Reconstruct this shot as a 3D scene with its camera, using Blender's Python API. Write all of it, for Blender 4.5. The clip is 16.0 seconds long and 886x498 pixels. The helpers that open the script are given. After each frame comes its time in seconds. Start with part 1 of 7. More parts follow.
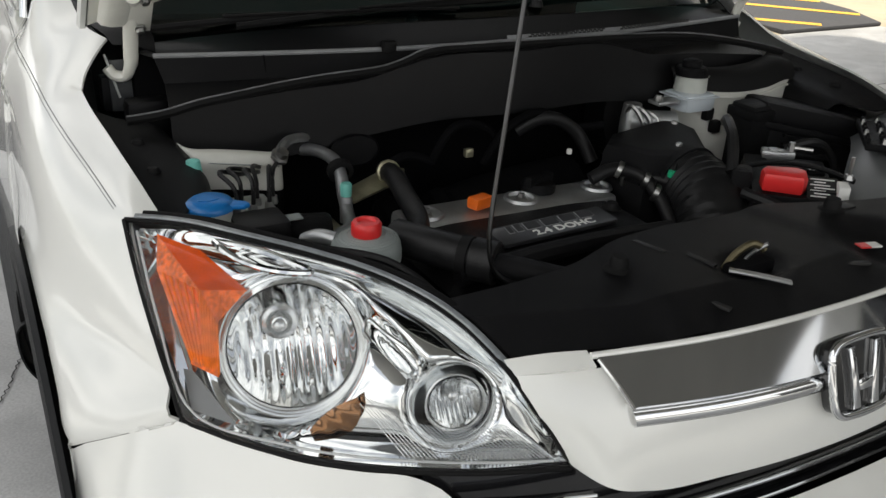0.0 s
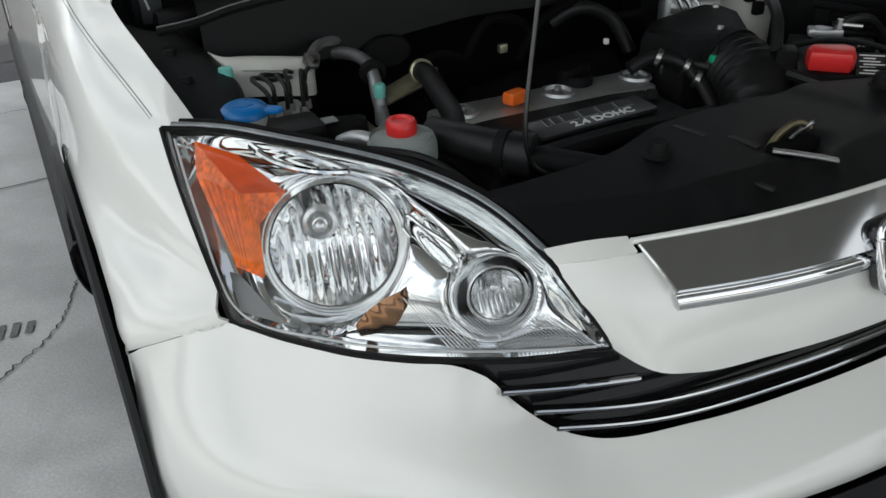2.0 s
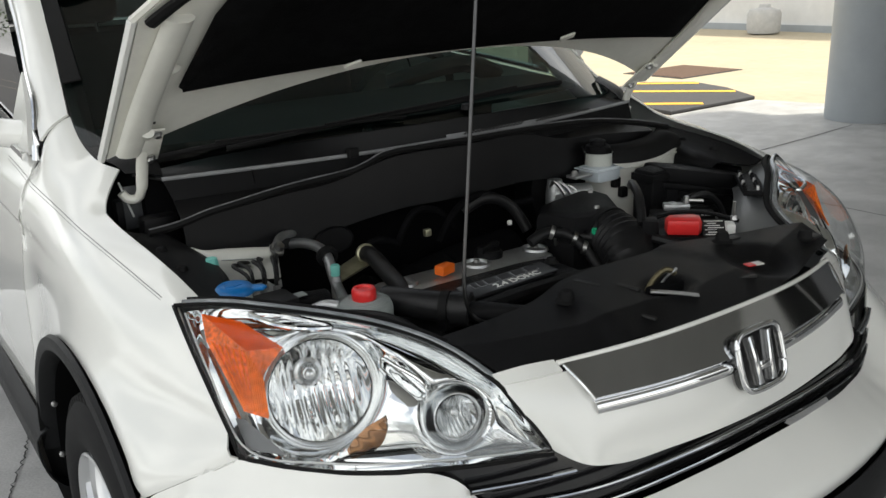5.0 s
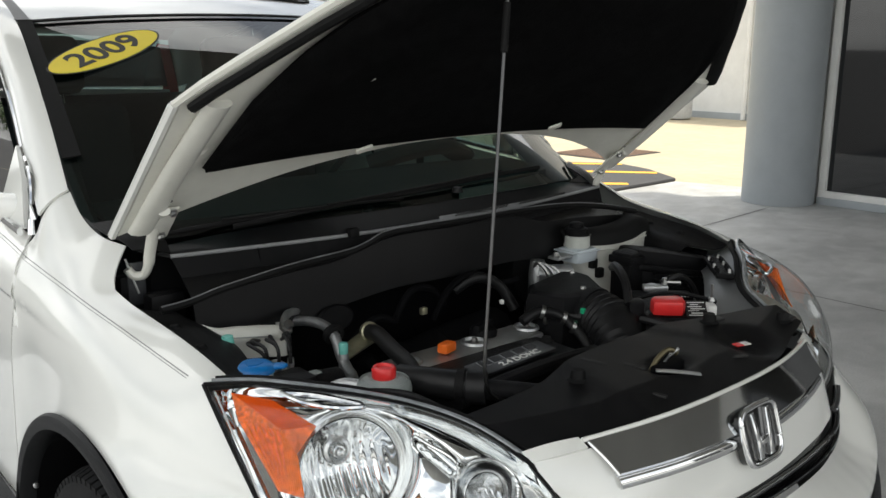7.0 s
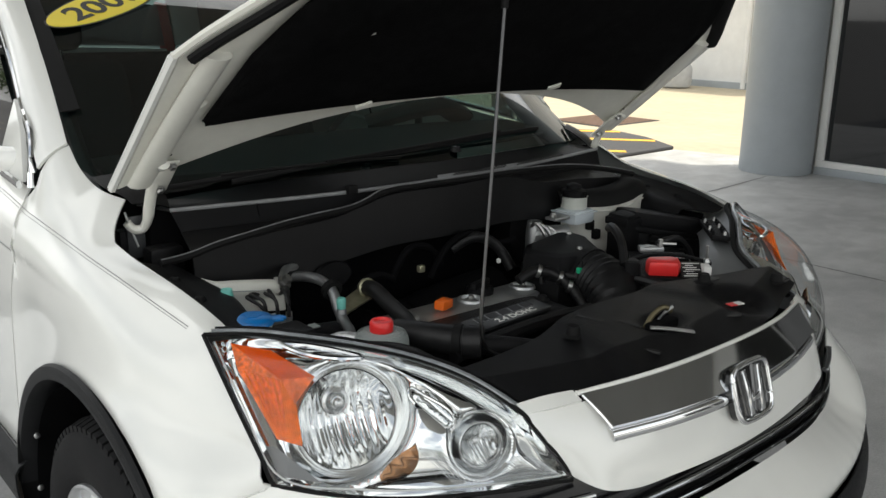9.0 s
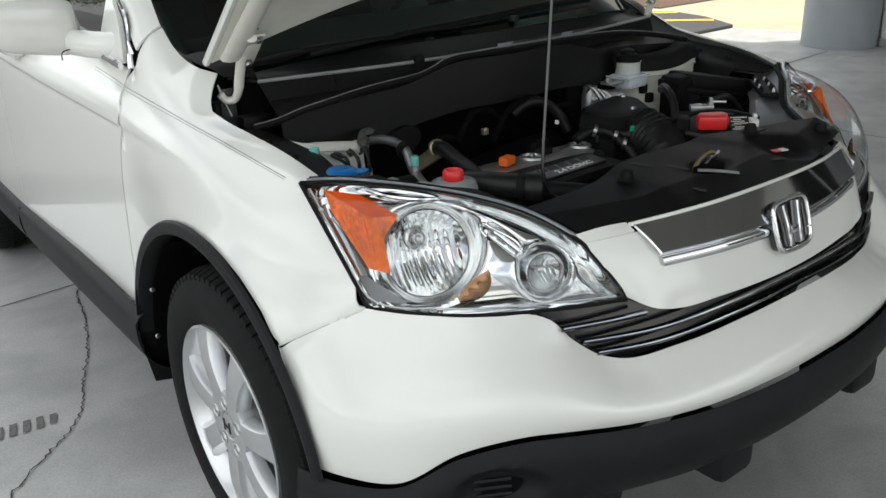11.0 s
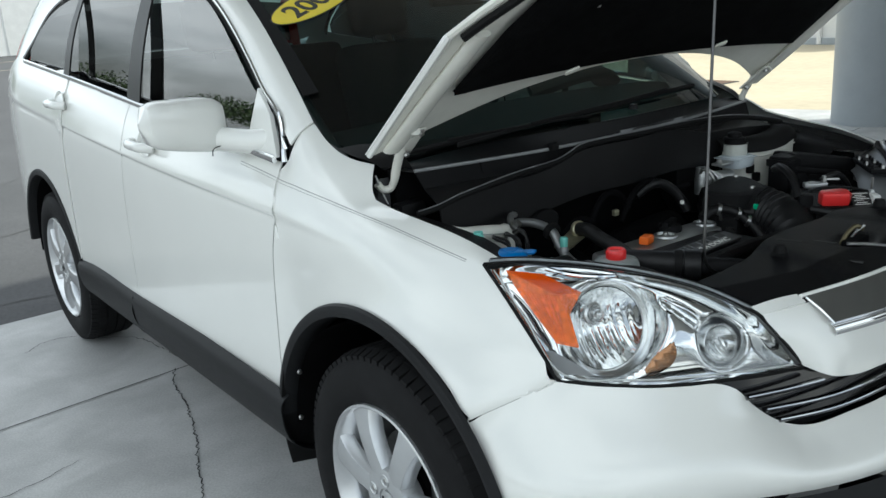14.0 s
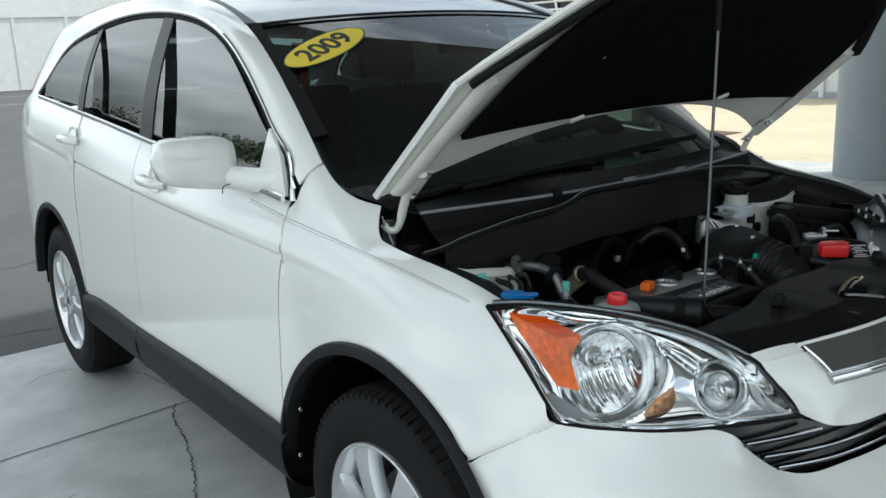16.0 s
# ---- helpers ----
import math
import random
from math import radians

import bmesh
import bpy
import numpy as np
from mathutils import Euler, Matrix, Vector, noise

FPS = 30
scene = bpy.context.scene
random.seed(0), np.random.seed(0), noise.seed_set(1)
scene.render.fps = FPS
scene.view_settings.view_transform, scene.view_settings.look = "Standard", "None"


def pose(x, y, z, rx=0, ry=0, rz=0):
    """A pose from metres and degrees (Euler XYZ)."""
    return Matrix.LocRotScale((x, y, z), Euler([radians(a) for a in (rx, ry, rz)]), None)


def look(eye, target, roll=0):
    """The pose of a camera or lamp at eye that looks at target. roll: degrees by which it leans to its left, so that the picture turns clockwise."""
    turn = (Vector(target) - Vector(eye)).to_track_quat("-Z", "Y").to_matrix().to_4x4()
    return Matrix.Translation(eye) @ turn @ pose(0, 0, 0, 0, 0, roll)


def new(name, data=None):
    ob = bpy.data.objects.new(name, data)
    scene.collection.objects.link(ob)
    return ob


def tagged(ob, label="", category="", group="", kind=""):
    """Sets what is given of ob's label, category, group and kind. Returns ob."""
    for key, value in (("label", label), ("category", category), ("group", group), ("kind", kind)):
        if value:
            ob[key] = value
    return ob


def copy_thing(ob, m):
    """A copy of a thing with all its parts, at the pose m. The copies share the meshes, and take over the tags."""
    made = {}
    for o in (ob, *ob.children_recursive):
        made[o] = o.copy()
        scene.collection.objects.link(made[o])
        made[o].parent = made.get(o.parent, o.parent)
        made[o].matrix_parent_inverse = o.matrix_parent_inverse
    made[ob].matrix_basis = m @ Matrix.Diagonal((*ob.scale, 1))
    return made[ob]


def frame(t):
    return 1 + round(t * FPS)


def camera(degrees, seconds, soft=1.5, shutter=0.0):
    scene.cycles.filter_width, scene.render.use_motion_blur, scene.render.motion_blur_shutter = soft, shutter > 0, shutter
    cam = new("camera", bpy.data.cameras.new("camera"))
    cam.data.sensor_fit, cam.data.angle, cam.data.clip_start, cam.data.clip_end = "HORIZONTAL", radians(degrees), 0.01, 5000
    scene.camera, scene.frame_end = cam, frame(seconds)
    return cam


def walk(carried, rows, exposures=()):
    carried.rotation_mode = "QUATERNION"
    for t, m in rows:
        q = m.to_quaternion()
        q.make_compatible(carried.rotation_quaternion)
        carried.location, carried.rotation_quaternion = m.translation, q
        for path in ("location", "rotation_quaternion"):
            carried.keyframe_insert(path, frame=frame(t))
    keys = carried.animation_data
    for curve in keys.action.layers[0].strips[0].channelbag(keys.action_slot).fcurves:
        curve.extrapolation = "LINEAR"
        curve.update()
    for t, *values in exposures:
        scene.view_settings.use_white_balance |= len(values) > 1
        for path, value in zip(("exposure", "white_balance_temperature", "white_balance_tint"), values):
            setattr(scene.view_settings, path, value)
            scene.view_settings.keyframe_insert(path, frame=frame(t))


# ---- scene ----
cam = camera(54.5, 16.0)
# seconds, eye, target, roll
PATH = [
    (0, (-0.903, -1.287, 1.372), (-0.001, 0.287, 0.529), 2.5),
    (0.5, (-0.903, -1.309, 1.362), (-0.037, 0.21, 0.389), 0.7),
    (1, (-0.899, -1.309, 1.353), (-0.098, 0.208, 0.324), -0.2),
    (1.5, (-0.902, -1.299, 1.351), (-0.156, 0.243, 0.319), -1.2),
    (2, (-0.901, -1.299, 1.351), (-0.132, 0.239, 0.33), -1.6),
    (2.5, (-0.896, -1.3, 1.354), (-0.053, 0.217, 0.36), -1.5),
    (3, (-0.881, -1.311, 1.368), (0.092, 0.189, 0.473), -1.6),
    (3.5, (-0.906, -1.309, 1.406), (0.18, 0.215, 0.699), -1.1),
    (4, (-0.971, -1.397, 1.408), (0.073, 0.195, 0.794), -0.9),
    (4.5, (-1.008, -1.502, 1.394), (0.013, 0.085, 0.733), -2.5),
    (5, (-1.13, -1.494, 1.413), (-0.034, 0.062, 0.799), -2.3),
    (5.2, (-1.2, -1.463, 1.416), (-0.043, 0.07, 0.858), -1.7),
    (7.3, (-1.298, -1.426, 1.447), (-0.016, 0.04, 0.992), -0.0),
    (7.5, (-1.301, -1.429, 1.446), (-0.016, 0.032, 0.982), 0.2),
    (8, (-1.304, -1.437, 1.444), (-0.018, 0.021, 0.974), 0.6),
    (8.2, (-1.303, -1.438, 1.442), (-0.021, 0.023, 0.969), 0.5),
    (10.3, (-1.373, -1.433, 1.413), (-0.109, -0.024, 0.768), 0.9),
    (10.5, (-1.395, -1.475, 1.417), (-0.148, -0.057, 0.759), 0.3),
    (11, (-1.448, -1.57, 1.4), (-0.327, -0.095, 0.649), -2.4),
    (11.5, (-1.55, -1.553, 1.388), (-0.462, -0.076, 0.593), -3.6),
    (12, (-1.668, -1.451, 1.394), (-0.517, -0.018, 0.604), -3.8),
    (12.5, (-1.7, -1.429, 1.393), (-0.513, -0.025, 0.606), -2.8),
    (13, (-1.694, -1.445, 1.402), (-0.539, 0.006, 0.652), -3.6),
    (13.5, (-1.717, -1.446, 1.42), (-0.571, 0.059, 0.771), -4.0),
    (14, (-1.745, -1.448, 1.436), (-0.596, 0.088, 0.87), -3.9),
    (14.5, (-1.763, -1.455, 1.449), (-0.619, 0.108, 0.953), -3.9),
    (15, (-1.769, -1.463, 1.455), (-0.607, 0.106, 1.021), -3.5),
    (15.5, (-1.773, -1.474, 1.454), (-0.597, 0.085, 1.023), -2.9),
    (16, (-1.766, -1.468, 1.441), (-0.601, 0.088, 0.971), -2.5),
]
walk(cam, [(t, look(eye, target, roll)) for t, eye, target, roll in PATH],
     exposures=[(0.0, 0.66, 6850, 9), (0.5, 0.48, 6850, 9), (1.0, 0.40, 6650, 7), (1.5, 0.44, 6550, 6.5), (2.2, 0.60, 6500, 6.5), (3.0, 0.63, 6620, 6.5), (3.5, 1.10, 6700, 7), (4.0, 1.05, 6700, 7), (5.0, 0.74, 6750, 7.5), (8.2, 0.79, 6750, 7), (10.4, 0.63, 6800, 7.5), (11.0, 0.74, 6600, 6.5), (11.5, 0.72, 6450, 6), (12.3, 0.60, 6150, 2.5), (13.5, 0.66, 6100, 2), (15.0, 0.57, 6050, 2), (16.0, 0.58, 6050, 2)])

# ---- light: hazy daylight from the open sides, the car stands under a canopy ----
world = bpy.data.worlds.new("sky")
scene.world = world
world.use_nodes = True
wn, wl = world.node_tree.nodes, world.node_tree.links
sky = wn.new("ShaderNodeTexSky")
sky.sky_type = "NISHITA"
sky.sun_disc = False
sky.sun_elevation, sky.sun_rotation = radians(71), radians(127)
sky.dust_density, sky.air_density, sky.ozone_density = 3.0, 1.0, 1.0
# thin broken cloud over the blue
tcw, cloud, ramp, mixw, hsv = wn.new("ShaderNodeTexCoord"), wn.new("ShaderNodeTexNoise"), wn.new("ShaderNodeMapRange"), wn.new("ShaderNodeMix"), wn.new("ShaderNodeHueSaturation")
cloud.inputs["Scale"].default_value, cloud.inputs["Detail"].default_value, cloud.inputs["Distortion"].default_value = 2.2, 7.0, 0.3
mapw = wn.new("ShaderNodeMapping")
mapw.inputs["Scale"].default_value = (1, 1, 2.6)
wl.new(tcw.outputs["Generated"], mapw.inputs["Vector"])
wl.new(mapw.outputs[0], cloud.inputs["Vector"])
ramp.inputs["From Min"].default_value, ramp.inputs["From Max"].default_value = 0.40, 0.62
wl.new(cloud.outputs["Fac"], ramp.inputs["Value"])
hsv.inputs["Saturation"].default_value = 0.45
wl.new(sky.outputs[0], hsv.inputs["Color"])
mixw.data_type = "RGBA"
wl.new(ramp.outputs[0], mixw.inputs[0])
wl.new(hsv.outputs[0], mixw.inputs[6])
mixw.inputs[7].default_value = (9.5, 9.6, 9.8, 1)
wl.new(mixw.outputs[2], wn["Background"].inputs[0])
wn["Background"].inputs[1].default_value = 0.13

sun_data = bpy.data.lights.new("sun", "SUN")
sun_data.energy, sun_data.angle, sun_data.color = 3.0, radians(2.0), (1.0, 0.94, 0.84)
sun = new("sun", sun_data)
sun.matrix_world = look((8, -6, 30), (0, 0, 0))


# ---- materials ----
def material(name, color, rough=0.5, metal=0.0, coat=0.0, var=0.0, var_scale=8.0, bump=0.0, bump_scale=300.0, stain=0.0, stain_scale=2.0, spec=0.5):
    """A Principled material with two scales of colour variation and a fine relief."""
    m = bpy.data.materials.new(name)
    m.use_nodes = True
    n, l = m.node_tree.nodes, m.node_tree.links
    b = n["Principled BSDF"]
    b.inputs["Base Color"].default_value = (*color, 1)
    b.inputs["Roughness"].default_value = rough
    b.inputs["Metallic"].default_value = metal
    b.inputs["Coat Weight"].default_value = coat
    b.inputs["Coat Roughness"].default_value = 0.03
    b.inputs["Specular IOR Level"].default_value = spec
    tc = n.new("ShaderNodeTexCoord")
    if var or stain:
        last = None
        for amount, scale, detail in ((var, var_scale, 6.0), (stain, stain_scale, 9.0)):
            if not amount:
                continue
            t = n.new("ShaderNodeTexNoise")
            t.inputs["Scale"].default_value, t.inputs["Detail"].default_value = scale, detail
            t.inputs["Roughness"].default_value = 0.65
            l.new(tc.outputs["Object"], t.inputs["Vector"])
            r = n.new("ShaderNodeMapRange")
            r.inputs["From Min"].default_value, r.inputs["From Max"].default_value = 0.3, 0.7
            r.inputs["To Min"].default_value, r.inputs["To Max"].default_value = 1 - amount, 1 + amount
            l.new(t.outputs["Fac"], r.inputs["Value"])
            mix = n.new("ShaderNodeVectorMath")
            mix.operation = "SCALE"
            if last is None:
                mix.inputs[0].default_value = color
            else:
                l.new(last.outputs[0], mix.inputs[0])
            l.new(r.outputs[0], mix.inputs["Scale"])
            last = mix
            q = n.new("ShaderNodeMapRange")
            q.inputs["To Min"].default_value, q.inputs["To Max"].default_value = max(rough - 0.12 * min(1, 3 * amount), 0.02), min(rough + 0.12 * min(1, 3 * amount), 1)
            l.new(t.outputs["Fac"], q.inputs["Value"])
            l.new(q.outputs[0], b.inputs["Roughness"])
        l.new(last.outputs[0], b.inputs["Base Color"])
    if bump:
        t = n.new("ShaderNodeTexNoise")
        t.inputs["Scale"].default_value, t.inputs["Detail"].default_value = bump_scale, 3.0
        l.new(tc.outputs["Object"], t.inputs["Vector"])
        p = n.new("ShaderNodeBump")
        p.inputs["Strength"].default_value, p.inputs["Distance"].default_value = bump, 0.002
        l.new(t.outputs["Fac"], p.inputs["Height"])
        l.new(p.outputs[0], b.inputs["Normal"])
    return m


def pane_glass(name, tint, gloss=0.12):
    """Thin tinted pane: what is behind shows through it darkened, with a sharp reflection on top."""
    m = bpy.data.materials.new(name)
    m.use_nodes = True
    n, l = m.node_tree.nodes, m.node_tree.links
    n.remove(n["Principled BSDF"])
    t, g, mix, f, p, a = (n.new(k) for k in ("ShaderNodeBsdfTransparent", "ShaderNodeBsdfGlossy", "ShaderNodeMixShader", "ShaderNodeLayerWeight", "ShaderNodeMath", "ShaderNodeMath"))
    t.inputs[0].default_value = (*tint, 1)
    g.inputs["Roughness"].default_value = 0.01
    f.inputs["Blend"].default_value = 0.5
    p.operation, a.operation = "POWER", "MULTIPLY_ADD"
    p.inputs[1].default_value = 4.0
    a.inputs[1].default_value, a.inputs[2].default_value = 0.75, 0.05 + gloss * 0.4
    l.new(f.outputs["Facing"], p.inputs[0])
    l.new(p.outputs[0], a.inputs[0])
    l.new(a.outputs[0], mix.inputs[0])
    l.new(t.outputs[0], mix.inputs[1])
    l.new(g.outputs[0], mix.inputs[2])
    l.new(mix.outputs[0], n["Material Output"].inputs[0])
    return m


WHITE = material("white_paint", (0.78, 0.785, 0.75), 0.22, coat=1.0, var=0.012, var_scale=3, stain=0.012, stain_scale=0.8)
WHITE_IN = material("white_inner_paint", (0.74, 0.735, 0.67), 0.38, coat=0.3, var=0.05, var_scale=14, stain=0.06, stain_scale=4)
BLACK_PL = material("black_plastic", (0.0058, 0.0058, 0.0063), 0.40, var=0.2, var_scale=20, bump=0.25, bump_scale=900, stain=0.15, spec=0.22)
TRIM = material("dark_trim_plastic", (0.0095, 0.010, 0.011), 0.48, var=0.15, var_scale=12, bump=0.35, bump_scale=1200, stain=0.15, spec=0.2)
BLACK_GL = material("black_gloss", (0.010, 0.010, 0.011), 0.12, coat=0.5)
RUBBER = material("rubber", (0.006, 0.006, 0.0062), 0.72, var=0.25, var_scale=30, bump=0.2, bump_scale=500, spec=0.2)
TYRE = material("tyre_rubber", (0.0095, 0.0095, 0.010), 0.72, var=0.25, var_scale=18, bump=0.3, bump_scale=700, stain=0.25, stain_scale=6, spec=0.16)
FELT = material("hood_felt", (0.004, 0.004, 0.0042), 0.95, var=0.35, var_scale=40, bump=0.6, bump_scale=220, stain=0.3, stain_scale=5, spec=0.05)
# near-black: the shade of deep recesses is put into this colour
DARK = material("shaded_inner", (0.0045, 0.0045, 0.005), 0.85, var=0.3, var_scale=12, spec=0.05)
SATIN_BLACK = material("satin_black", (0.007, 0.007, 0.0075), 0.35, var=0.1, var_scale=20, spec=0.3)
ROD = material("dark_rod", (0.10, 0.10, 0.10), 0.3, metal=1.0, var=0.15, var_scale=30)
CREASE_SHADE = material("crease_shade", (0.26, 0.26, 0.26), 0.7)
CHROME = material("chrome", (0.78, 0.79, 0.80), 0.04, metal=1.0)
SMOKE_CHROME = material("grille_chrome", (0.42, 0.43, 0.44), 0.07, metal=1.0)
ALU = material("cast_aluminium", (0.52, 0.53, 0.53), 0.42, metal=0.9, var=0.12, var_scale=25, bump=0.2, bump_scale=400)
ALLOY = material("silver_wheel_paint", (0.60, 0.61, 0.62), 0.28, metal=0.75, coat=0.6, var=0.04, var_scale=10)
ROTOR = material("brake_iron", (0.10, 0.10, 0.10), 0.45, metal=0.8, var=0.25, var_scale=30)
STEEL = material("steel", (0.42, 0.42, 0.41), 0.35, metal=1.0, var=0.15, var_scale=30)


# ---- mesh helpers ----
def spline(points, n):
    """n points along a smooth curve through the given ones, evenly by chord length."""
    p = np.array(points, float)
    if len(p) == 2:
        return p[0] + (p[1] - p[0]) * np.linspace(0, 1, n)[:, None]
    d = np.r_[0, np.cumsum(np.linalg.norm(np.diff(p, axis=0), axis=1))]
    m = np.zeros_like(p)
    for i in range(1, len(p) - 1):
        h0, h1 = d[i] - d[i - 1], d[i + 1] - d[i]
        m[i] = (h1 * (p[i] - p[i - 1]) / h0 + h0 * (p[i + 1] - p[i]) / h1) / (h0 + h1)
    m[0] = 1.5 * (p[1] - p[0]) / (d[1] - d[0]) - 0.5 * m[1]
    m[-1] = 1.5 * (p[-1] - p[-2]) / (d[-1] - d[-2]) - 0.5 * m[-2]
    out = []
    for s in np.linspace(0, d[-1], n):
        i = min(max(int(np.searchsorted(d, s)) - 1, 0), len(p) - 2)
        h = d[i + 1] - d[i]
        t = (s - d[i]) / h
        out.append((2 * t**3 - 3 * t**2 + 1) * p[i] + (t**3 - 2 * t**2 + t) * h * m[i] + (3 * t**2 - 2 * t**3) * p[i + 1] + (t**3 - t**2) * h * m[i + 1])
    return np.array(out)


def loft(curves, nu, nv):
    """A grid of nu x nv points through curves of a few points each."""
    rows = [spline(c, nu) for c in curves]
    return np.stack([spline([r[i] for r in rows], nv) for i in range(nu)], 1)


def mesh(name, verts, faces, smooth=True):
    me = bpy.data.meshes.new(name)
    me.from_pydata([tuple(map(float, v)) for v in verts], [], faces)
    if smooth:
        me.polygons.foreach_set("use_smooth", [True] * len(me.polygons))
    me.update()
    return me


def place(name, me, mat, parent=None, label="", thick=0.0, bevel=0.0, sharp=True, offset=-1.0):
    """One mesh object, a part of parent where one is given."""
    me.name = name
    me.materials.append(mat)
    ob = new(name, me)
    if sharp:
        me.set_sharp_from_angle(angle=radians(38))
    if thick:
        s = ob.modifiers.new("thickness", "SOLIDIFY")
        s.thickness, s.offset = thick, offset
        ob.modifiers.new("crisp_rim", "EDGE_SPLIT").split_angle = radians(38)
    if bevel:
        b = ob.modifiers.new("edges", "BEVEL")
        b.width, b.segments, b.limit_method, b.angle_limit = bevel, 2, "ANGLE", radians(40)
    if parent:
        ob.parent = parent
    if label:
        tagged(ob, label)
    return ob


def part(name, bm, mat, parent=None, label="", thick=0.0, bevel=0.0, smooth=True):
    """Links a bmesh as one mesh object under a thing or a part."""
    me = bpy.data.meshes.new(name)
    bm.to_mesh(me)
    bm.free()
    if smooth:
        me.polygons.foreach_set("use_smooth", [True] * len(me.polygons))
    return place(name, me, mat, parent, label, thick, bevel)


def sheet(name, grid, mat, parent=None, label="", thick=0.0, flip=False, side=1, bevel=0.0, closed=False):
    """A smooth surface from a grid of points; side=-1 mirrors it to the other side of the car."""
    nv, nu = grid.shape[:2]
    g = grid.reshape(-1, 3) * ((-1, 1, 1) if side < 0 else (1, 1, 1))
    if side < 0:
        flip = not flip
    faces = []
    for j in range(nv - 1):
        for i in range(nu if closed else nu - 1):
            k = (i + 1) % nu
            f = (j * nu + i, j * nu + k, (j + 1) * nu + k, (j + 1) * nu + i)
            faces.append(f[::-1] if flip else f)
    return place(name, mesh(name, g, faces), mat, parent, label, thick, bevel)


def box_bm(x0, x1, y0, y1, z0, z1, bevel=0.0, seg=2):
    bm = bmesh.new()
    bmesh.ops.create_cube(bm, size=1)
    for v in bm.verts:
        v.co = ((x0 + x1) / 2 + v.co.x * (x1 - x0), (y0 + y1) / 2 + v.co.y * (y1 - y0), (z0 + z1) / 2 + v.co.z * (z1 - z0))
    if bevel:
        bmesh.ops.bevel(bm, geom=list(bm.edges), offset=bevel, segments=seg, affect="EDGES", profile=0.6)
    return bm


def lathe_bm(profile, n=32, m=None, arc=360.0):
    """Turns (radius, height) pairs round the z axis, then lays them at the pose m."""
    bm = bmesh.new()
    rings = []
    full = arc >= 360
    for r, z in profile:
        ring = []
        for i in range(n if full else n + 1):
            a = radians(arc) * i / n
            ring.append(bm.verts.new((r * math.cos(a), r * math.sin(a), z)))
        rings.append(ring)
    for a, b in zip(rings, rings[1:]):
        for i in range(len(a) if full else len(a) - 1):
            k = (i + 1) % len(a)
            bm.faces.new((a[i], a[k], b[k], b[i]))
    bmesh.ops.remove_doubles(bm, verts=bm.verts, dist=1e-6)
    if m is not None:
        bm.transform(m)
    bmesh.ops.recalc_face_normals(bm, faces=bm.faces)
    return bm


def tube_bm(points, radius, n=10, steps=24, ribs=0.0, taper=1.0, flat=1.0):
    """A round hose or rod along a smooth line."""
    p = spline(points, steps)
    bm = bmesh.new()
    up = Vector((0, 0, 1))
    rings = []
    for i, c in enumerate(p):
        t = Vector(p[min(i + 1, len(p) - 1)] - p[max(i - 1, 0)]).normalized()
        a = t.cross(up if abs(t.z) < 0.95 else Vector((1, 0, 0))).normalized()
        b = a.cross(t)
        r = radius * (1 + ribs * (i % 2)) * (1 + (taper - 1) * i / (len(p) - 1))
        rings.append([bm.verts.new(Vector(c) + r * (math.cos(2 * math.pi * k / n) * a + flat * math.sin(2 * math.pi * k / n) * b)) for k in range(n)])
    for a, b in zip(rings, rings[1:]):
        for k in range(n):
            bm.faces.new((a[k], a[(k + 1) % n], b[(k + 1) % n], b[k]))
    bm.faces.new(rings[0])
    bm.faces.new(rings[-1])
    bmesh.ops.recalc_face_normals(bm, faces=bm.faces)
    return bm


def prism_bm(outline, z0, z1, bevel=0.0, m=None):
    """A flat outline of (x, y) pairs, raised from z0 to z1."""
    bm = bmesh.new()
    low = [bm.verts.new((x, y, z0)) for x, y in outline]
    top = [bm.verts.new((x, y, z1)) for x, y in outline]
    n = len(low)
    bm.faces.new(low[::-1])
    bm.faces.new(top)
    for i in range(n):
        bm.faces.new((low[i], low[(i + 1) % n], top[(i + 1) % n], top[i]))
    bmesh.ops.recalc_face_normals(bm, faces=bm.faces)
    if bevel:
        bmesh.ops.bevel(bm, geom=[e for e in bm.edges if abs(e.verts[0].co.z - e.verts[1].co.z) < 1e-6], offset=bevel, segments=2, affect="EDGES", profile=0.5)
    if m is not None:
        bm.transform(m)
    return bm


def basis(origin, z_axis, x_hint=(1, 0, 0)):
    """A pose at origin whose z looks along z_axis."""
    z = Vector(z_axis).normalized()
    y = z.cross(Vector(x_hint)).normalized()
    x = y.cross(z)
    return Matrix.Translation(origin) @ Matrix((x, y, z)).transposed().to_4x4()


def rod(name, a, b, r, mat, parent, label="", n=10):
    return part(name, tube_bm([a, b], r, n, 2), mat, parent, label)


def empty(name, parent=None, label="", category="", at=(0, 0, 0), group=""):
    ob = new(name)
    ob.empty_display_size = 0.1
    ob.location = at
    if parent:
        ob.parent = parent
    return tagged(ob, label, category, group)


# ---- the car: front axle at y = 0, nose towards -y, ground at z = 0 ----
car = empty("car", label="white compact SUV with propped-open hood on a concrete slab", category="car")
HUB_Z, WHEELBASE = 0.355, 2.62
T, B = (-0.765, -0.262, 0.948), (-0.752, -0.438, 0.763)  # rear corners of the right headlight
TIP, NOSE = (-0.380, -0.690, 0.748), (-0.430, -0.629, 0.846)
STEP = (-0.541, -0.635, 0.757)


def both(half):
    """A curve from the right side to the centre, carried on to the left side."""
    return list(half) + [(-x, y, z) for x, y, z in half[-2::-1]]


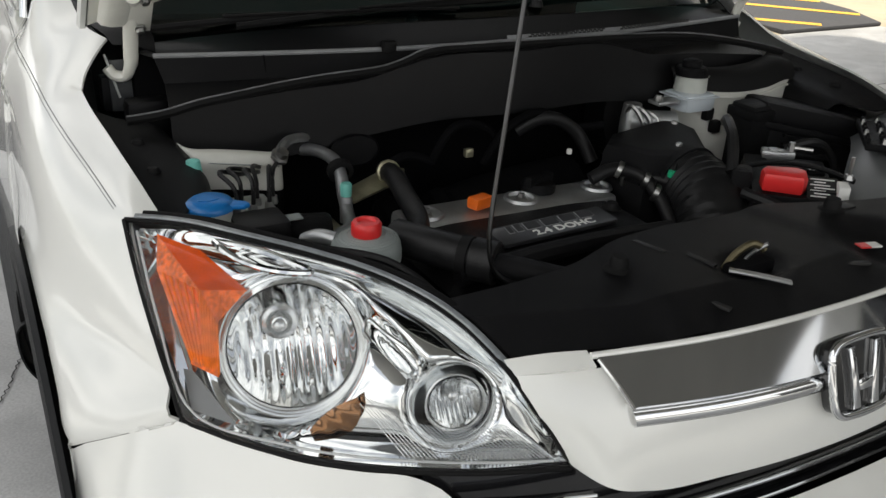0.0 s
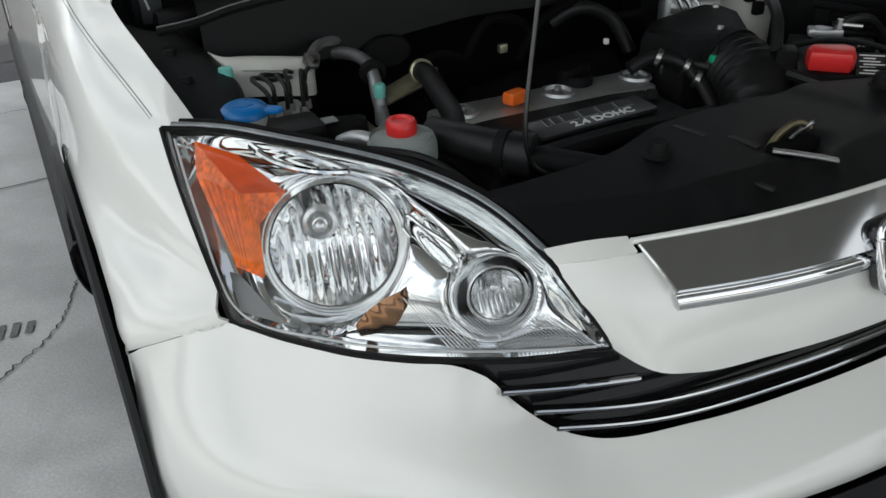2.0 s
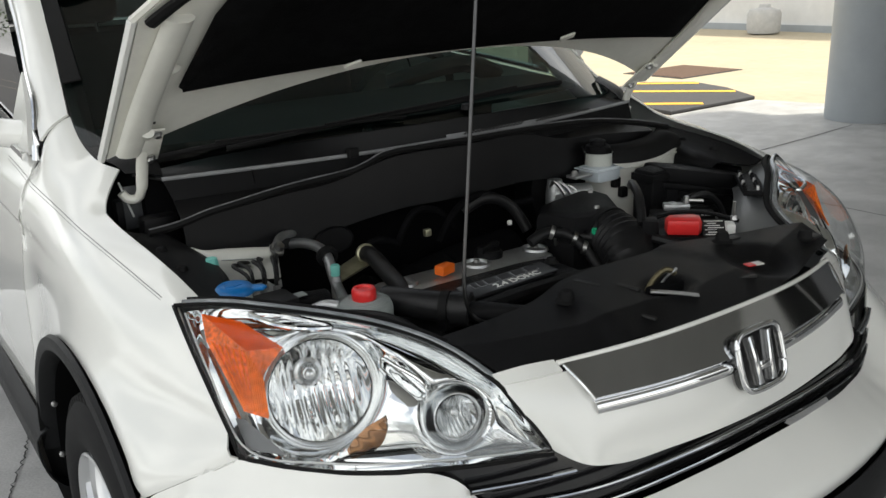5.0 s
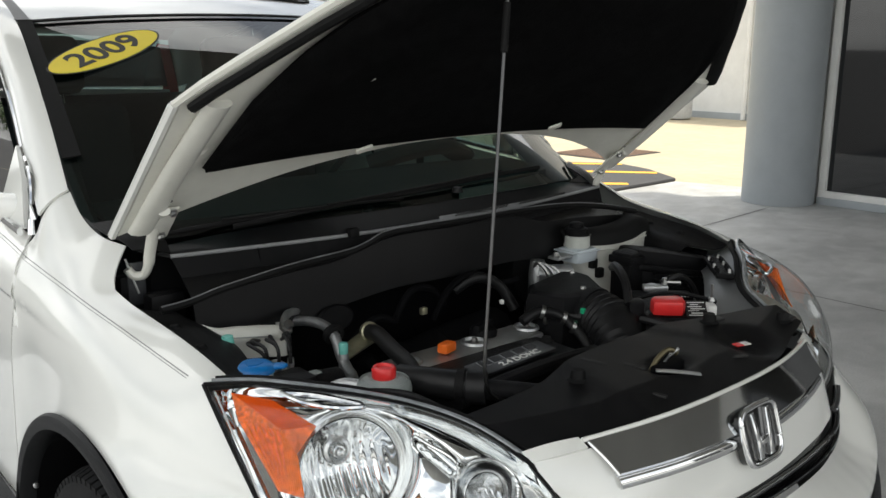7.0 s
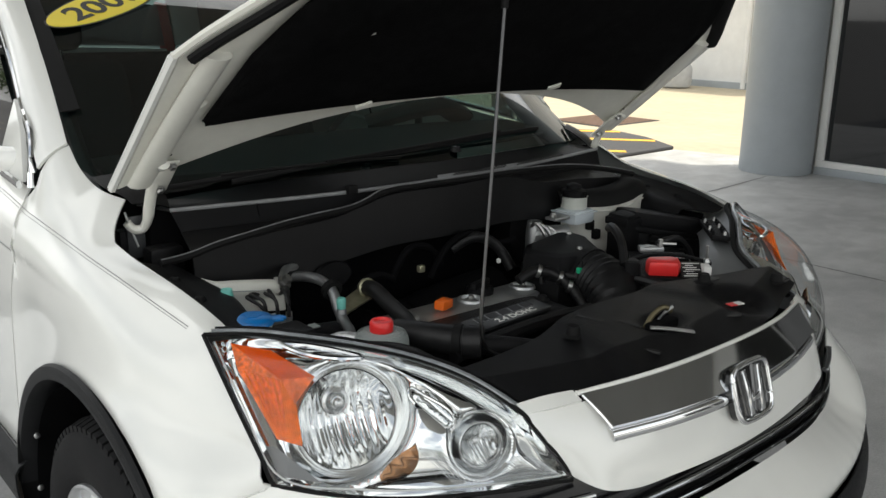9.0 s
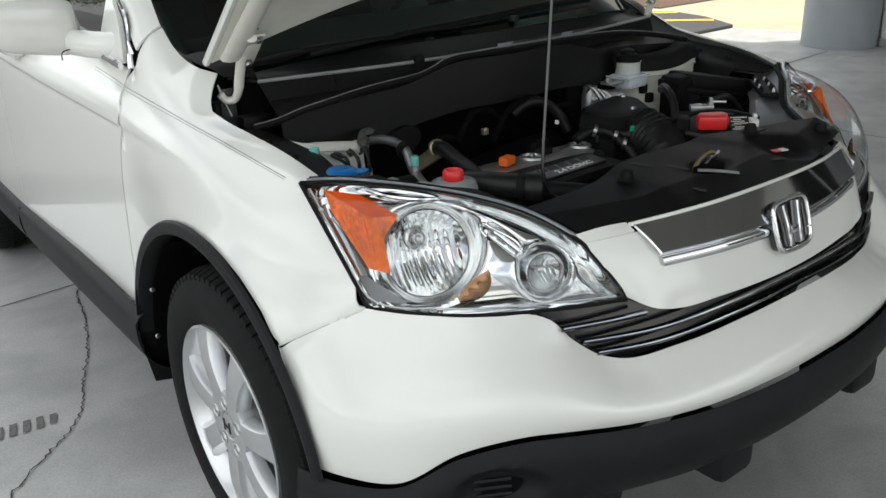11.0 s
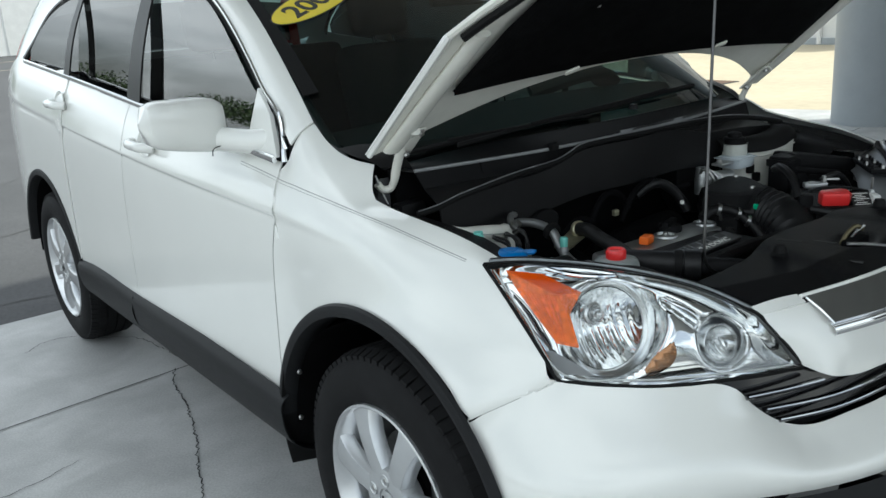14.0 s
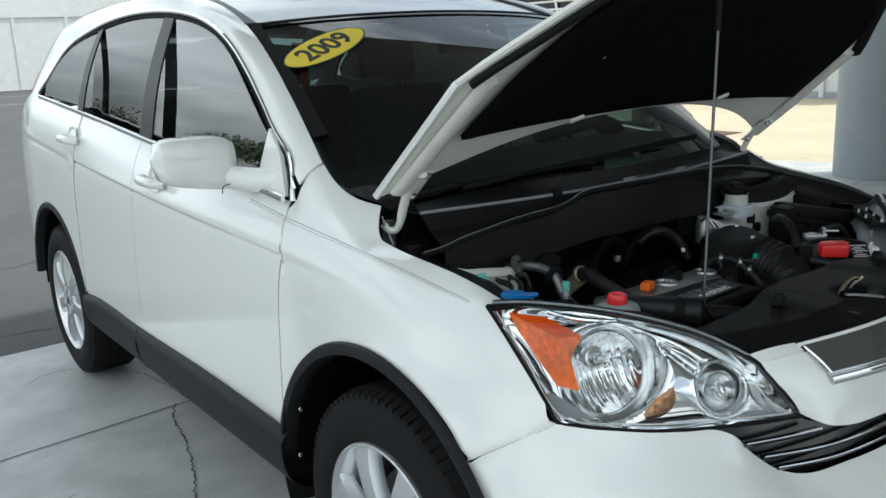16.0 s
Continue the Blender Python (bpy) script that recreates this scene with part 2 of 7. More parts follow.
def arc(cy, r, a0, a1, n, x=-0.877):
    """Points on a wheel arch; 0 degrees is to the rear, 90 up."""
    return [(x, cy + r * math.cos(radians(a)), HUB_Z + r * math.sin(radians(a))) for a in np.linspace(a0, a1, n)]


def belt(y):
    return 1.066 + 0.092 * (y - 0.42) - 0.004 * (y - 0.42) ** 2


def crease(y):
    return 0.943 + 0.036 * (y - 0.4) + 0.009 * (y - 0.4) ** 2


# outline of the front fender, piece by piece: door seam, pillar seam, windshield edge, hinge cut-out, hood line, headlight, bumper seam
fender_seam = [(-0.875, 0.435, 0.492), (-0.869, 0.434, 0.70), (-0.858, 0.434, 0.862), (-0.848, 0.430, 0.936), (-0.837, 0.433, 0.988), (-0.816, 0.448, 1.031), (-0.797, 0.458, 1.050)]
fender_pillar = [fender_seam[-1], (-0.786, 0.434, 1.072), (-0.779, 0.421, 1.108), (-0.757, 0.414, 1.138), (-0.722, 0.406, 1.157)]
fender_glass = [fender_pillar[-1], (-0.725, 0.351, 1.121), (-0.721, 0.297, 1.094), (-0.713, 0.238, 1.082), (-0.695, 0.195, 1.074)]
fender_cut = [fender_glass[-1], (-0.724, 0.163, 1.051), (-0.745, 0.133, 1.028), (-0.752, 0.112, 1.014)]
fender_hood = [fender_cut[-1], (-0.749, 0.050, 1.002), (-0.743, -0.045, 0.991), (-0.737, -0.135, 0.980), (-0.730, -0.200, 0.966), (-0.722, -0.262, 0.947)]
fender_lamp = [fender_hood[-1], (-0.757, -0.252, 0.944), (-0.762, -0.313, 0.891), (-0.762, -0.385, 0.824), (B[0] - 0.004, B[1] + 0.002, B[2])]
fender_bumper = [fender_lamp[-1], (-0.818, -0.386, 0.727), (-0.868, -0.316, 0.682)]
fender_pieces = ((fender_seam, 40), (fender_pillar, 14), (fender_glass, 20), (fender_cut, 14), (fender_hood, 36), (fender_lamp[:2], 6), (fender_lamp[1:], 26), (fender_bumper, 20))
quarter_edge = [(-0.886, 2.1825, 0.48), (-0.880, 2.1825, 0.72), (-0.868, 2.1825, 0.95), (-0.862, 2.1825, 1.05), (-0.812, 2.1825, belt(2.184)), (-0.808, 2.45, belt(2.45)), (-0.805, 2.75, belt(2.75)), (-0.800, 3.05, belt(3.0)),
                (-0.805, 3.20, 1.20), (-0.842, 3.25, 1.06), (-0.865, 3.26, 0.85), (-0.880, 3.22, 0.62), (-0.880, 3.16, 0.48)]


# the fine line pressed along the fender's shoulder
shoulder_line = [(-0.815, 0.40, 1.0265), (-0.808, 0.25, 1.011), (-0.802, 0.10, 0.996), (-0.793, -0.005, 0.983), (-0.779, -0.105, 0.964), (-0.766, -0.212, 0.946)]
AX, AZ = -0.70, 0.80


def turn(p):
    """A flank point as (y, angle, reach) round a lengthwise axis inside the car; the angle is in quarter metres."""
    p = np.array(p, float)
    dx, dz = AX - p[:, 0], p[:, 2] - AZ
    return np.stack([p[:, 1] * 0.7, 0.25 * np.arctan2(dz, dx), np.hypot(dx, dz)], -1)


def press(ys, zs):
    """Height of the pressed crease that runs along the doors and fades out on the fender."""
    s = zs - crease(ys)
    f = np.clip((ys - 0.02) / 0.45, 0, 1)
    return 0.0042 * f * f * (3 - 2 * f) * np.tanh(s / 0.0045) * np.exp(-np.abs(s) / 0.035)


def fender_loop():
    """The fender's outline with its corners kept."""
    return np.concatenate([spline(p, n)[: None if p is fender_bumper else -1] for p, n in fender_pieces])


def fender_surface():
    """The front fender and the foot of the pillar as one thin-plate surface: reach from the axis over (y, angle)."""
    runs = ((fender_seam, 14), (fender_pillar[1:], 5), (fender_glass, 8), (fender_cut, 5), (fender_hood, 12), (fender_lamp[1:], 8), (fender_bumper, 8), (shoulder_line, 10), (arc(0, 0.459, 17, 134.5, 14, -0.8715), 16))
    q = turn(np.concatenate([spline(p, n) for p, n in runs] + [np.array([(-0.857, 0.25, 0.88), (-0.855, 0.08, 0.88), (-0.847, -0.10, 0.86), (-0.830, -0.25, 0.80)])]))
    at, n = q[:, :2], len(q)

    def bend(a, b):
        d = np.maximum(np.linalg.norm(a[:, None] - b[None], axis=-1), 1e-9)
        return d * d * np.log(d)

    flat_ = np.c_[np.ones(n), at]
    w = np.linalg.solve(np.block([[bend(at, at) + 3e-4 * np.eye(n), flat_], [flat_.T, np.zeros((3, 3))]]), np.r_[q[:, 2], np.zeros(3)])

    def point_at(ys, angles):
        ys, angles = np.asarray(ys, float), np.asarray(angles, float)
        where = np.stack([ys.ravel() * 0.7, angles.ravel()], -1)
        a = angles / 0.25
        r = (bend(where, at) @ w[:n] + w[n] + where @ w[n + 1:]).reshape(ys.shape)
        r = r + press(ys, AZ + r * np.sin(a))
        return np.stack([AX - r * np.cos(a), ys, AZ + r * np.sin(a)], -1)

    return point_at


fender_at = fender_surface()
SWEEP = np.linspace(-1.30, 1.15, 200) * 0.25
SECTION = np.polyfit((0, 0.3, 0.55, 0.75, 0.9, 1.0), (-0.886, -0.885, -0.880, -0.868, -0.840, -0.807), 4)
seam_z = np.linspace(0.47, 1.03, 60)
seam_g = fender_at(np.full(len(SWEEP), 0.437), SWEEP)
seam_k = int(np.argmax(seam_g[:, 2]))


def plain_flank(ys, zs):
    return np.polyval(SECTION, (zs - 0.48) / (belt(ys) - 0.48)) - press(ys, zs) + 0.26 * np.maximum(ys - 2.85, 0) ** 2


seam_d = np.interp(seam_z, seam_g[: seam_k + 1, 2], seam_g[: seam_k + 1, 0]) - plain_flank(np.full(60, 0.437), seam_z)


def on_flank(ys, zs):
    """Points of the doors and rear quarter at given (y, z), meeting the fender at its seam."""
    ys, zs = np.asarray(ys, float), np.asarray(zs, float)
    x = plain_flank(ys, zs) + np.interp(zs, seam_z, seam_d) * np.exp(-(np.maximum(ys - 0.43, 0) / 0.8) ** 2)
    return np.stack([x, ys, zs], -1)


SEAM = spline(fender_seam, 110)


def fender_patch(rows):
    e = turn(fender_loop())
    r = turn(spline(arc(0, 0.459, 17, 134.5, 14), len(e)))
    k = np.linspace(0, 1, rows)[:, None]
    return fender_at((e[:, 0] * (1 - k) + r[:, 0] * k) / 0.7, e[:, 1] * (1 - k) + r[:, 1] * k)


def quarter_patch(rows):
    e, r = spline(quarter_edge, 90), spline(arc(WHEELBASE, 0.452, 164, 17, 14, -0.885), 90)
    k = np.linspace(0, 1, rows)[:, None]
    return on_flank(e[:, 1] * (1 - k) + r[:, 1] * k, e[:, 2] * (1 - k) + r[:, 2] * k)


# outer edge of the bright window surround, from the belt line's tip over the roof side to the rear quarter
WINDOW_LINE = [(-0.780, 0.423, 1.110), (-0.765, 0.513, 1.187), (-0.745, 0.618, 1.254), (-0.728, 0.721, 1.334), (-0.717, 0.830, 1.416), (-0.710, 0.920, 1.470), (-0.703, 1.058, 1.521), (-0.696, 1.240, 1.556), (-0.691, 1.491, 1.577), (-0.690, 1.70, 1.582), (-0.693, 1.948, 1.574), (-0.700, 2.24, 1.545), (-0.724, 2.60, 1.468), (-0.764, 2.84, 1.340), (-0.800, 2.94, 1.264)]


def window_inset(d):
    """The window surround's line moved by d into the opening."""
    p = spline([(-0.789, 0.442, 1.070)] + WINDOW_LINE, 90)
    t = np.gradient(p, axis=0)
    t /= np.linalg.norm(t[:, 1:], axis=1)[:, None]
    return p + np.stack([0 * t[:, 0], t[:, 2], -t[:, 1]], -1) * d


def body_side(side):
    # front fender: from the wheel arch out to the door seam, the hood line and the headlight
    sheet("fender", fender_patch(80), WHITE, car, thick=0.004, side=side, flip=True)

    # doors and rear quarter
    def door(name, y0, y1, n_):
        cols = []
        for u in np.linspace(0, 1, n_):
            y = y0 + (y1 - y0) * u
            c, b = crease(y), belt(y)
            zs = np.r_[np.linspace(b, c + 0.03, 10, endpoint=False), np.linspace(c + 0.03, c - 0.03, 24), np.linspace(c - 0.03, 0.48, 20)[1:]]
            shift = (np.interp(zs, SEAM[:, 2], SEAM[:, 1]) + 0.003 - y0) * (1 - u) if y0 < 1 else 0 * zs
            cols.append(np.stack([y + shift, zs], -1))
        g = np.array(cols)
        sheet(name, on_flank(g[..., 0], g[..., 1]).transpose(1, 0, 2), WHITE, car, thick=0.004, side=side)

    door("front_door_panel", 0.4245, 1.4925, 30)
    door("rear_door_panel", 1.4955, 2.180, 22)
    for name, ys, zs in (("door_gap", SEAM[:92, 1] + 0.0015, SEAM[:92, 2]), ("door_gap", np.full(40, 1.494), np.linspace(0.50, belt(1.494) - 0.01, 40)), ("door_gap", np.full(40, 2.1812), np.linspace(0.50, belt(2.18) - 0.01, 40))):
        part(name, tube_bm([(x * side, y, z) for x, y, z in on_flank(ys, zs) + (0.0046, 0, 0)], 0.0042, 6, 60), DARK, car)
    sheet("rear_quarter_panel", quarter_patch(50), WHITE, car, thick=0.004, side=side, flip=True)
    tailgate = [[(-0.775, 3.20, 1.22), (-0.45, 3.32, 1.23), (0, 3.36, 1.24)], [(-0.822, 3.25, 1.02), (-0.46, 3.40, 1.0), (0, 3.44, 1.0)], [(-0.850, 3.22, 0.62), (-0.52, 3.46, 0.6), (0, 3.52, 0.6)], [(-0.856, 3.16, 0.40), (-0.55, 3.40, 0.36), (0, 3.45, 0.36)]]
    sheet("tailgate", loft(tailgate, 14, 14), WHITE, car, thick=0.004, side=side, flip=True)

    # pillars and roof rail: between the window frame line and the windshield/roof edge
    upper = [(-0.724, 0.405, 1.158), (-0.704, 0.525, 1.249), (-0.686, 0.648, 1.347), (-0.664, 0.80, 1.437), (-0.640, 0.955, 1.508), (-0.608, 1.35, 1.608), (-0.600, 1.85, 1.640), (-0.608, 2.25, 1.636), (-0.628, 2.65, 1.604), (-0.680, 3.06, 1.490), (-0.775, 3.20, 1.235)]
    lower_run, upper_run = spline(WINDOW_LINE, 16), spline(upper, 16)
    between = [tuple(0.5 * (np.array(a) + np.array(b)) + np.array((-0.012, 0, 0.010)) * min(1, 0.35 + k / 3)) for k, (a, b) in enumerate(zip(lower_run, upper_run))]
    sheet("roof_pillar", loft([lower_run, between, upper_run], 70, 8), WHITE, car, thick=0.006, side=side)


body_side(1)
body_side(-1)

# roof with its raised edges
roof_rows = [both([(-0.640, 0.955, 1.508), (-0.33, 0.905, 1.528), (0, 0.885, 1.535)]),
             both([(-0.608, 1.35, 1.608), (-0.32, 1.33, 1.630), (0, 1.32, 1.640)]),
             both([(-0.600, 1.85, 1.640), (-0.32, 1.85, 1.664), (0, 1.85, 1.672)]),
             both([(-0.608, 2.25, 1.636), (-0.32, 2.25, 1.662), (0, 2.25, 1.670)]),
             both([(-0.628, 2.65, 1.604), (-0.32, 2.68, 1.632), (0, 2.7, 1.640)]),
             both([(-0.680, 3.06, 1.490), (-0.34, 3.13, 1.51), (0, 3.15, 1.52)])]
ROOF = loft(roof_rows, 30, 40)
sheet("roof", ROOF, WHITE, car, thick=0.005)

# front bumper cover, from the headlights and the grille down to the dark lower bumper
seam_run = turn(spline(fender_bumper, 60)[::-1])
seam_pts = fender_at(seam_run[:, 0] / 0.7, seam_run[:, 1]) + (-0.0002, -0.0003, -0.0006)
corner_run = turn(arc(0, 0.459, 131, 134.5, 2))
corner_pt = fender_at(corner_run[1:, 0] / 0.7, corner_run[1:, 1])[0] + (0, 0.006, -0.003)
seam_row = [tuple(corner_pt)] + [tuple(v) for v in seam_pts[::12]]
top_row = both(seam_row + [tuple(seam_pts[-1]), (-0.726, -0.474, 0.7575), (-0.700, -0.507, 0.7565), (-0.655, -0.557, 0.7545), (-0.598, -0.603, 0.754), (STEP[0] - 0.012, STEP[1] + 0.002, STEP[2] - 0.004), (STEP[0] + 0.012, STEP[1] - 0.013, 0.741), (-0.497, -0.668, 0.702), (-0.450, -0.698, 0.664), (-0.425, -0.711, 0.655), (-0.300, -0.750, 0.655), (-0.15, -0.776, 0.666), (0, -0.785, 0.672)])
high_row = both([(-0.700, -0.562, 0.705), (-0.675, -0.588, 0.705), (-0.575, -0.664, 0.698), (-0.505, -0.710, 0.660), (-0.437, -0.738, 0.630), (-0.305, -0.782, 0.632), (-0.155, -0.806, 0.643), (0, -0.814, 0.646)])
mid_row = both([(-0.878, -0.372, 0.578), (-0.852, -0.455, 0.595), (-0.805, -0.535, 0.612), (-0.705, -0.637, 0.628), (-0.605, -0.708, 0.628), (-0.525, -0.752, 0.618), (-0.450, -0.782, 0.606), (-0.315, -0.826, 0.600), (-0.16, -0.852, 0.600), (0, -0.860, 0.600)])
low_row = both([(-0.878, -0.410, 0.484), (-0.846, -0.480, 0.482), (-0.795, -0.560, 0.490), (-0.715, -0.628, 0.548), (-0.625, -0.690, 0.572), (-0.545, -0.735, 0.572), (-0.465, -0.772, 0.568), (-0.325, -0.820, 0.566), (-0.165, -0.848, 0.569), (0, -0.856, 0.571)])


def around(p):
    """A point of the nose as (turn, height, reach) round an upright axis behind the grille."""
    p = np.array(p, float)
    return np.stack([0.8 * np.arctan2(p[:, 0], -(p[:, 1] - 0.1)), p[:, 2], np.hypot(p[:, 0], p[:, 1] - 0.1)], -1)


def rim_line():
    """The bumper's upper edge, its corners at the headlights kept."""
    n_ = len(seam_row) + 1
    side_run, front_run = spline(top_row[:n_], 26), spline(top_row[n_ - 1:len(top_row) // 2 + 1], 66)
    half = np.concatenate([side_run[:-1], front_run])
    return np.concatenate([half, half[-2::-1] * (-1, 1, 1)])


def bumper_skin(nv):
    """The bumper cover as one thin-plate surface that carries the fenders on across their seams."""
    above = fender_at(seam_run[::6, 0] / 0.7 + 0.028, seam_run[::6, 1] + 0.006)
    above = np.concatenate([above, above * (-1, 1, 1)])
    edge = rim_line()
    nu = len(edge)
    q = around(np.concatenate([edge[::2], spline(high_row, 30), spline(mid_row, 50), spline(low_row, 50), above]))
    at, n = q[:, :2], len(q)

    def bend(a, b):
        d = np.maximum(np.linalg.norm(a[:, None] - b[None], axis=-1), 1e-9)
        return d * d * np.log(d)

    flat_ = np.c_[np.ones(n), at]
    w = np.linalg.solve(np.block([[bend(at, at) + 2e-4 * np.eye(n), flat_], [flat_.T, np.zeros((3, 3))]]), np.r_[q[:, 2], np.zeros(3)])
    rim = around(edge)
    foot = around(np.array(spline(low_row, nu)))
    k = np.linspace(0, 1, nv)[:, None, None]
    where = (rim[None, :, :2] * (1 - k) + foot[None, :, :2] * k).reshape(-1, 2)
    r = bend(where, at) @ w[:n] + w[n] + where @ w[n + 1:]
    a = where[:, 0] / 0.8
    g = np.stack([r * np.sin(a), 0.1 - r * np.cos(a), where[:, 1]], -1).reshape(nv, nu, 3)
    return g + (edge - g[0])[None] * (1 - k) ** 4


sheet("bumper_cover", bumper_skin(24), WHITE, car, thick=0.004, flip=True)

low_a = both([(-0.893, -0.385, 0.474), (-0.862, -0.480, 0.479), (-0.803, -0.563, 0.486), (-0.722, -0.634, 0.543), (-0.632, -0.697, 0.568), (-0.550, -0.742, 0.568), (-0.468, -0.780, 0.564), (-0.328, -0.828, 0.562), (-0.168, -0.857, 0.565), (0, -0.866, 0.567)])
low_b = both([(x - 0.010 * (x < -0.8), y - 0.012, z - 0.022) for x, y, z in low_a[:10]])
low_c = both([(x, y + 0.004, max(0.44, z - 0.075) - 0.03 * (x < -0.75)) for x, y, z in low_b[:10]])
low_d = both([(-0.888, -0.390, 0.365), (-0.858, -0.470, 0.368), (-0.800, -0.552, 0.378), (-0.722, -0.622, 0.400), (-0.632, -0.684, 0.415), (-0.550, -0.728, 0.425), (-0.468, -0.765, 0.430), (-0.328, -0.812, 0.430), (-0.168, -0.840, 0.432), (0, -0.848, 0.434)])
low_e = both([(-0.850, -0.370, 0.325), (-0.815, -0.430, 0.325), (-0.750, -0.490, 0.330), (-0.665, -0.540, 0.345), (-0.580, -0.590, 0.355), (-0.500, -0.625, 0.360), (-0.420, -0.655, 0.362), (-0.300, -0.690, 0.364), (-0.15, -0.712, 0.365), (0, -0.72, 0.365)])
low_grid = loft([low_a, low_b, low_c, low_d, low_e], 260, 44)
# fog lamp pockets pressed into the lower bumper
for s_ in (1, -1):
    pocket_m = basis((-0.663 * s_, -0.676, 0.482), (-0.56 * s_, -0.82, 0.05), (1, 0.0, 0))
    into = np.array(pocket_m.to_3x3().col[2])
    back = np.array(pocket_m.inverted())
    q = low_grid @ back[:3, :3].T + back[:3, 3]
    rr = (q[..., 0] / 0.085) ** 2 + (q[..., 1] / 0.045) ** 2
    near = (np.abs(q[..., 2]) < 0.10) & (rr < 1)
    low_grid -= (near * 0.030 * (1 - rr.clip(0, 1) ** 1.5))[..., None] * into
sheet("lower_bumper", low_grid, TRIM, car, "dark grey grained plastic lower bumper", thick=0.004, flip=True)
part("under_panel", box_bm(-0.62, 0.62, -0.50, -0.30, 0.27, 0.285), DARK, car)

# windshield
ws = [both([(-0.733, 0.275, 1.056), (-0.55, 0.158, 1.083), (-0.3, 0.075, 1.098), (0, 0.05, 1.10)]), both([(-0.699, 0.570, 1.288), (-0.5, 0.495, 1.320), (-0.27, 0.445, 1.335), (0, 0.43, 1.340)]), both([(-0.638, 0.948, 1.505), (-0.45, 0.912, 1.520), (-0.25, 0.890, 1.529), (0, 0.880, 1.533)])]
WS = loft(ws, 40, 24)

# tail lamps along the rear pillars
TAIL = material("red_tail_lens", (0.45, 0.012, 0.012), 0.18, coat=0.5, var=0.1, var_scale=30)
for s_ in (1, -1):
    lamp = [[(-0.690, 3.065, 1.46), (-0.780, 3.185, 1.24), (-0.822, 3.245, 1.03)], [(-0.640, 3.105, 1.47), (-0.715, 3.235, 1.24), (-0.740, 3.300, 1.02)]]
    sheet("tail_lamp", np.array([[np.array(p) + (-0.006 * 1, 0.012, 0) for p in spline(row, 14)] for row in lamp]), TAIL, car, "tall red tail lamp", side=s_, thick=0.02, flip=True)


# ---- glass, trim and wheels ----
CLEAR = pane_glass("clear_cover", (0.95, 0.96, 0.96), -0.04)
TINT = pane_glass("windshield_glass", (0.23, 0.345, 0.33), 0.0)
PRIVACY = pane_glass("privacy_glass", (0.045, 0.05, 0.053), 0.15)
SIDE_GLASS = pane_glass("door_glass", (0.30, 0.36, 0.36), 0.35)
YELLOW = material("yellow_film", (0.78, 0.62, 0.02), 0.4, var=0.03)
INK = material("black_ink", (0.012, 0.012, 0.012), 0.5)
PALE = material("pale_print", (0.75, 0.75, 0.72), 0.5)

sheet("windshield", WS, TINT, car, "dark tinted windshield")
# black band round the windshield's sides and top
for side in (1, -1):
    e0 = [p for p in WS[7:, 0]]
    e1 = [p for p in WS[7:, 1]]
    band = np.stack([np.array(e0) + (0, -0.004, 0.004), np.array(e1) + (0, -0.004, 0.005)], 0)
    sheet("windshield_seal", band, RUBBER, car, "black rubber edge of the windshield", side=side, thick=0.004)
top = np.stack([WS[-1] + (0, -0.003, 0.004), 0.7 * WS[-1] + 0.3 * WS[-2] + (0, -0.003, 0.004)], 0)
sheet("windshield_seal", top, RUBBER, car, thick=0.004)


def on_ws(x, v):
    """A point and normal of the windshield at width x and height share v."""
    j = v * (WS.shape[0] - 1)
    a = int(min(max(j, 0), WS.shape[0] - 2))
    row = WS[a] + (WS[a + 1] - WS[a]) * (j - a)
    i = int(np.argmin(abs(row[:, 0] - x)))
    i = min(max(i, 1), len(row) - 2)
    du, dv = row[i + 1] - row[i - 1], WS[a + 1][i] - WS[a][i]
    p = Vector([np.interp(x, row[:, 0], row[:, k]) for k in range(3)])
    n = Vector(du).cross(Vector(dv)).normalized()
    return p, (n if n.z > 0 else -n), Vector(du).normalized()


def text(name, words, size, m, mat, parent, depth=0.0004, bold=0.0, squeeze=1.0):
    """Raised lettering in the built-in font, as a mesh."""
    cu = bpy.data.curves.new(name, "FONT")
    cu.body, cu.size, cu.align_x, cu.align_y, cu.extrude, cu.offset = words, size, "CENTER", "CENTER", depth, bold
    tmp = bpy.data.objects.new(name, cu)
    scene.collection.objects.link(tmp)
    me = bpy.data.meshes.new_from_object(tmp.evaluated_get(bpy.context.evaluated_depsgraph_get()))
    bpy.data.objects.remove(tmp)
    bpy.data.curves.remove(cu)
    me.transform(m @ Matrix.Diagonal((squeeze, 1, 1, 1)))
    me.materials.clear()
    return place(name, me, mat, parent, sharp=False)


# year sticker on the windshield
p, n, along = on_ws(-0.503, 0.772)
sticker_m = basis(p + n * 0.0015, n, along) @ pose(0, 0, 0, 0, 0, 31)
sticker = part("year_sticker", prism_bm([(0.160 * math.cos(a), 0.066 * math.sin(a)) for a in np.linspace(0, 2 * math.pi, 48, endpoint=False)], 0, 0.001, m=sticker_m), INK, car, "yellow oval sticker with a black year number")
part("yellow_field", prism_bm([(0.155 * math.cos(a), 0.061 * math.sin(a)) for a in np.linspace(0, 2 * math.pi, 48, endpoint=False)], 0.001, 0.0018, m=sticker_m), YELLOW, sticker)
text("year_number", "2009", 0.095, sticker_m @ pose(0, 0, 0.0024), INK, sticker, bold=0.0022, squeeze=1.05)

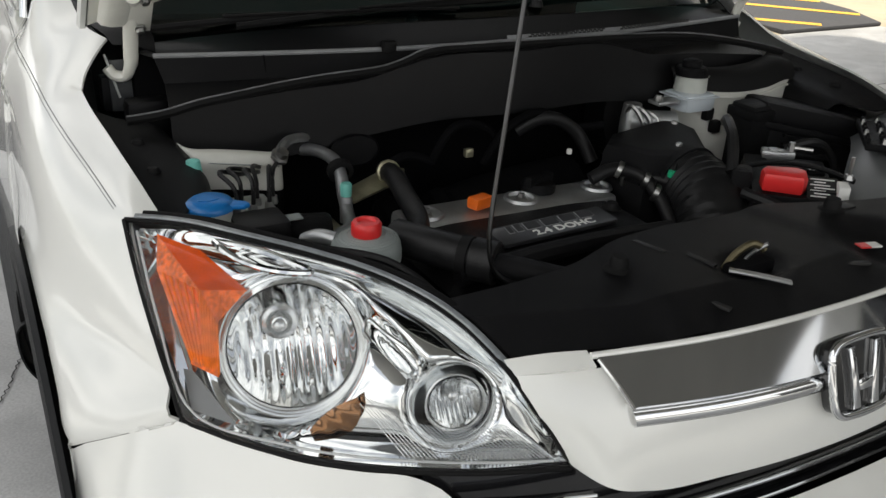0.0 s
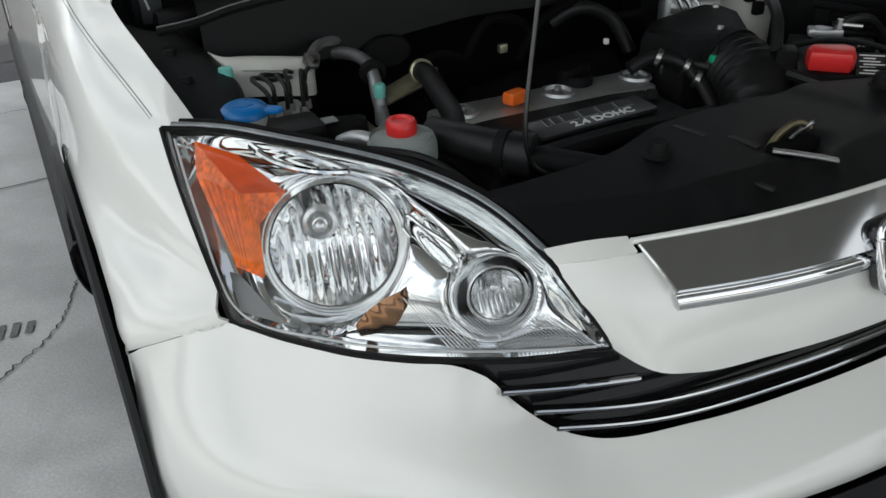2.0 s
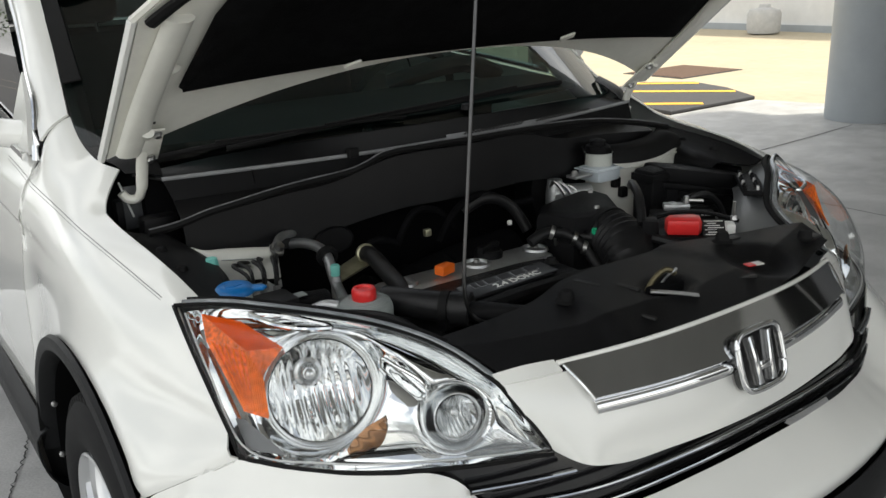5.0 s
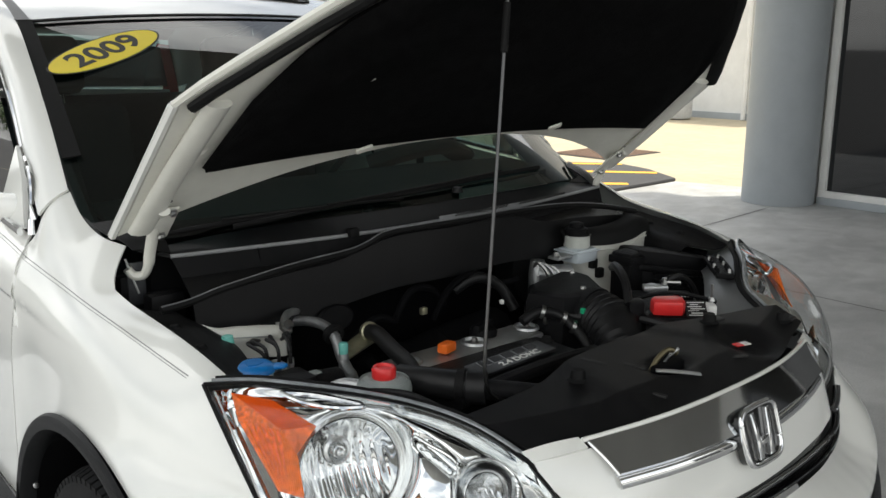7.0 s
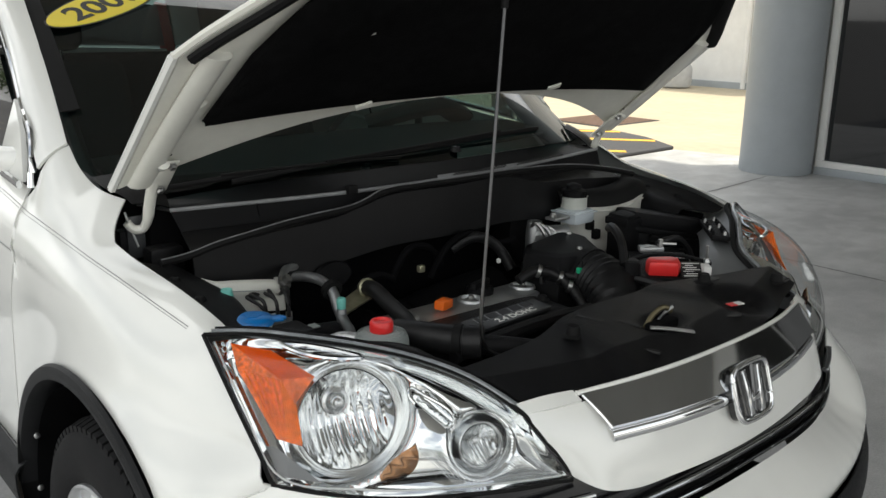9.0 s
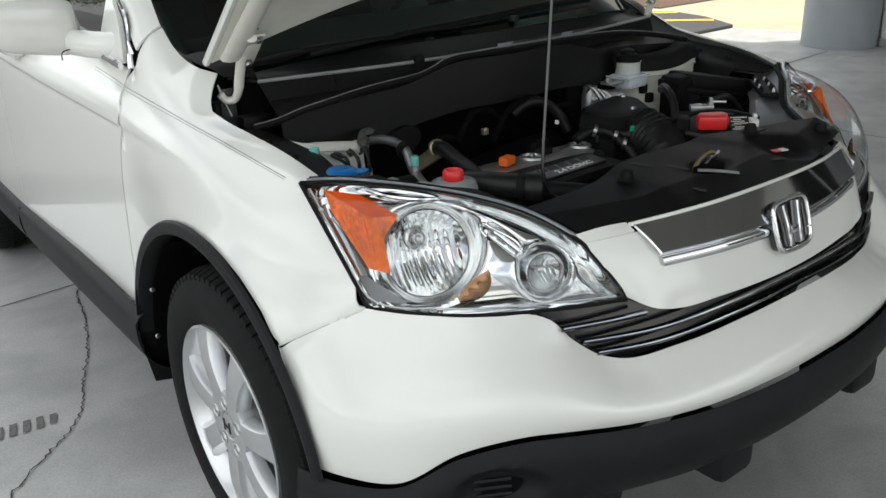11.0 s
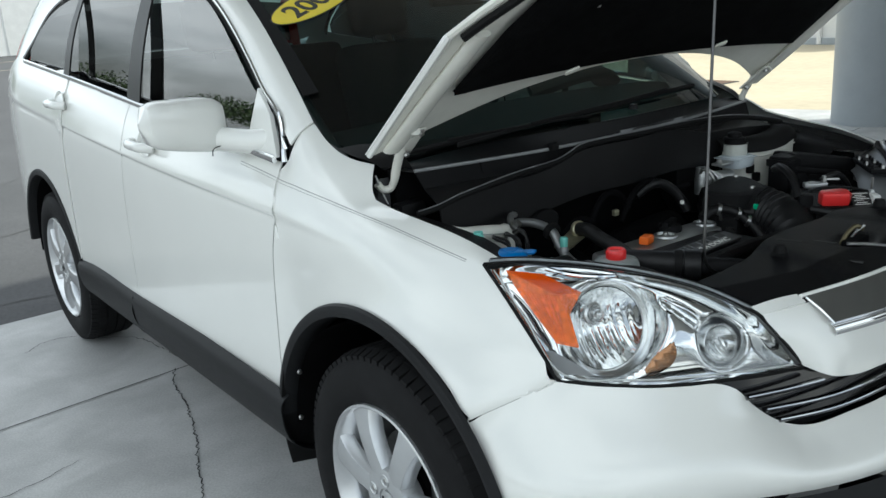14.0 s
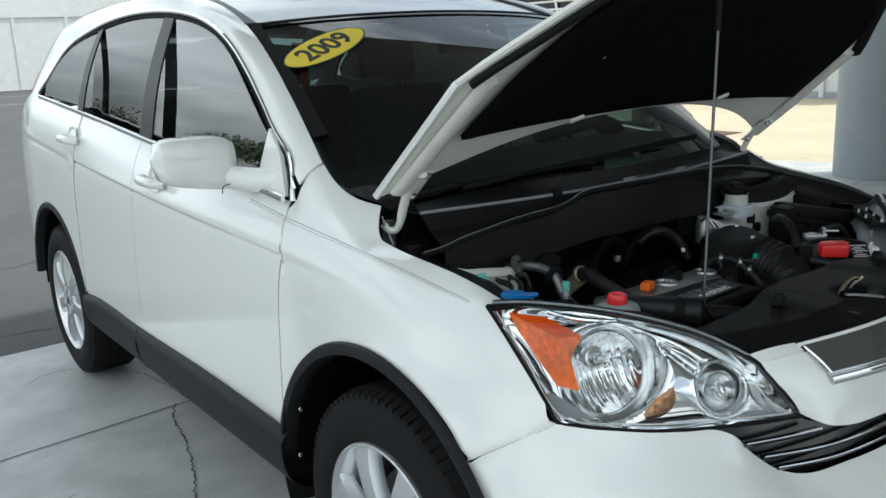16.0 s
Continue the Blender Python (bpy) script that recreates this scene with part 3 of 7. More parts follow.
# side glass with frames
def side_windows(side):
    top_line = window_inset(0.021)

    def glass_part(name, y0, y1, mat, label):
        rows_ = []
        for y in np.linspace(y0, y1, 24):
            z0 = belt(y) + 0.008
            z1 = max(float(np.interp(y, top_line[:, 1], top_line[:, 2])), z0 + 0.002)
            zs = np.linspace(z0, z1, 10)
            rows_.append(np.stack([-0.788 + 0.19 * (zs - 1.08) - 0.05 * np.maximum(y - 2.2, 0) - 0.10 * (zs - 1.08) * (1.55 - zs), 0 * zs + y, zs], -1))
        g = np.array(rows_).transpose(1, 0, 2)
        sheet(name, g, mat, car, label, side=side)

    glass_part("front_door_glass", 0.465, 1.455, SIDE_GLASS, "clear front door glass, closed")
    glass_part("rear_door_glass", 1.458, 2.195, PRIVACY, "dark privacy glass, closed")
    glass_part("quarter_glass", 2.198, 2.835, PRIVACY, "dark fixed quarter glass")

    # dark pillars between the panes, chrome line around
    for y0, y1, yt0, yt1 in ((1.375, 1.492, 1.352, 1.442), (2.150, 2.222, 2.110, 2.170)):
        low0, low1 = (-0.812, y0, belt(y0) + 0.004), (-0.812, y1, belt(y1) + 0.004)
        h0 = [np.interp(yt0, top_line[:, 1], top_line[:, k]) for k in range(3)]
        h1 = [np.interp(yt1, top_line[:, 1], top_line[:, k]) for k in range(3)]
        g = loft([[low0, tuple(0.5 * (np.array(low0) + h0) + (-0.016, 0, 0)), tuple(np.array(h0) + (-0.004, 0, 0))], [low1, tuple(0.5 * (np.array(low1) + h1) + (-0.016, 0, 0)), tuple(np.array(h1) + (-0.004, 0, 0))]], 10, 3).transpose(1, 0, 2)
        sheet("window_pillar", g, SATIN_BLACK, car, "satin black window pillar", thick=0.006, side=side)
    up = [(x - 0.006, y, z) for x, y, z in window_inset(-0.001)[::4]]
    part("window_molding", tube_bm([(sx * side, y, z) for sx, y, z in up], 0.0062, 8, 90, flat=1.3), CHROME, car, "bright window surround")
    part("window_gasket", tube_bm([(sx * side, y, z) for sx, y, z in [(x - 0.003, y, z) for x, y, z in window_inset(0.016)[::4]]], 0.0075, 8, 90), RUBBER, car)
    bl = [((-0.810 - 0.004 * min(1, y)) * side, y, belt(y) + 0.006) for y in np.linspace(0.462, 2.84, 10)]
    part("belt_molding", tube_bm(bl, 0.0065, 8, 40, flat=1.5), CHROME, car, "bright belt line trim")
    # mirror triangle and mirror
    tri = [(-0.792, 0.462, 1.080), (-0.802, 0.612, 1.092), (-0.752, 0.605, 1.238), (-0.770, 0.520, 1.178)]
    part("mirror_base", prism_tri(tri, side), WHITE, car, "white triangular mirror base")
    mirror = empty("door_mirror", car)
    tagged(mirror, "white door mirror")
    rows = []
    for u in np.linspace(0, 1, 14):
        x = -0.818 - 0.226 * u
        r = (1 - abs(2 * u - 1) ** 4.5) ** 0.38 if 0 < u < 1 else 0.05
        r = max(r, 0.12)
        ring = []
        for a in np.linspace(0, 2 * math.pi, 24, endpoint=False):
            c, s = math.cos(a), math.sin(a)
            k = (abs(c) ** 4.0 + abs(s) ** 4.0) ** (-1 / 4.0)
            depth = 0.052 if s * 0 + c < 0 else 0.050
            ring.append((x, 0.708 + 0.01 * u + depth * c * k * r, 1.147 + 0.024 * u + (0.076 - 0.016 * u) * s * k * r))
        rows.append(ring)
    sheet("shell", np.array(rows), WHITE, mirror, side=side, closed=True, flip=True)
    for u0 in (0, 13):
        ends = [(x * side, y, z) for x, y, z in rows[u0]]
        part("end_cap", flat_bm(ends), WHITE, mirror)
    part("mirror_face", flat_bm([((x - 0.0) * side, 0.763, z) for x, y, z in [(-0.845, 0, 1.10), (-1.010, 0, 1.12), (-1.015, 0, 1.205), (-0.845, 0, 1.205)]]), CHROME, mirror)
    part("arm", tube_bm([(-0.768 * side, 0.530, 1.112), (-0.790 * side, 0.560, 1.110), (-0.822 * side, 0.620, 1.110), (-0.856 * side, 0.690, 1.116)], 0.027, 14, 14, flat=1.2), WHITE, mirror)
    part("seam", tube_bm([(-0.884 * side, 0.664, 1.076), (-0.884 * side, 0.655, 1.094), (-0.848 * side, 0.6535, 1.102), (-0.822 * side, 0.662, 1.106)], 0.0014, 6, 16), DARK, mirror)
    # door handles in their recesses
    for yh in (1.295, 2.235):
        zh = belt(yh) - 0.100
        h = empty("door_handle", car)
        tagged(h, "white pull handle in a round recess")
        bmh = lathe_bm([(0.001, -0.016), (0.030, -0.014), (0.046, -0.003), (0.050, 0.001)], 28, basis(((-0.853) * side, yh - 0.02, zh + 0.006), (-side, 0, 0.18), (0, 1, 0)) @ Matrix.Diagonal((1.25, 0.9, 1, 1)))
        part("recess", bmh, WHITE, h)
        part("grip", tube_bm([(-0.856 * side, yh - 0.105, zh - 0.003), (-0.880 * side, yh - 0.085, zh), (-0.890 * side, yh - 0.02, zh + 0.002), (-0.880 * side, yh + 0.055, zh + 0.002), (-0.858 * side, yh + 0.075, zh)], 0.014, 12, 20, flat=1.15), WHITE, h)
    # lower cladding
    clad = []
    for y in (0.405, 0.9, 1.5, 2.10, 2.205):
        t_ = 0.012 if y in (0.405, 2.205) else 0
        clad.append([(-0.878, y, 0.498 - t_), (-0.902, y, 0.482 - t_), (-0.906, y, 0.435), (-0.880, y, 0.345), (-0.800, y, 0.295)])
    sheet("sill_cladding", loft(clad, 14, 30).transpose(1, 0, 2), TRIM, car, "dark grey plastic sill cladding", thick=0.004, side=side)
    part("cladding_joint", tube_bm([(-0.899 * side, 1.526, 0.486), (-0.908 * side, 1.526, 0.436), (-0.882 * side, 1.522, 0.348)], 0.0022, 6, 10), DARK, car)
    # wheel arch flares
    for cy, a0, a1 in ((0, 9, 165), (WHEELBASE, 8, 172)):
        out = 0.0 if cy else 0.006
        prof = tuple((r + out, x + out) for r, x in ((0.4605, -0.884), (0.457, -0.892), (0.446, -0.896), (0.432, -0.893), (0.427, -0.880), (0.424, -0.830)))
        g = []
        for a in np.linspace(a0, a1, 60):
            g.append([(x, cy + r * math.cos(radians(a)), HUB_Z + r * math.sin(radians(a))) for r, x in prof])
        sheet("arch_flare", np.array(g), TRIM, car, "dark plastic wheel arch flare", side=side)
        g = []
        for a in np.linspace(0, 180, 40):
            g.append([(x, cy + r * math.cos(radians(a)), HUB_Z + r * math.sin(radians(a))) for r, x in ((0.416, -0.86), (0.425, -0.70), (0.425, -0.56), (0.06, -0.55))])
        sheet("wheel_liner", np.array(g), DARK, car, side=side)
    # mud flap with its screws
    flap = [(-0.885, 0.388, 0.60), (-0.892, 0.405, 0.53), (-0.880, 0.452, 0.35), (-0.865, 0.462, 0.262)]
    inner = [(-0.74, 0.358, 0.60), (-0.74, 0.385, 0.53), (-0.74, 0.430, 0.35), (-0.76, 0.452, 0.245)]
    sheet("mud_flap", loft([flap, inner], 16, 10), RUBBER, car, "black mud flap", thick=0.006, side=side)
    for zz, yy in ((0.559, 0.362), (0.425, 0.385)):
        part("screw", lathe_bm([(0, 0.004), (0.005, 0.003), (0.007, 0)], 10, basis((-0.862 * side, yy, zz), (0, -1, 0.25))), STEEL, car)
    # grey lines along fender top, painted as the shade of the pressed crease
    line = turn(spline(shoulder_line, 40))
    for down, r in ((0.0, 0.0009), (0.006, 0.0006)):
        run = fender_at(line[:, 0] / 0.7, line[:, 1] - down)
        ahead = on_flank(np.array([0.652, 0.60, 0.54, 0.48]), np.array([1.052, 1.047, 1.041, 1.0345]) - down)
        part("fender_line", tube_bm([(x * side, y, z) for x, y, z in list(ahead) + list(run)], r, 6, 80), CREASE_SHADE, car)




def prism_tri(points, side):
    bm = bmesh.new()
    a = [bm.verts.new((x * side, y, z)) for x, y, z in points]
    b = [bm.verts.new(((x - 0.012) * side, y, z)) for x, y, z in points]
    bm.faces.new(a), bm.faces.new(b)
    for i in range(len(a)):
        k = (i + 1) % len(a)
        bm.faces.new((a[i], a[k], b[k], b[i]))
    bmesh.ops.recalc_face_normals(bm, faces=bm.faces)
    return bm


def flat_bm(points):
    bm = bmesh.new()
    bm.faces.new([bm.verts.new(p) for p in points])
    return bm


side_windows(1)
side_windows(-1)

# rear window, roof strips, sunroof outline, antenna
sheet("rear_window", loft([both([(-0.64, 3.07, 1.45), (-0.33, 3.14, 1.48), (0, 3.16, 1.49)]), both([(-0.72, 3.19, 1.24), (-0.35, 3.30, 1.245), (0, 3.35, 1.25)])], 20, 8), PRIVACY, car, "dark rear window", flip=True)
for s_ in (1, -1):
    strip = ROOF[:35, :2] + (0, 0, 0.006)
    strip[:, 1] = 0.25 * ROOF[:35, 0] + 0.75 * ROOF[:35, 1] + (0, 0, 0.006)
    strip[:, 0] += (-0.004, 0, 0)
    sheet("roof_strip", strip, SATIN_BLACK, car, "black roof ditch strip", thick=0.003, side=s_)
pane = [(-0.36, 1.17), (0, 1.145), (0.36, 1.17), (0.38, 1.36), (0.37, 1.55), (0, 1.56), (-0.37, 1.55), (-0.38, 1.36), (-0.36, 1.17)]


def on_roof(x, y, up):
    """A place on the roof's skin, or a little above it."""
    p = ROOF.reshape(-1, 3)
    d = np.hypot(p[:, 0] - x, p[:, 1] - y)
    k = np.argsort(d)[:6]
    fit = np.linalg.lstsq(np.c_[np.ones(6), p[k, :2]], p[k, 2], rcond=None)[0]
    return (x, y, float(fit[0] + fit[1] * x + fit[2] * y) + up)


rim_run = spline([(x, y, 0) for x, y in pane], 90)
part("sunroof_gap", tube_bm([on_roof(x, y, 0.003) for x, y, _ in rim_run], 0.003, 6, 120), RUBBER, car)
sheet("sunroof_panel", np.array([[on_roof(x, y + 0.03 * (x / 0.36) ** 2, 0.004) for x in np.linspace(-0.355, 0.355, 16)] for y in np.linspace(1.16, 1.53, 10)]), BLACK_GL, car, "dark glass sunroof panel", thick=0.002)
part("antenna", tube_bm([(-0.42, 2.55, 1.60), (-0.425, 2.40, 1.72), (-0.43, 2.28, 1.80)], 0.004, 6, 8, taper=0.5), RUBBER, car)


def make_wheel():
    """A seven-spoke alloy wheel with its tyre and brake; the outer face looks along +z."""
    w = empty("wheel", car)
    tagged(w, "seven-spoke silver alloy wheel with black tyre")
    side = [(0.228, -0.006), (0.240, 0.003), (0.262, 0.012), (0.292, 0.012), (0.318, 0.004), (0.333, -0.010), (0.340, -0.022), (0.346, -0.030)]
    groove = []
    for z0, z1 in ((-0.036, -0.066), (-0.074, -0.110), (-0.118, -0.150), (-0.158, -0.186)):
        groove += [(0.349, z0), (0.350, z1), (0.341, z1 - 0.001), (0.341, z1 - 0.007)]
    back = [(0.346, -0.196), (0.333, -0.216), (0.300, -0.232), (0.25, -0.225), (0.21, -0.21)]
    part("tyre", lathe_bm(side + groove + back, 72), TYRE, w, "black all-season tyre")
    bm = bmesh.new()
    # shoulder lugs and sidewall ribs
    for i in range(78):
        a = 2 * math.pi * i / 78
        for z0, z1, r0, r1 in ((-0.034, -0.006, 0.332, 0.3505), (-0.070, -0.040, 0.340, 0.3512), (-0.112, -0.078, 0.340, 0.3512)):
            d = 0.029
            vs = []
            for aa in (a - d, a + d):
                sk = 0.02 if z0 < -0.035 else 0
                for z, r in ((z0, r0 - 0.004), (z1, r0 - 0.01), (z1, r1 - (0.010 if z1 > -0.01 else 0)), (z0, r1)):
                    an = aa + sk * (z - z0) / (z1 - z0)
                    vs.append(bm.verts.new((r * math.cos(an), r * math.sin(an), z)))
            for q in ((0, 1, 2, 3), (7, 6, 5, 4), (3, 2, 6, 7), (2, 1, 5, 6), (0, 3, 7, 4)):
                bm.faces.new([vs[k] for k in q])
    bmesh.ops.recalc_face_normals(bm, faces=bm.faces)
    tagged(part("tread", bm, TYRE, w, "rows of tread blocks"), kind="stuff")
    rim = part("rim", lathe_bm([(0.232, -0.004), (0.231, 0.004), (0.226, 0.006), (0.221, 0.002), (0.217, -0.010), (0.206, -0.022), (0.198, -0.045), (0.192, -0.10), (0.196, -0.17), (0.222, -0.20)], 72), ALLOY, w, "silver painted rim")
    # spokes
    spoke = bmesh.new()
    rs = np.linspace(0.070, 0.219, 9)
    top_, bot_ = [], []
    for r in rs:
        t_ = (r - 0.070) / 0.149
        hw = 0.0300 + 0.001 * t_ + 0.016 * t_**4
        zc = 0.003 + 0.004 * math.sin(math.pi * t_) - 0.007 * t_**3
        tw = 0.0
        top_.append([spoke.verts.new((r, tw + s_ * hw * k, zc + e)) for s_, k, e in ((-1, 1, -0.014), (-1, 0.80, -0.002), (0, 0, 0.001), (1, 0.80, -0.002), (1, 1, -0.014))])
        bot_.append([spoke.verts.new((r, s_ * hw * 1.05, zc - 0.034)) for s_ in (-1, 1)])
    for i in range(8):
        for k in range(4):
            spoke.faces.new((top_[i][k], top_[i + 1][k], top_[i + 1][k + 1], top_[i][k + 1]))
        spoke.faces.new((bot_[i][0], bot_[i + 1][0], top_[i + 1][0], top_[i][0]))
        spoke.faces.new((top_[i][4], top_[i + 1][4], bot_[i + 1][1], bot_[i][1]))
    bmesh.ops.recalc_face_normals(spoke, faces=spoke.faces)
    me = bpy.data.meshes.new("spoke")
    spoke.to_mesh(me)
    spoke.free()
    me.polygons.foreach_set("use_smooth", [True] * len(me.polygons))
    me.set_sharp_from_angle(angle=radians(40))
    me.materials.append(ALLOY)
    for i in range(7):
        o = new("spoke", me)
        o.parent = rim
        o.matrix_basis = pose(0, 0, 0, 0, 0, 360 / 7 * i + 12)
    part("hub", lathe_bm([(0.0, -0.004), (0.032, -0.004), (0.034, 0.001), (0.070, 0.0035), (0.082, 0.001), (0.086, -0.010), (0.086, -0.045)], 40), ALLOY, rim)
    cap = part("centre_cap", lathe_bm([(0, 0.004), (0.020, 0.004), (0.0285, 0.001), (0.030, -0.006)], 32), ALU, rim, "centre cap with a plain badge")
    for x0, x1, y0, y1 in ((-0.016, -0.010, -0.014, 0.014), (0.010, 0.016, -0.014, 0.014), (-0.010, 0.010, -0.003, 0.003)):
        part("badge_bar", box_bm(x0, x1, y0, y1, 0.003, 0.0062, 0.001, 1), INK, rim)
    for i in range(5):
        a = radians(72 * i + 20)
        c = (0.0565 * math.cos(a), 0.0565 * math.sin(a), 0.0008)
        part("lug_hole", lathe_bm([(0.0158, 0.0018), (0.0140, 0.0040), (0.0125, 0.0018), (0.0110, 0.0014)], 16, Matrix.Translation(c)), ALU, rim)
        part("lug_nut", lathe_bm([(0, 0.004), (0.006, 0.0035), (0.0092, -0.001), (0.0092, -0.010)], 6, Matrix.Translation(c)), STEEL, rim, "steel lug nut")
    part("brake_disc", lathe_bm([(0.05, -0.085), (0.142, -0.085), (0.142, -0.108), (0.05, -0.108)], 48), ROTOR, w, "dull iron brake disc")
    part("hub_back", lathe_bm([(0, -0.06), (0.075, -0.062), (0.078, -0.12)], 24), DARK, w)
    cal = box_bm(0.075, 0.155, -0.062, 0.062, -0.125, -0.062, 0.014)
    part("brake_caliper", cal, ALU, w, "cast brake caliper")
    part("backing_plate", lathe_bm([(0, -0.15), (0.19, -0.15)], 32), DARK, w)
    return w


wheel = make_wheel()
face = Matrix(((0, 0, -1, 0), (-1, 0, 0, 0), (0, 1, 0, 0), (0, 0, 0, 1)))
wheel.matrix_basis = Matrix.Translation((-0.862, 0, HUB_Z)) @ face
copy_thing(wheel, Matrix.Translation((-0.866, WHEELBASE, HUB_Z)) @ face @ pose(0, 0, 0, 0, 0, 31))
face_l = Matrix(((0, 0, 1, 0), (1, 0, 0, 0), (0, 1, 0, 0), (0, 0, 0, 1)))
copy_thing(wheel, Matrix.Translation((0.862, 0, HUB_Z)) @ face_l)
copy_thing(wheel, Matrix.Translation((0.866, WHEELBASE, HUB_Z)) @ face_l)


# ---- nose: grille, bright bar, badge ----
nose_rows = [both([NOSE, (-0.36, -0.660, 0.852), (-0.30, -0.674, 0.855), (-0.2, -0.693, 0.859), (0, -0.706, 0.862)]),
             both([(-0.415, -0.655, 0.815), (-0.352, -0.690, 0.813), (-0.30, -0.704, 0.811), (-0.2, -0.720, 0.809), (0, -0.735, 0.806)]),
             both([(-0.397, -0.676, 0.775), (-0.352, -0.712, 0.762), (-0.30, -0.727, 0.756), (-0.2, -0.742, 0.752), (0, -0.756, 0.750)]),
             both([(TIP[0] - 0.002, TIP[1], TIP[2] + 0.002), (-0.350, -0.724, 0.731), (-0.30, -0.737, 0.719), (-0.2, -0.753, 0.716), (0, -0.766, 0.713)])]
sheet("nose_panel", loft(nose_rows, 70, 14), WHITE, car, thick=0.004, flip=True)
# white ledge between hood edge and headlight
for s_ in (1, -1):
    ledge = [[(NOSE[0], NOSE[1], NOSE[2]), (-0.395, -0.650, 0.853), (-0.345, -0.668, 0.858)], [(-0.432, -0.612, 0.858), (-0.395, -0.630, 0.866), (-0.345, -0.648, 0.868)]]
    sheet("nose_ledge", loft(ledge, 10, 4), WHITE, car, side=s_, thick=0.01)

grille = empty("grille", car)
tagged(grille, "black grille with thin bright bars")
back_rows = [both([(-0.548, -0.625, 0.756), (-0.47, -0.655, 0.752), (-0.37, -0.685, 0.750), (-0.2, -0.725, 0.735), (0, -0.738, 0.730)]), both([(-0.502, -0.650, 0.700), (-0.43, -0.690, 0.648), (-0.32, -0.722, 0.645), (-0.2, -0.742, 0.650), (0, -0.755, 0.655)])]
sheet("backing", loft(back_rows, 60, 6), BLACK_GL, grille, flip=True)
for pts in (both([(-0.480, -0.676, 0.692), (-0.366, -0.727, 0.695), (-0.18, -0.762, 0.702), (0, -0.772, 0.706)]), both([(-0.458, -0.690, 0.669), (-0.365, -0.730, 0.671), (-0.178, -0.768, 0.682), (0, -0.778, 0.689)])):
    part("bar", tube_bm(pts, 0.0075, 8, 60, flat=0.6), BLACK_GL, grille)
    part("bright_edge", tube_bm([(x, y - 0.006, z + 0.003) for x, y, z in pts], 0.0022, 6, 60), SMOKE_CHROME, grille)
for s_ in (1, -1):
    pts = [(-0.514 * s_, -0.660, 0.722), (-0.44 * s_, -0.694, 0.725), (-0.372 * s_, -0.720, 0.728)]
    part("bar", tube_bm(pts, 0.0075, 8, 20, flat=0.6), BLACK_GL, grille)
    part("bright_edge", tube_bm([(x, y - 0.006, z + 0.003) for x, y, z in pts], 0.0022, 6, 20), SMOKE_CHROME, grille)

bar = empty("bright_bar", car)
tagged(bar, "wide chrome nose bar")
ends = [[(-0.340, -0.664, 0.866), (-0.2, -0.698, 0.871), (0, -0.713, 0.875)], [(-0.320, -0.711, 0.823), (-0.2, -0.739, 0.823), (0, -0.753, 0.820)]]
flat_rows = [both([tuple(np.array(a) * (1 - k) + np.array(c) * k) for a, c in zip(*ends)]) for k in (0, 0.25, 0.5, 0.75, 1.0)]
fold = [both([(x, y + 0.004, z - 0.004) for x, y, z in ends[1]]), both([(x + 0.002, y + 0.014, z - 0.006) for x, y, z in ends[1]])]
# darker chrome colour stands in for the soffit's dark reflection
sheet("upper_band", loft(flat_rows, 70, 14), SMOKE_CHROME, bar, "chrome band, toned down for the dark soffit it mirrors", flip=True, thick=0.003)
sheet("band_edge", loft([both(ends[1])] + fold, 70, 6), CHROME, bar, flip=True, thick=0.002)
low_rows = [both([(x + 0.002, y + 0.010, z - 0.007) for x, y, z in ends[1]]), both([(x + 0.002, y + 0.001, z - 0.012) for x, y, z in ends[1]]), both([(x + 0.004, y - 0.002, z - 0.027) for x, y, z in ends[1]]), both([(x + 0.006, y + 0.010, z - 0.032) for x, y, z in ends[1]])]
sheet("lower_band", loft(low_rows, 70, 12), CHROME, bar, "chrome strip below the band", flip=True, thick=0.002)
part("top_lip", tube_bm(both([(-0.346, -0.657, 0.866), (-0.2, -0.693, 0.8725), (0, -0.709, 0.8765)]), 0.0042, 8, 50), WHITE, bar, "white painted lip above the bar")
for s_ in (1, -1):
    part("end_cap", tube_bm([(-0.340 * s_, -0.664, 0.864), (-0.330 * s_, -0.689, 0.843), (-0.320 * s_, -0.710, 0.820)], 0.003, 8, 14), CHROME, bar)

badge = empty("badge", car)
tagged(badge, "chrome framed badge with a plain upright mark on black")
bm_ = basis((0, -0.756, 0.806), (0, -0.955, 0.30), (1, 0, 0))


def rounded(w, h, r, n=8, top=1.0):
    out = []
    for cx, cy, a0 in ((w - r, h - r, 0), (-(w - r), h - r, 90), (-(w - r), -(h - r), 180), (w - r, -(h - r), 270)):
        for a in np.linspace(a0, a0 + 90, n):
            y = cy + r * math.sin(radians(a))
            x = cx + r * math.cos(radians(a))
            out.append((x * (1 + (top - 1) * (y + h) / (2 * h)), y))
    return out


outline = rounded(0.052, 0.047, 0.020, top=1.06)
part("field", prism_bm(outline, -0.012, 0.004, m=bm_), BLACK_GL, badge)
ring_pts = [bm_ @ Vector((x, y, 0.006)) for x, y in outline]
part("frame", tube_bm([tuple(q) for q in ring_pts] + [tuple(ring_pts[0])], 0.0052, 10, 80), CHROME, badge, "chrome frame")
for s_ in (1, -1):
    part("leg", prism_bm([(0.030 * s_, 0.040), (0.018 * s_, 0.040), (0.013 * s_, -0.002), (0.010 * s_, -0.040), (0.023 * s_, -0.040), (0.024 * s_, -0.002)][:: s_], 0.002, 0.012, 0.003, bm_), CHROME, badge)
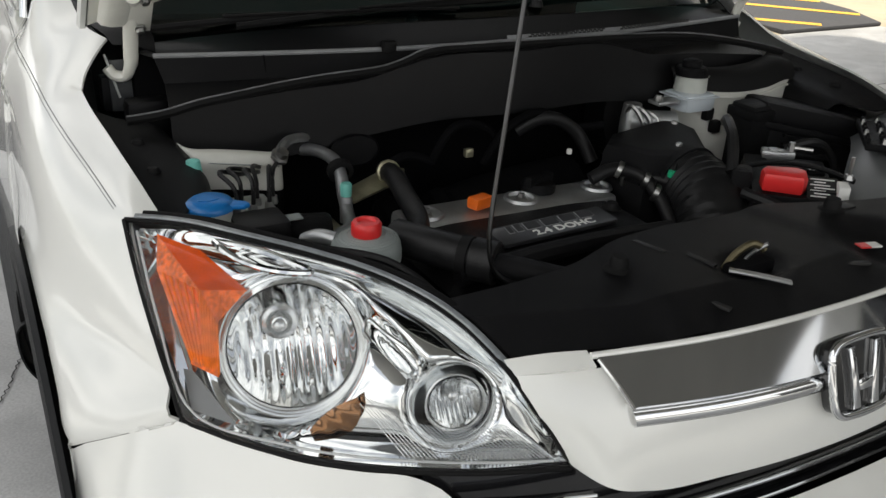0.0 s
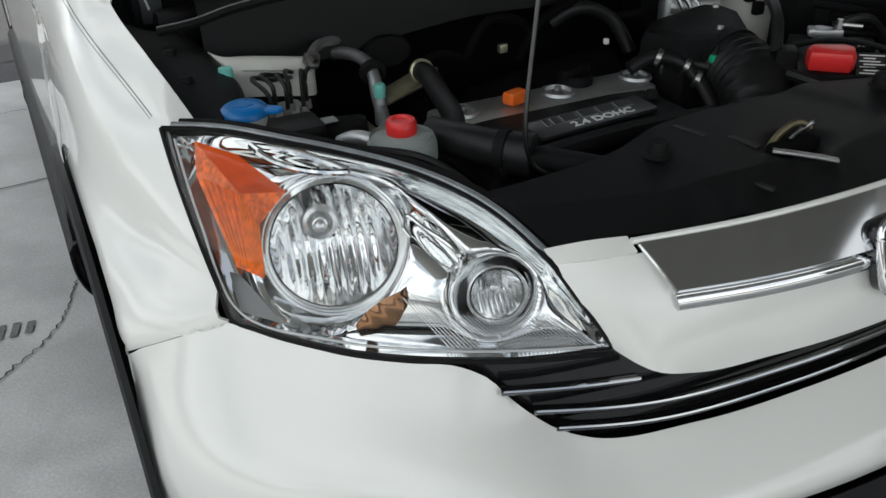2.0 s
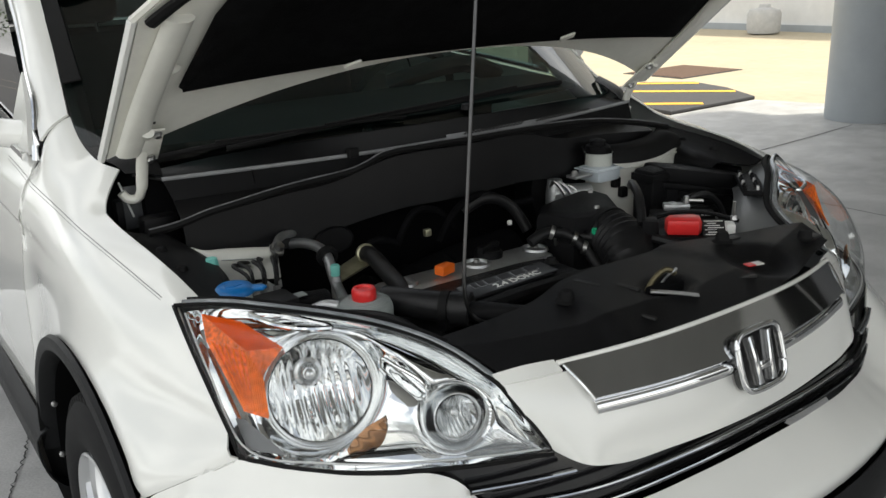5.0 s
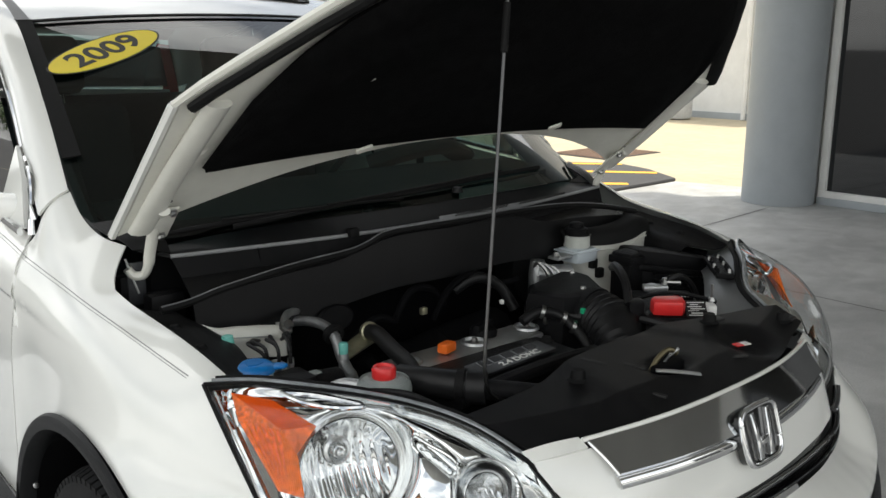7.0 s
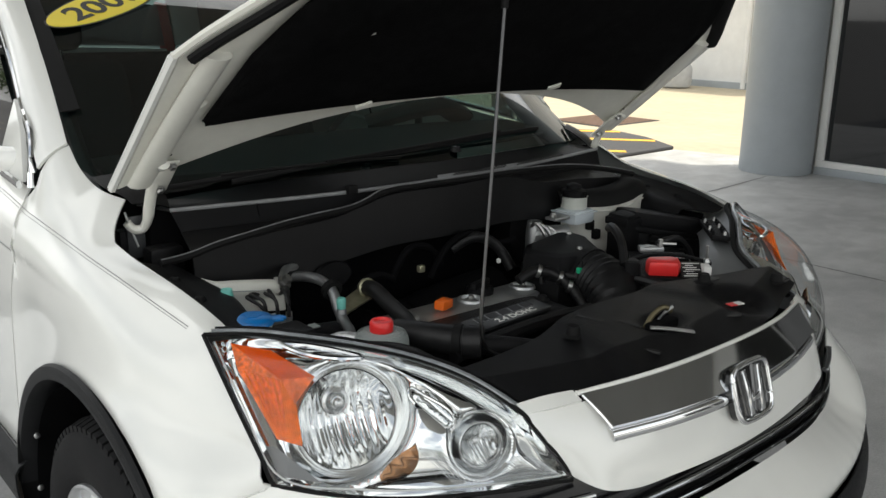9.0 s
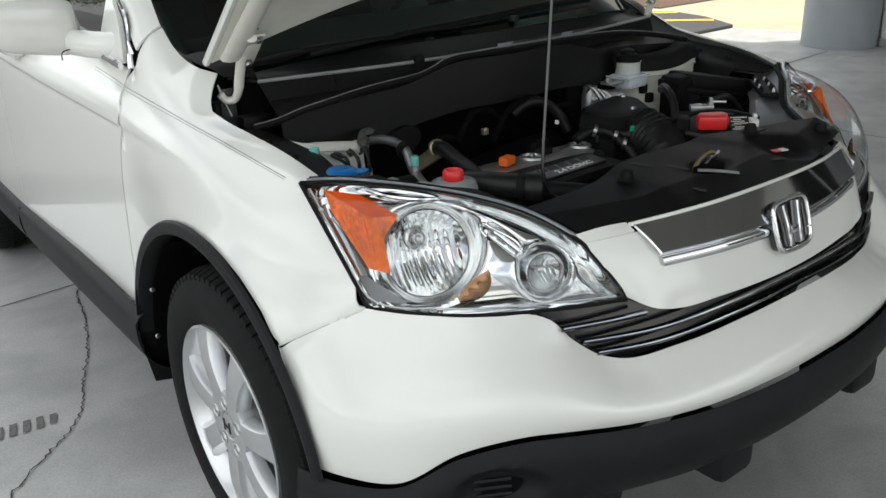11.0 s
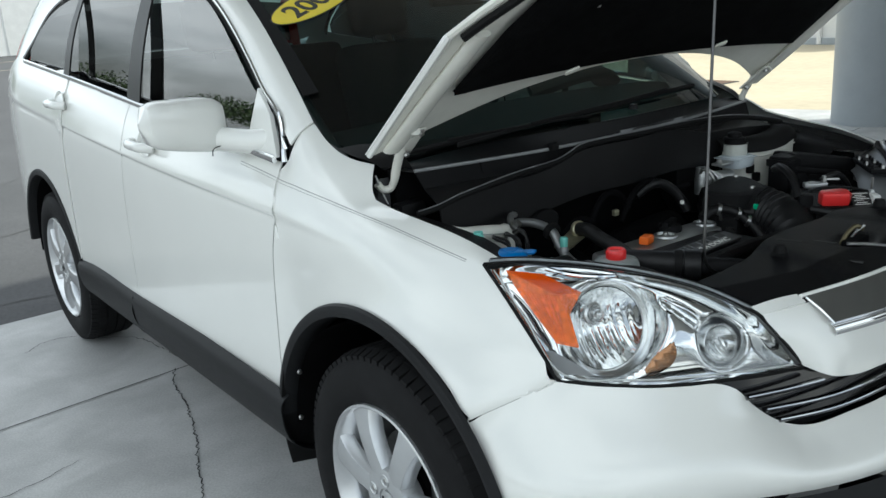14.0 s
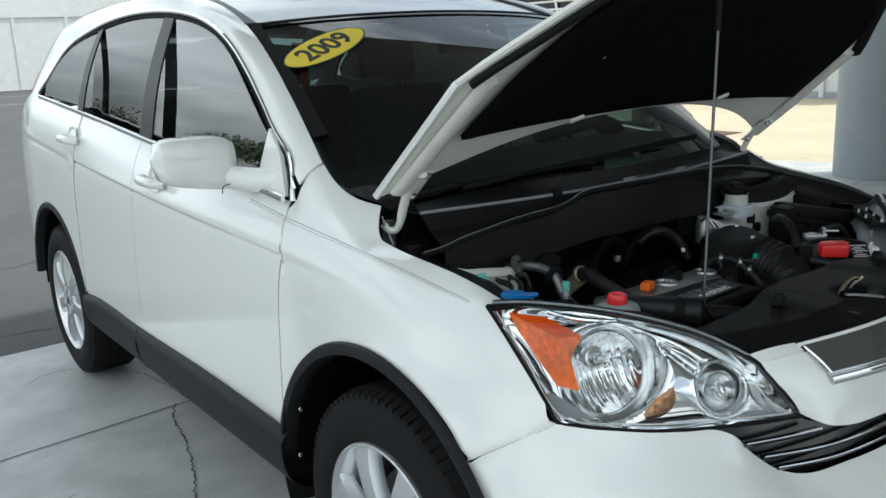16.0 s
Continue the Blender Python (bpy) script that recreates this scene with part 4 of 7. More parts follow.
part("crossbar", prism_bm([(-0.014, -0.004), (0.014, -0.004), (0.011, -0.018), (-0.011, -0.018)][::-1], 0.002, 0.0115, 0.002, bm_), CHROME, badge)

# fog lamp pocket and lower lip details
for s_ in (1, -1):
    fog = empty("fog_pocket", car)
    tagged(fog, "oval recess with louvres in the lower bumper")
    fm = basis((-0.663 * s_, -0.676, 0.482), (-0.56 * s_, -0.82, 0.05), (1, 0.0, 0))
    for k in range(4):
        c0, c1 = fm @ Vector((-0.050 + 0.004 * abs(k - 1.5), -0.022 + 0.0145 * k, -0.014)), fm @ Vector((0.016, -0.022 + 0.0145 * k, -0.016))
        part("louvre", tube_bm([tuple(c0), tuple(c1)], 0.0042, 6, 3), TRIM, fog)
    part("louvre_back", prism_bm([(0.052 * math.cos(a) - 0.015, 0.032 * math.sin(a)) for a in np.linspace(0, 2 * math.pi, 30, endpoint=False)], -0.020, -0.017, 0, fm), DARK, fog)
    # stepped lower lip blocks
    for x0, x1, y0 in ((0.44, 0.54, -0.742), (0.18, 0.28, -0.832)):
        part("lip_block", box_bm(min(-x0 * s_, -x1 * s_), max(-x0 * s_, -x1 * s_), y0 - 0.012, y0 + 0.12, 0.385, 0.475, 0.018), TRIM, car)


# ---- headlights ----
AMBER = material("amber_reflector", (0.74, 0.080, 0.0), 0.18, coat=0.10, var=0.18, var_scale=40, stain=0.25, stain_scale=14, spec=0.5)
AMBER_GRAIN = material("amber_grain", (0.84, 0.135, 0.0), 0.30, coat=0.0, var=0.5, var_scale=140, stain=0.35, stain_scale=40, bump=0.8, bump_scale=260)
FLUTE = material("amber_flute", (0.86, 0.17, 0.005), 0.22, var=0.3, var_scale=80, spec=0.2)
REFLECT = material("bright_reflector", (0.74, 0.75, 0.75), 0.05, metal=1.0, var=0.03, var_scale=30)
HOUSING = material("bright_housing", (0.82, 0.83, 0.83), 0.055, metal=1.0, var=0.05, var_scale=40)
RING = material("bright_bezel", (0.80, 0.81, 0.81), 0.22, metal=1.0, var=0.03, var_scale=30)
SATIN = material("satin_silver", (0.58, 0.59, 0.59), 0.25, metal=0.9, var=0.05)
CLEAR_EDGE = material("clear_plastic_edge", (0.25, 0.27, 0.28), 0.12, coat=0.6, var=0.3, var_scale=40)
AMBER_PALE = material("pale_amber", (0.28, 0.14, 0.065), 0.08, metal=1.0, coat=0.3, var=0.06, var_scale=20)
PALE_EDGE = material("pale_moulded_edge", (0.62, 0.63, 0.63), 0.4, var=0.1)
GREY_WALL = material("grey_housing", (0.16, 0.165, 0.17), 0.32, var=0.1)


def box_bm_at(x0, x1, y0, y1, z0, z1, m):
    bm = box_bm(x0, x1, y0, y1, z0, z1)
    bm.transform(m)
    return bm


def headlight(side):
    hl = empty("headlight", car)
    tagged(hl, "clear headlight with amber corner reflector and chrome bowls")
    n = Vector((-0.493, -0.674, 0.550)).normalized()
    top = [T, (-0.702, -0.296, 0.944), (-0.645, -0.345, 0.936), (-0.575, -0.392, 0.920), (-0.508, -0.442, 0.900), (-0.456, -0.522, 0.878), NOSE]
    shoulder = [(-0.766, -0.285, 0.930), (-0.723, -0.335, 0.938), (-0.672, -0.410, 0.936), (-0.620, -0.486, 0.926), (-0.562, -0.550, 0.908), (-0.505, -0.600, 0.880), (-0.422, -0.640, 0.830)]
    low = [B, (-0.705, -0.500, 0.759), (-0.655, -0.554, 0.757), (-0.598, -0.600, 0.757), STEP, (-0.465, -0.666, 0.752), TIP]
    mids = [tuple(0.5 * (np.array(a) + np.array(b)) + np.array(n) * 0.022 * math.sin(math.pi * (0.12 + 0.80 * k / 6))) for k, (a, b) in enumerate(zip(shoulder, low))]
    G = loft([top, shoulder, mids, low], 40, 20)

    def s3(p):
        return (p[0] * side, p[1], p[2])

    def at(u, v, d=0.0):
        """u from the rear corner to the tip, v from the top to the bottom edge, d inwards."""
        j, i = v * 19, u * 39
        j0, i0 = int(min(j, 18)), int(min(i, 38))
        a, b = j - j0, i - i0
        p = (G[j0, i0] * (1 - a) * (1 - b) + G[j0 + 1, i0] * a * (1 - b) + G[j0, i0 + 1] * (1 - a) * b + G[j0 + 1, i0 + 1] * a * b)
        return p - np.array(n) * d

    sheet("lens", G, CLEAR, hl, "clear glossy lens", side=side, flip=True)
    # black seal all round
    loop = [at(u, 0, 0.002) for u in np.linspace(0, 1, 14)] + [at(1, v, 0.002) for v in np.linspace(0.2, 1, 5)] + [at(u, 1, 0.002) for u in np.linspace(0.93, 0, 14)] + [at(0, v, 0.002) for v in np.linspace(0.85, 0, 6)]
    part("seal", tube_bm([s3(p) for p in loop], 0.0036, 8, 150), RUBBER, hl, "black lens edge")
    # side walls of the housing
    wall = np.array([[p, p - np.array(n) * 0.05, p - np.array(n) * 0.11] for p in loop + [loop[0]]])
    sheet("housing_wall", wall, GREY_WALL, hl, side=side)
    lip = [at(u, 0, -0.001) + np.array((-0.006, -0.008, 0.003)) for u in np.linspace(0.02, 0.98, 14)]
    part("upper_flange", tube_bm([s3(p + np.array((0.010, 0.012, 0))) for p in lip], 0.0050, 8, 40, flat=0.5), CLEAR_EDGE, hl, "clear plastic flange")
    part("back_edge", tube_bm([s3(p + np.array((0.022, 0.024, -0.004))) for p in lip], 0.007, 8, 40, flat=0.6), RUBBER, hl)

    # sculpted bright back, cut away where the bowls sit
    axis = Vector((-0.30, -0.90, 0.25)).normalized()
    bowls = ((Vector((-0.613, -0.425, 0.819)), 0.074, 0.092), (Vector((-0.468, -0.572, 0.786)), 0.031, 0.038))
    def back(u, v):
        """Depth of the bright back behind the lens."""
        q = at(u, v, 0.0)
        edge_d = min(1.0, 26 * min(u, 1 - u), 18 * (1 - v), 14 * (v - 0.03))
        edge_d = edge_d * edge_d * (3 - 2 * edge_d)
        swoop = math.exp(-(((u - 0.46 - 0.42 * v) / 0.055) ** 2)) * math.exp(-(((v - 0.46) / 0.20) ** 2))
        fold = 1 / (1 + math.exp(-(u - 0.60 + 0.25 * v) / 0.012))
        d = 0.012 + edge_d * (0.034 + 0.030 * swoop + 0.014 * fold * (1 - v) + 0.004 * math.sin(6 * u + 3 * v))
        for c, r, ro in bowls:
            w = Vector(q) - c
            need = (w.dot(axis) + 0.006) / n.dot(axis)
            w = w - n * need
            off = (w - axis * w.dot(axis)).length
            k = 1 / (1 + math.exp((off - ro - 0.008) / 0.0035))
            d = max(d, d + (need - d) * k)
            d += 0.09 / (1 + math.exp((off - r - 0.008) / 0.0015))
        return d

    g = [[at(u, v, back(u, v)) for u in np.linspace(0.012, 0.99, 100)] for v in np.linspace(0.04, 0.985, 50)]
    sheet("chrome_housing", np.array(g), HOUSING, hl, "folded chrome inner housing", side=side, flip=True)

    def bowl(name, c, r, depth, flutes, ring):
        c = Vector(c)
        m = basis(c, axis, (1, 0, 0))
        rows_ = []
        for t_ in np.linspace(1, 0.04, 26):
            row = []
            for k in range(96):
                a = 2 * math.pi * k / 96
                px_, py_ = r * t_ * math.cos(a), r * t_ * math.sin(a)
                s_ = (px_ / (r * 0.20)) % 1.0
                wob = -r * 0.055 * 4 * s_ * (1 - s_) * min(1, 4 * (1 - t_)) * flutes
                q = m @ Vector((px_, py_, -depth * (1 - t_**2) + wob))
                row.append(tuple(q))
            rows_.append(row)
        sheet(name, np.array(rows_), REFLECT, hl, "fluted chrome reflector bowl", side=side, closed=True)
        mm = m if side > 0 else Matrix.Diagonal((-1, 1, 1, 1)) @ m
        part("bowl_ring", lathe_bm([(r * 0.99, -0.008), (r + 0.001, 0.000), (r + 0.003, 0.004), (r + ring * 0.45, 0.0010), (r + ring * 0.62, 0.0005), (r + ring * 0.80, 0.0055), (r + ring * 0.95, 0.0050), (r + ring, 0.001), (r + ring * 1.04, -0.030)], 96, mm), RING, hl, "bright bezel ring")
        return mm

    mm = bowl("reflector_bowl", (-0.613, -0.425, 0.819), 0.077, 0.055, 1, 0.014)
    part("bulb_shield", lathe_bm([(0, 0.012), (0.009, 0.010), (0.0125, 0.0), (0.0125, -0.045)], 24, mm @ pose(-0.012, 0.030, -0.006)), REFLECT, hl, "chrome bulb shield")
    part("bulb_ring", lathe_bm([(0.0125, -0.004), (0.016, 0.002), (0.021, 0.0), (0.023, -0.006)], 24, mm @ pose(-0.012, 0.030, -0.008)), SATIN, hl)
    part("bulb", lathe_bm([(0, 0.004), (0.006, 0.001), (0.008, -0.006), (0.008, -0.02)], 16, mm @ pose(-0.012, 0.030, 0.012)), SATIN, hl)
    mm2 = bowl("high_beam_bowl", (-0.468, -0.572, 0.786), 0.031, 0.032, 1, 0.006)
    part("high_beam_bulb", lathe_bm([(0, 0.006), (0.006, 0.003), (0.008, -0.004), (0.008, -0.03)], 16, mm2 @ pose(0, 0.003, -0.014)), SATIN, hl)
    # amber corner: a ridged wedge
    P = {k: at(*v) for k, v in {"a": (0.066, 0.075, 0.014), "b": (0.185, 0.175, 0.018), "c": (0.300, 0.345, 0.040), "d": (0.160, 0.735, 0.016), "e": (0.085, 0.700, 0.012), "m": (0.182, 0.379, 0.006), "n": (0.056, 0.274, 0.012), "o": (0.196, 0.500, 0.022)}.items()}
    for name, group, mat in (("amber_reflector", ("abm", "bcm"), AMBER), ("amber_side", ("amn", "nmo", "noe"), AMBER_GRAIN), ("amber_fluted", ("mco", "ode"), AMBER_GRAIN)):
        bm = bmesh.new()
        vs = {k: bm.verts.new(s3(P[k])) for k in dict.fromkeys("".join(group))}
        for f_ in group:
            bm.faces.new([vs[k] for k in f_])
        bmesh.ops.recalc_face_normals(bm, faces=bm.faces)
        part(name, bm, mat, hl, "faceted orange corner reflector", thick=0.003, smooth=False)
    for k in range(12):
        a = P["o"] * (1 - 2 * k / 12) + P["m"] * (2 * k / 12) if k < 6 else P["m"] * (1 - (k - 6) / 6) + P["n"] * ((k - 6) / 6)
        b = P["d"] * (1 - k / 12) + P["e"] * (k / 12)
        part("flute", tube_bm([s3(a + np.array(n) * 0.001), s3(a + (b - a) * 0.96 + np.array(n) * 0.001)], 0.0015, 6, 2), FLUTE, hl)
    # dull grey floor below the amber
    floor_ = [[at(u, v, 0.012 + 0.018 * (1 - (v - 0.74) / 0.20)) for u in np.linspace(0.03, 0.06 + 0.55 * (v - 0.74), 12)] for v in np.linspace(0.74, 0.935, 10)]
    sheet("grey_floor", np.array(floor_), GREY_WALL, hl, "dull grey moulded floor", side=side, flip=True, thick=0.002)
    # narrow bright frame beside the amber, fine ribs in the lower part
    rim = [at(0.022, 0.06, 0.006), at(0.022, 0.5, 0.006), at(0.03, 0.93, 0.006), at(0.30, 0.955, 0.006), at(0.62, 0.955, 0.006), at(0.96, 0.93, 0.006)]
    part("bright_frame", tube_bm([s3(p) for p in rim], 0.0016, 6, 40), PALE_EDGE, hl)
    slot = [at(0.215, 0.09, 0.016), at(0.285, 0.07, 0.018), at(0.40, 0.125, 0.016), at(0.472, 0.184, 0.020), at(0.40, 0.235, 0.018), at(0.30, 0.200, 0.018), at(0.215, 0.09, 0.016)]
    part("eyebrow", tube_bm([s3(p) for p in slot], 0.0044, 8, 48), CHROME, hl, "bright eyebrow loop")
    for k in range(36):
        u = 0.53 + 0.0110 * k
        v0 = 0.74 + 0.05 * math.sin(0.12 * k)
        part("rib", tube_bm([s3(at(u, v0, 0.030)), s3(at(min(u + 0.07, 0.97), 0.955, 0.012))], 0.0006, 5, 2), SATIN, hl)
    # turn signal: half a disc beside the large ring
    inner = spline([(0.530, 0.715, 0), (0.440, 0.790, 0), (0.370, 0.880, 0)], 28)
    outer = spline([(0.531, 0.720, 0), (0.520, 0.790, 0), (0.480, 0.860, 0), (0.372, 0.925, 0)], 28)
    rows_ = []
    for k in np.linspace(0, 1, 10):
        row = []
        for i_, (a, b) in enumerate(zip(inner, outer)):
            u, v = (a + (b - a) * k)[:2]
            row.append(at(u, v, 0.030 - 0.008 * k * (1 - k) - 0.0003 * math.sin(i_ * 0.9)))
        rows_.append(row)
    sheet("side_marker", np.array(rows_), AMBER_PALE, hl, "amber turn signal beside the bowl", side=side, thick=0.002)
    drop = [at(0.590, 0.46, 0.062), at(0.605, 0.40, 0.060), at(0.645, 0.43, 0.060), at(0.705, 0.55, 0.066), at(0.685, 0.60, 0.070), at(0.63, 0.56, 0.068), at(0.590, 0.46, 0.062)]
    part("pocket_rim", tube_bm([s3(p) for p in drop], 0.0030, 8, 48), REFLECT, hl, "teardrop rim beside the bowl")


headlight(1)
headlight(-1)


# ---- hood, propped open ----
HO, HS, HN = Vector((0, 0.158, 1.107)), Vector((0, -0.773, 0.634)), Vector((0, 0.634, 0.773))


def hp(x, s, h=0.0):
    """A place on the open hood: x across, s from the hinge line towards its front edge, h out of its top."""
    crown = 0.020 * (1 - (x / 0.74) ** 2) * min(1, s / 0.2 + 0.2) - 0.10 * max(0, s - 0.62) ** 2
    return np.array(HO + Vector((x, 0, 0)) + HS * s + HN * (h + crown))


def hood_grid(edge_rear, edge_front, inset, h, nx=40, ns=24, xs=0.74):
    g = []
    for k in range(ns):
        row = []
        for x in np.linspace(-xs, xs, nx):
            a, b = edge_rear(x) + inset, edge_front(x) - inset
            row.append(hp(x, a + (b - a) * k / (ns - 1), h))
        g.append(row)
    return np.array(g)


def rear_s(x):
    return 0.215 * (1 - (abs(x) / 0.74) ** 2.2)


def front_s(x):
    return float(np.interp(abs(x), (0, 0.20, 0.36, 0.47, 0.56, 0.62, 0.69, 0.725, 0.74), (0.905, 0.885, 0.815, 0.72, 0.625, 0.555, 0.475, 0.425, 0.40)))


hood = empty("hood", car)
tagged(hood, "white hood propped open with black underside pad")
sheet("outer_skin", hood_grid(rear_s, front_s, 0.0, 0.0), WHITE, hood, thick=0.002)
sheet("inner_frame", hood_grid(rear_s, front_s, 0.006, -0.012, xs=0.728), WHITE_IN, hood, "cream painted inner frame", thick=0.003)
edge = [tuple(hp(x, front_s(x), -0.006)) for x in np.linspace(-0.735, 0.735, 40)]
part("hem", tube_bm(edge, 0.0065, 6, 80), WHITE_IN, hood)
for s_ in (1, -1):
    part("side_hem", tube_bm([tuple(hp(-0.735 * s_, k, -0.006)) for k in (0.005, 0.2, 0.41)], 0.0075, 6, 16), WHITE, hood)
    # raised ribs of the inner frame
    part("side_rib", tube_bm([tuple(hp(-0.690 * s_, 0.03, -0.016)), tuple(hp(-0.685 * s_, 0.22, -0.020)), tuple(hp(-0.668 * s_, 0.42, -0.018))], 0.026, 10, 20, flat=0.45), WHITE_IN, hood)
    part("dimple", lathe_bm([(0.014, 0.001), (0.011, -0.002), (0.008, -0.006), (0, -0.007)], 18, basis(tuple(hp(-0.655 * s_, 0.285, -0.0165)), tuple(-HN))), WHITE_IN, hood)
    # seal strips along the slanted front edge
    strip = [[tuple(hp(-x * s_, front_s(x) - 0.012 - w, -0.019)) for x in np.linspace(0.712, 0.44, 10)] for w in (0, 0.018, 0.036)]
    part("edge_seal", tube_bm(strip[1], 0.017, 8, 40, flat=0.5), RUBBER, hood, "black foam seal strip")


def felt_rear(x):
    return 0.232 + 0.022 * (1 - (x / 0.63) ** 2)


def felt_front(x):
    return float(np.interp(abs(x), (0, 0.25, 0.42, 0.52, 0.57, 0.60, 0.615, 0.632), (0.80, 0.79, 0.72, 0.62, 0.54, 0.46, 0.40, 0.215)))


pad = hood_grid(felt_rear, felt_front, 0.0, -0.022, 60, 40, xs=0.63)
for j in range(40):
    for i in range(60):
        x, k = pad[j, i, 0], j / 39
        edge_d = min(1.0, min(j, 39 - j) / 4, min(i, 59 - i) / 4)
        pad[j, i] += np.array(HN) * (-0.014 * edge_d - 0.006 * math.sin(9 * x + 3) * math.sin(7 * k) * edge_d - 0.004 * noise.noise((x * 9, k * 7, 0.3)) * edge_d)
sheet("insulation_pad", pad, FELT, hood, "black felt insulation pad", thick=0.008, flip=True)
def clip_bm(x, k):
    bm = box_bm(-0.018, 0.018, -0.008, 0.008, -0.003, 0.003, 0.002, 1)
    bm.transform(basis(tuple(hp(x, k, -0.043)), tuple(-HN)) @ pose(0, 0, 0, 0, 0, 25))
    return bm


for x, k in ((-0.431, 0.490), (-0.310, 0.262), (0.228, 0.280)):
    part("pad_clip", clip_bm(x, k), WHITE_IN, hood, "pale pad clip")

PLATE_GREY = material("dull_pocket_grey", (0.075, 0.078, 0.082), 0.45, var=0.3, var_scale=30)
EDGE_LIGHT = material("pale_sheet_edge", (0.42, 0.43, 0.42), 0.4, var=0.2, var_scale=40)
for s_ in (1, -1):
    hinge = empty("hood_hinge", car)
    tagged(hinge, "cream painted hood hinge arm")
    hx = -0.668 * s_
    part("bracket", prism_bm([(-0.020, -0.055), (0.020, -0.055), (0.016, 0.05), (-0.016, 0.05)], 0, 0.006, 0.002, basis(tuple(hp(hx + 0.012 * s_, 0.062, -0.020)), tuple(-HN), (1, 0, 0))), WHITE_IN, hinge)
    part("arm", tube_bm([tuple(hp(hx - 0.004 * s_, 0.112, -0.028)), (-0.667 * s_, 0.098, 1.140), (-0.667 * s_, 0.130, 1.100), (-0.667 * s_, 0.150, 1.062), (-0.669 * s_, 0.160, 1.034), (-0.677 * s_, 0.167, 1.018), (-0.691 * s_, 0.174, 1.018), (-0.702 * s_, 0.178, 1.032)], 0.0118, 10, 48, flat=0.75), WHITE_IN, hinge)
    for k in (0.104, 0.022):
        part("bolt", lathe_bm([(0, 0.009), (0.006, 0.009), (0.0075, 0.004), (0.010, 0.003), (0.010, 0)], 6, basis(tuple(hp(hx + 0.014 * s_, k, -0.027)), tuple(-HN))), STEEL, hinge)
    part("slot_hole", prism_bm([(-0.008, -0.003), (0.008, -0.003), (0.008, 0.003), (-0.008, 0.003)], 0, 0.001, 0, basis(tuple(hp(hx + 0.002 * s_, 0.128, -0.0185)), tuple(-HN), (1, 0, 0))), INK, hinge)
    part("pocket_plate", box_bm(*sorted((-0.700 * s_, -0.648 * s_)), 0.186, 0.190, 0.955, 1.040, 0.001), PLATE_GREY, hinge, "dull grey pocket plate")
    part("pocket_edge", tube_bm([(-0.704 * s_, 0.180, 1.052), (-0.699 * s_, 0.176, 1.030), (-0.690 * s_, 0.160, 0.985)], 0.0022, 6, 10), EDGE_LIGHT, hinge)
    part("base_plate", box_bm(*sorted((hx - 0.045 * s_, hx + 0.02 * s_)), 0.192, 0.225, 0.955, 1.012, 0.006), TRIM, hinge)

# prop rod
joint, kink, foot = Vector((-0.285, -0.417, 1.442)), Vector((-0.360, -0.458, 0.972)), Vector((-0.343, -0.462, 0.874))
tip_dir = (joint - kink).normalized()
prop = empty("prop_rod", car)
tagged(prop, "thin steel hood prop rod with rubber grip")
part("rod", tube_bm([tuple(kink), tuple(joint), tuple(joint + tip_dir * 0.075)], 0.0031, 8, 3), ROD, prop)
part("bent_end", tube_bm([tuple(kink + tip_dir * 0.02), tuple(kink), tuple(foot), tuple(foot + Vector((0.02, -0.004, -0.012)))], 0.0031, 8, 24), ROD, prop)
part("hook_end", tube_bm([tuple(joint + tip_dir * 0.070), tuple(joint + tip_dir * 0.092), tuple(joint + tip_dir * 0.108 + Vector((0.012, 0.02, 0))), tuple(joint + tip_dir * 0.115 + Vector((0.02, 0.05, 0)))], 0.0031, 8, 14), ROD, prop)
part("grip", tube_bm([tuple(joint - tip_dir * 0.005), tuple(joint + tip_dir * 0.075)], 0.0062, 10, 6), RUBBER, prop, "black rubber sleeve")


# ---- engine bay ----
HOSE = material("rubber_hose", (0.011, 0.011, 0.0115), 0.42, var=0.3, var_scale=40, bump=0.2, bump_scale=500, spec=0.25)
COVER = material("moulded_cover", (0.0060, 0.0060, 0.0066), 0.40, var=0.18, var_scale=25, bump=0.5, bump_scale=1500, stain=0.2, stain_scale=6, spec=0.13)
BLUE = material("blue_plastic", (0.004, 0.17, 0.50), 0.32, var=0.06, var_scale=20)
RED = material("red_plastic", (0.72, 0.03, 0.03), 0.34, var=0.08, var_scale=20)
ORANGE = material("orange_plastic", (0.86, 0.16, 0.015), 0.36, var=0.06, var_scale=20)
MINT = material("mint_plastic", (0.16, 0.52, 0.45), 0.45, var=0.1, var_scale=30)
GREEN = material("green_plastic", (0.01, 0.42, 0.20), 0.4)
TANK = material("milky_tank", (0.52, 0.54, 0.50), 0.4, var=0.06, var_scale=15, stain=0.08, stain_scale=9)
GREYCAP = material("grey_plastic", (0.26, 0.29, 0.28), 0.45, var=0.08, var_scale=30)
CREAM = material("cream_primer", (0.60, 0.60, 0.55), 0.45, coat=0.2, var=0.06, var_scale=12, stain=0.08, stain_scale=5)
FLUID = material("clear_reservoir", (0.58, 0.64, 0.68), 0.15, coat=0.4)
EDGE_GREY = material("mid_grey_plastic", (0.24, 0.245, 0.25), 0.4, var=0.15, var_scale=30)
DULL_ALU = material("dull_aluminium", (0.30, 0.305, 0.31), 0.5, metal=0.8, var=0.15, var_scale=30)
BRASS = material("zinc_yellow", (0.42, 0.40, 0.28), 0.4, metal=0.8, var=0.2, var_scale=40)

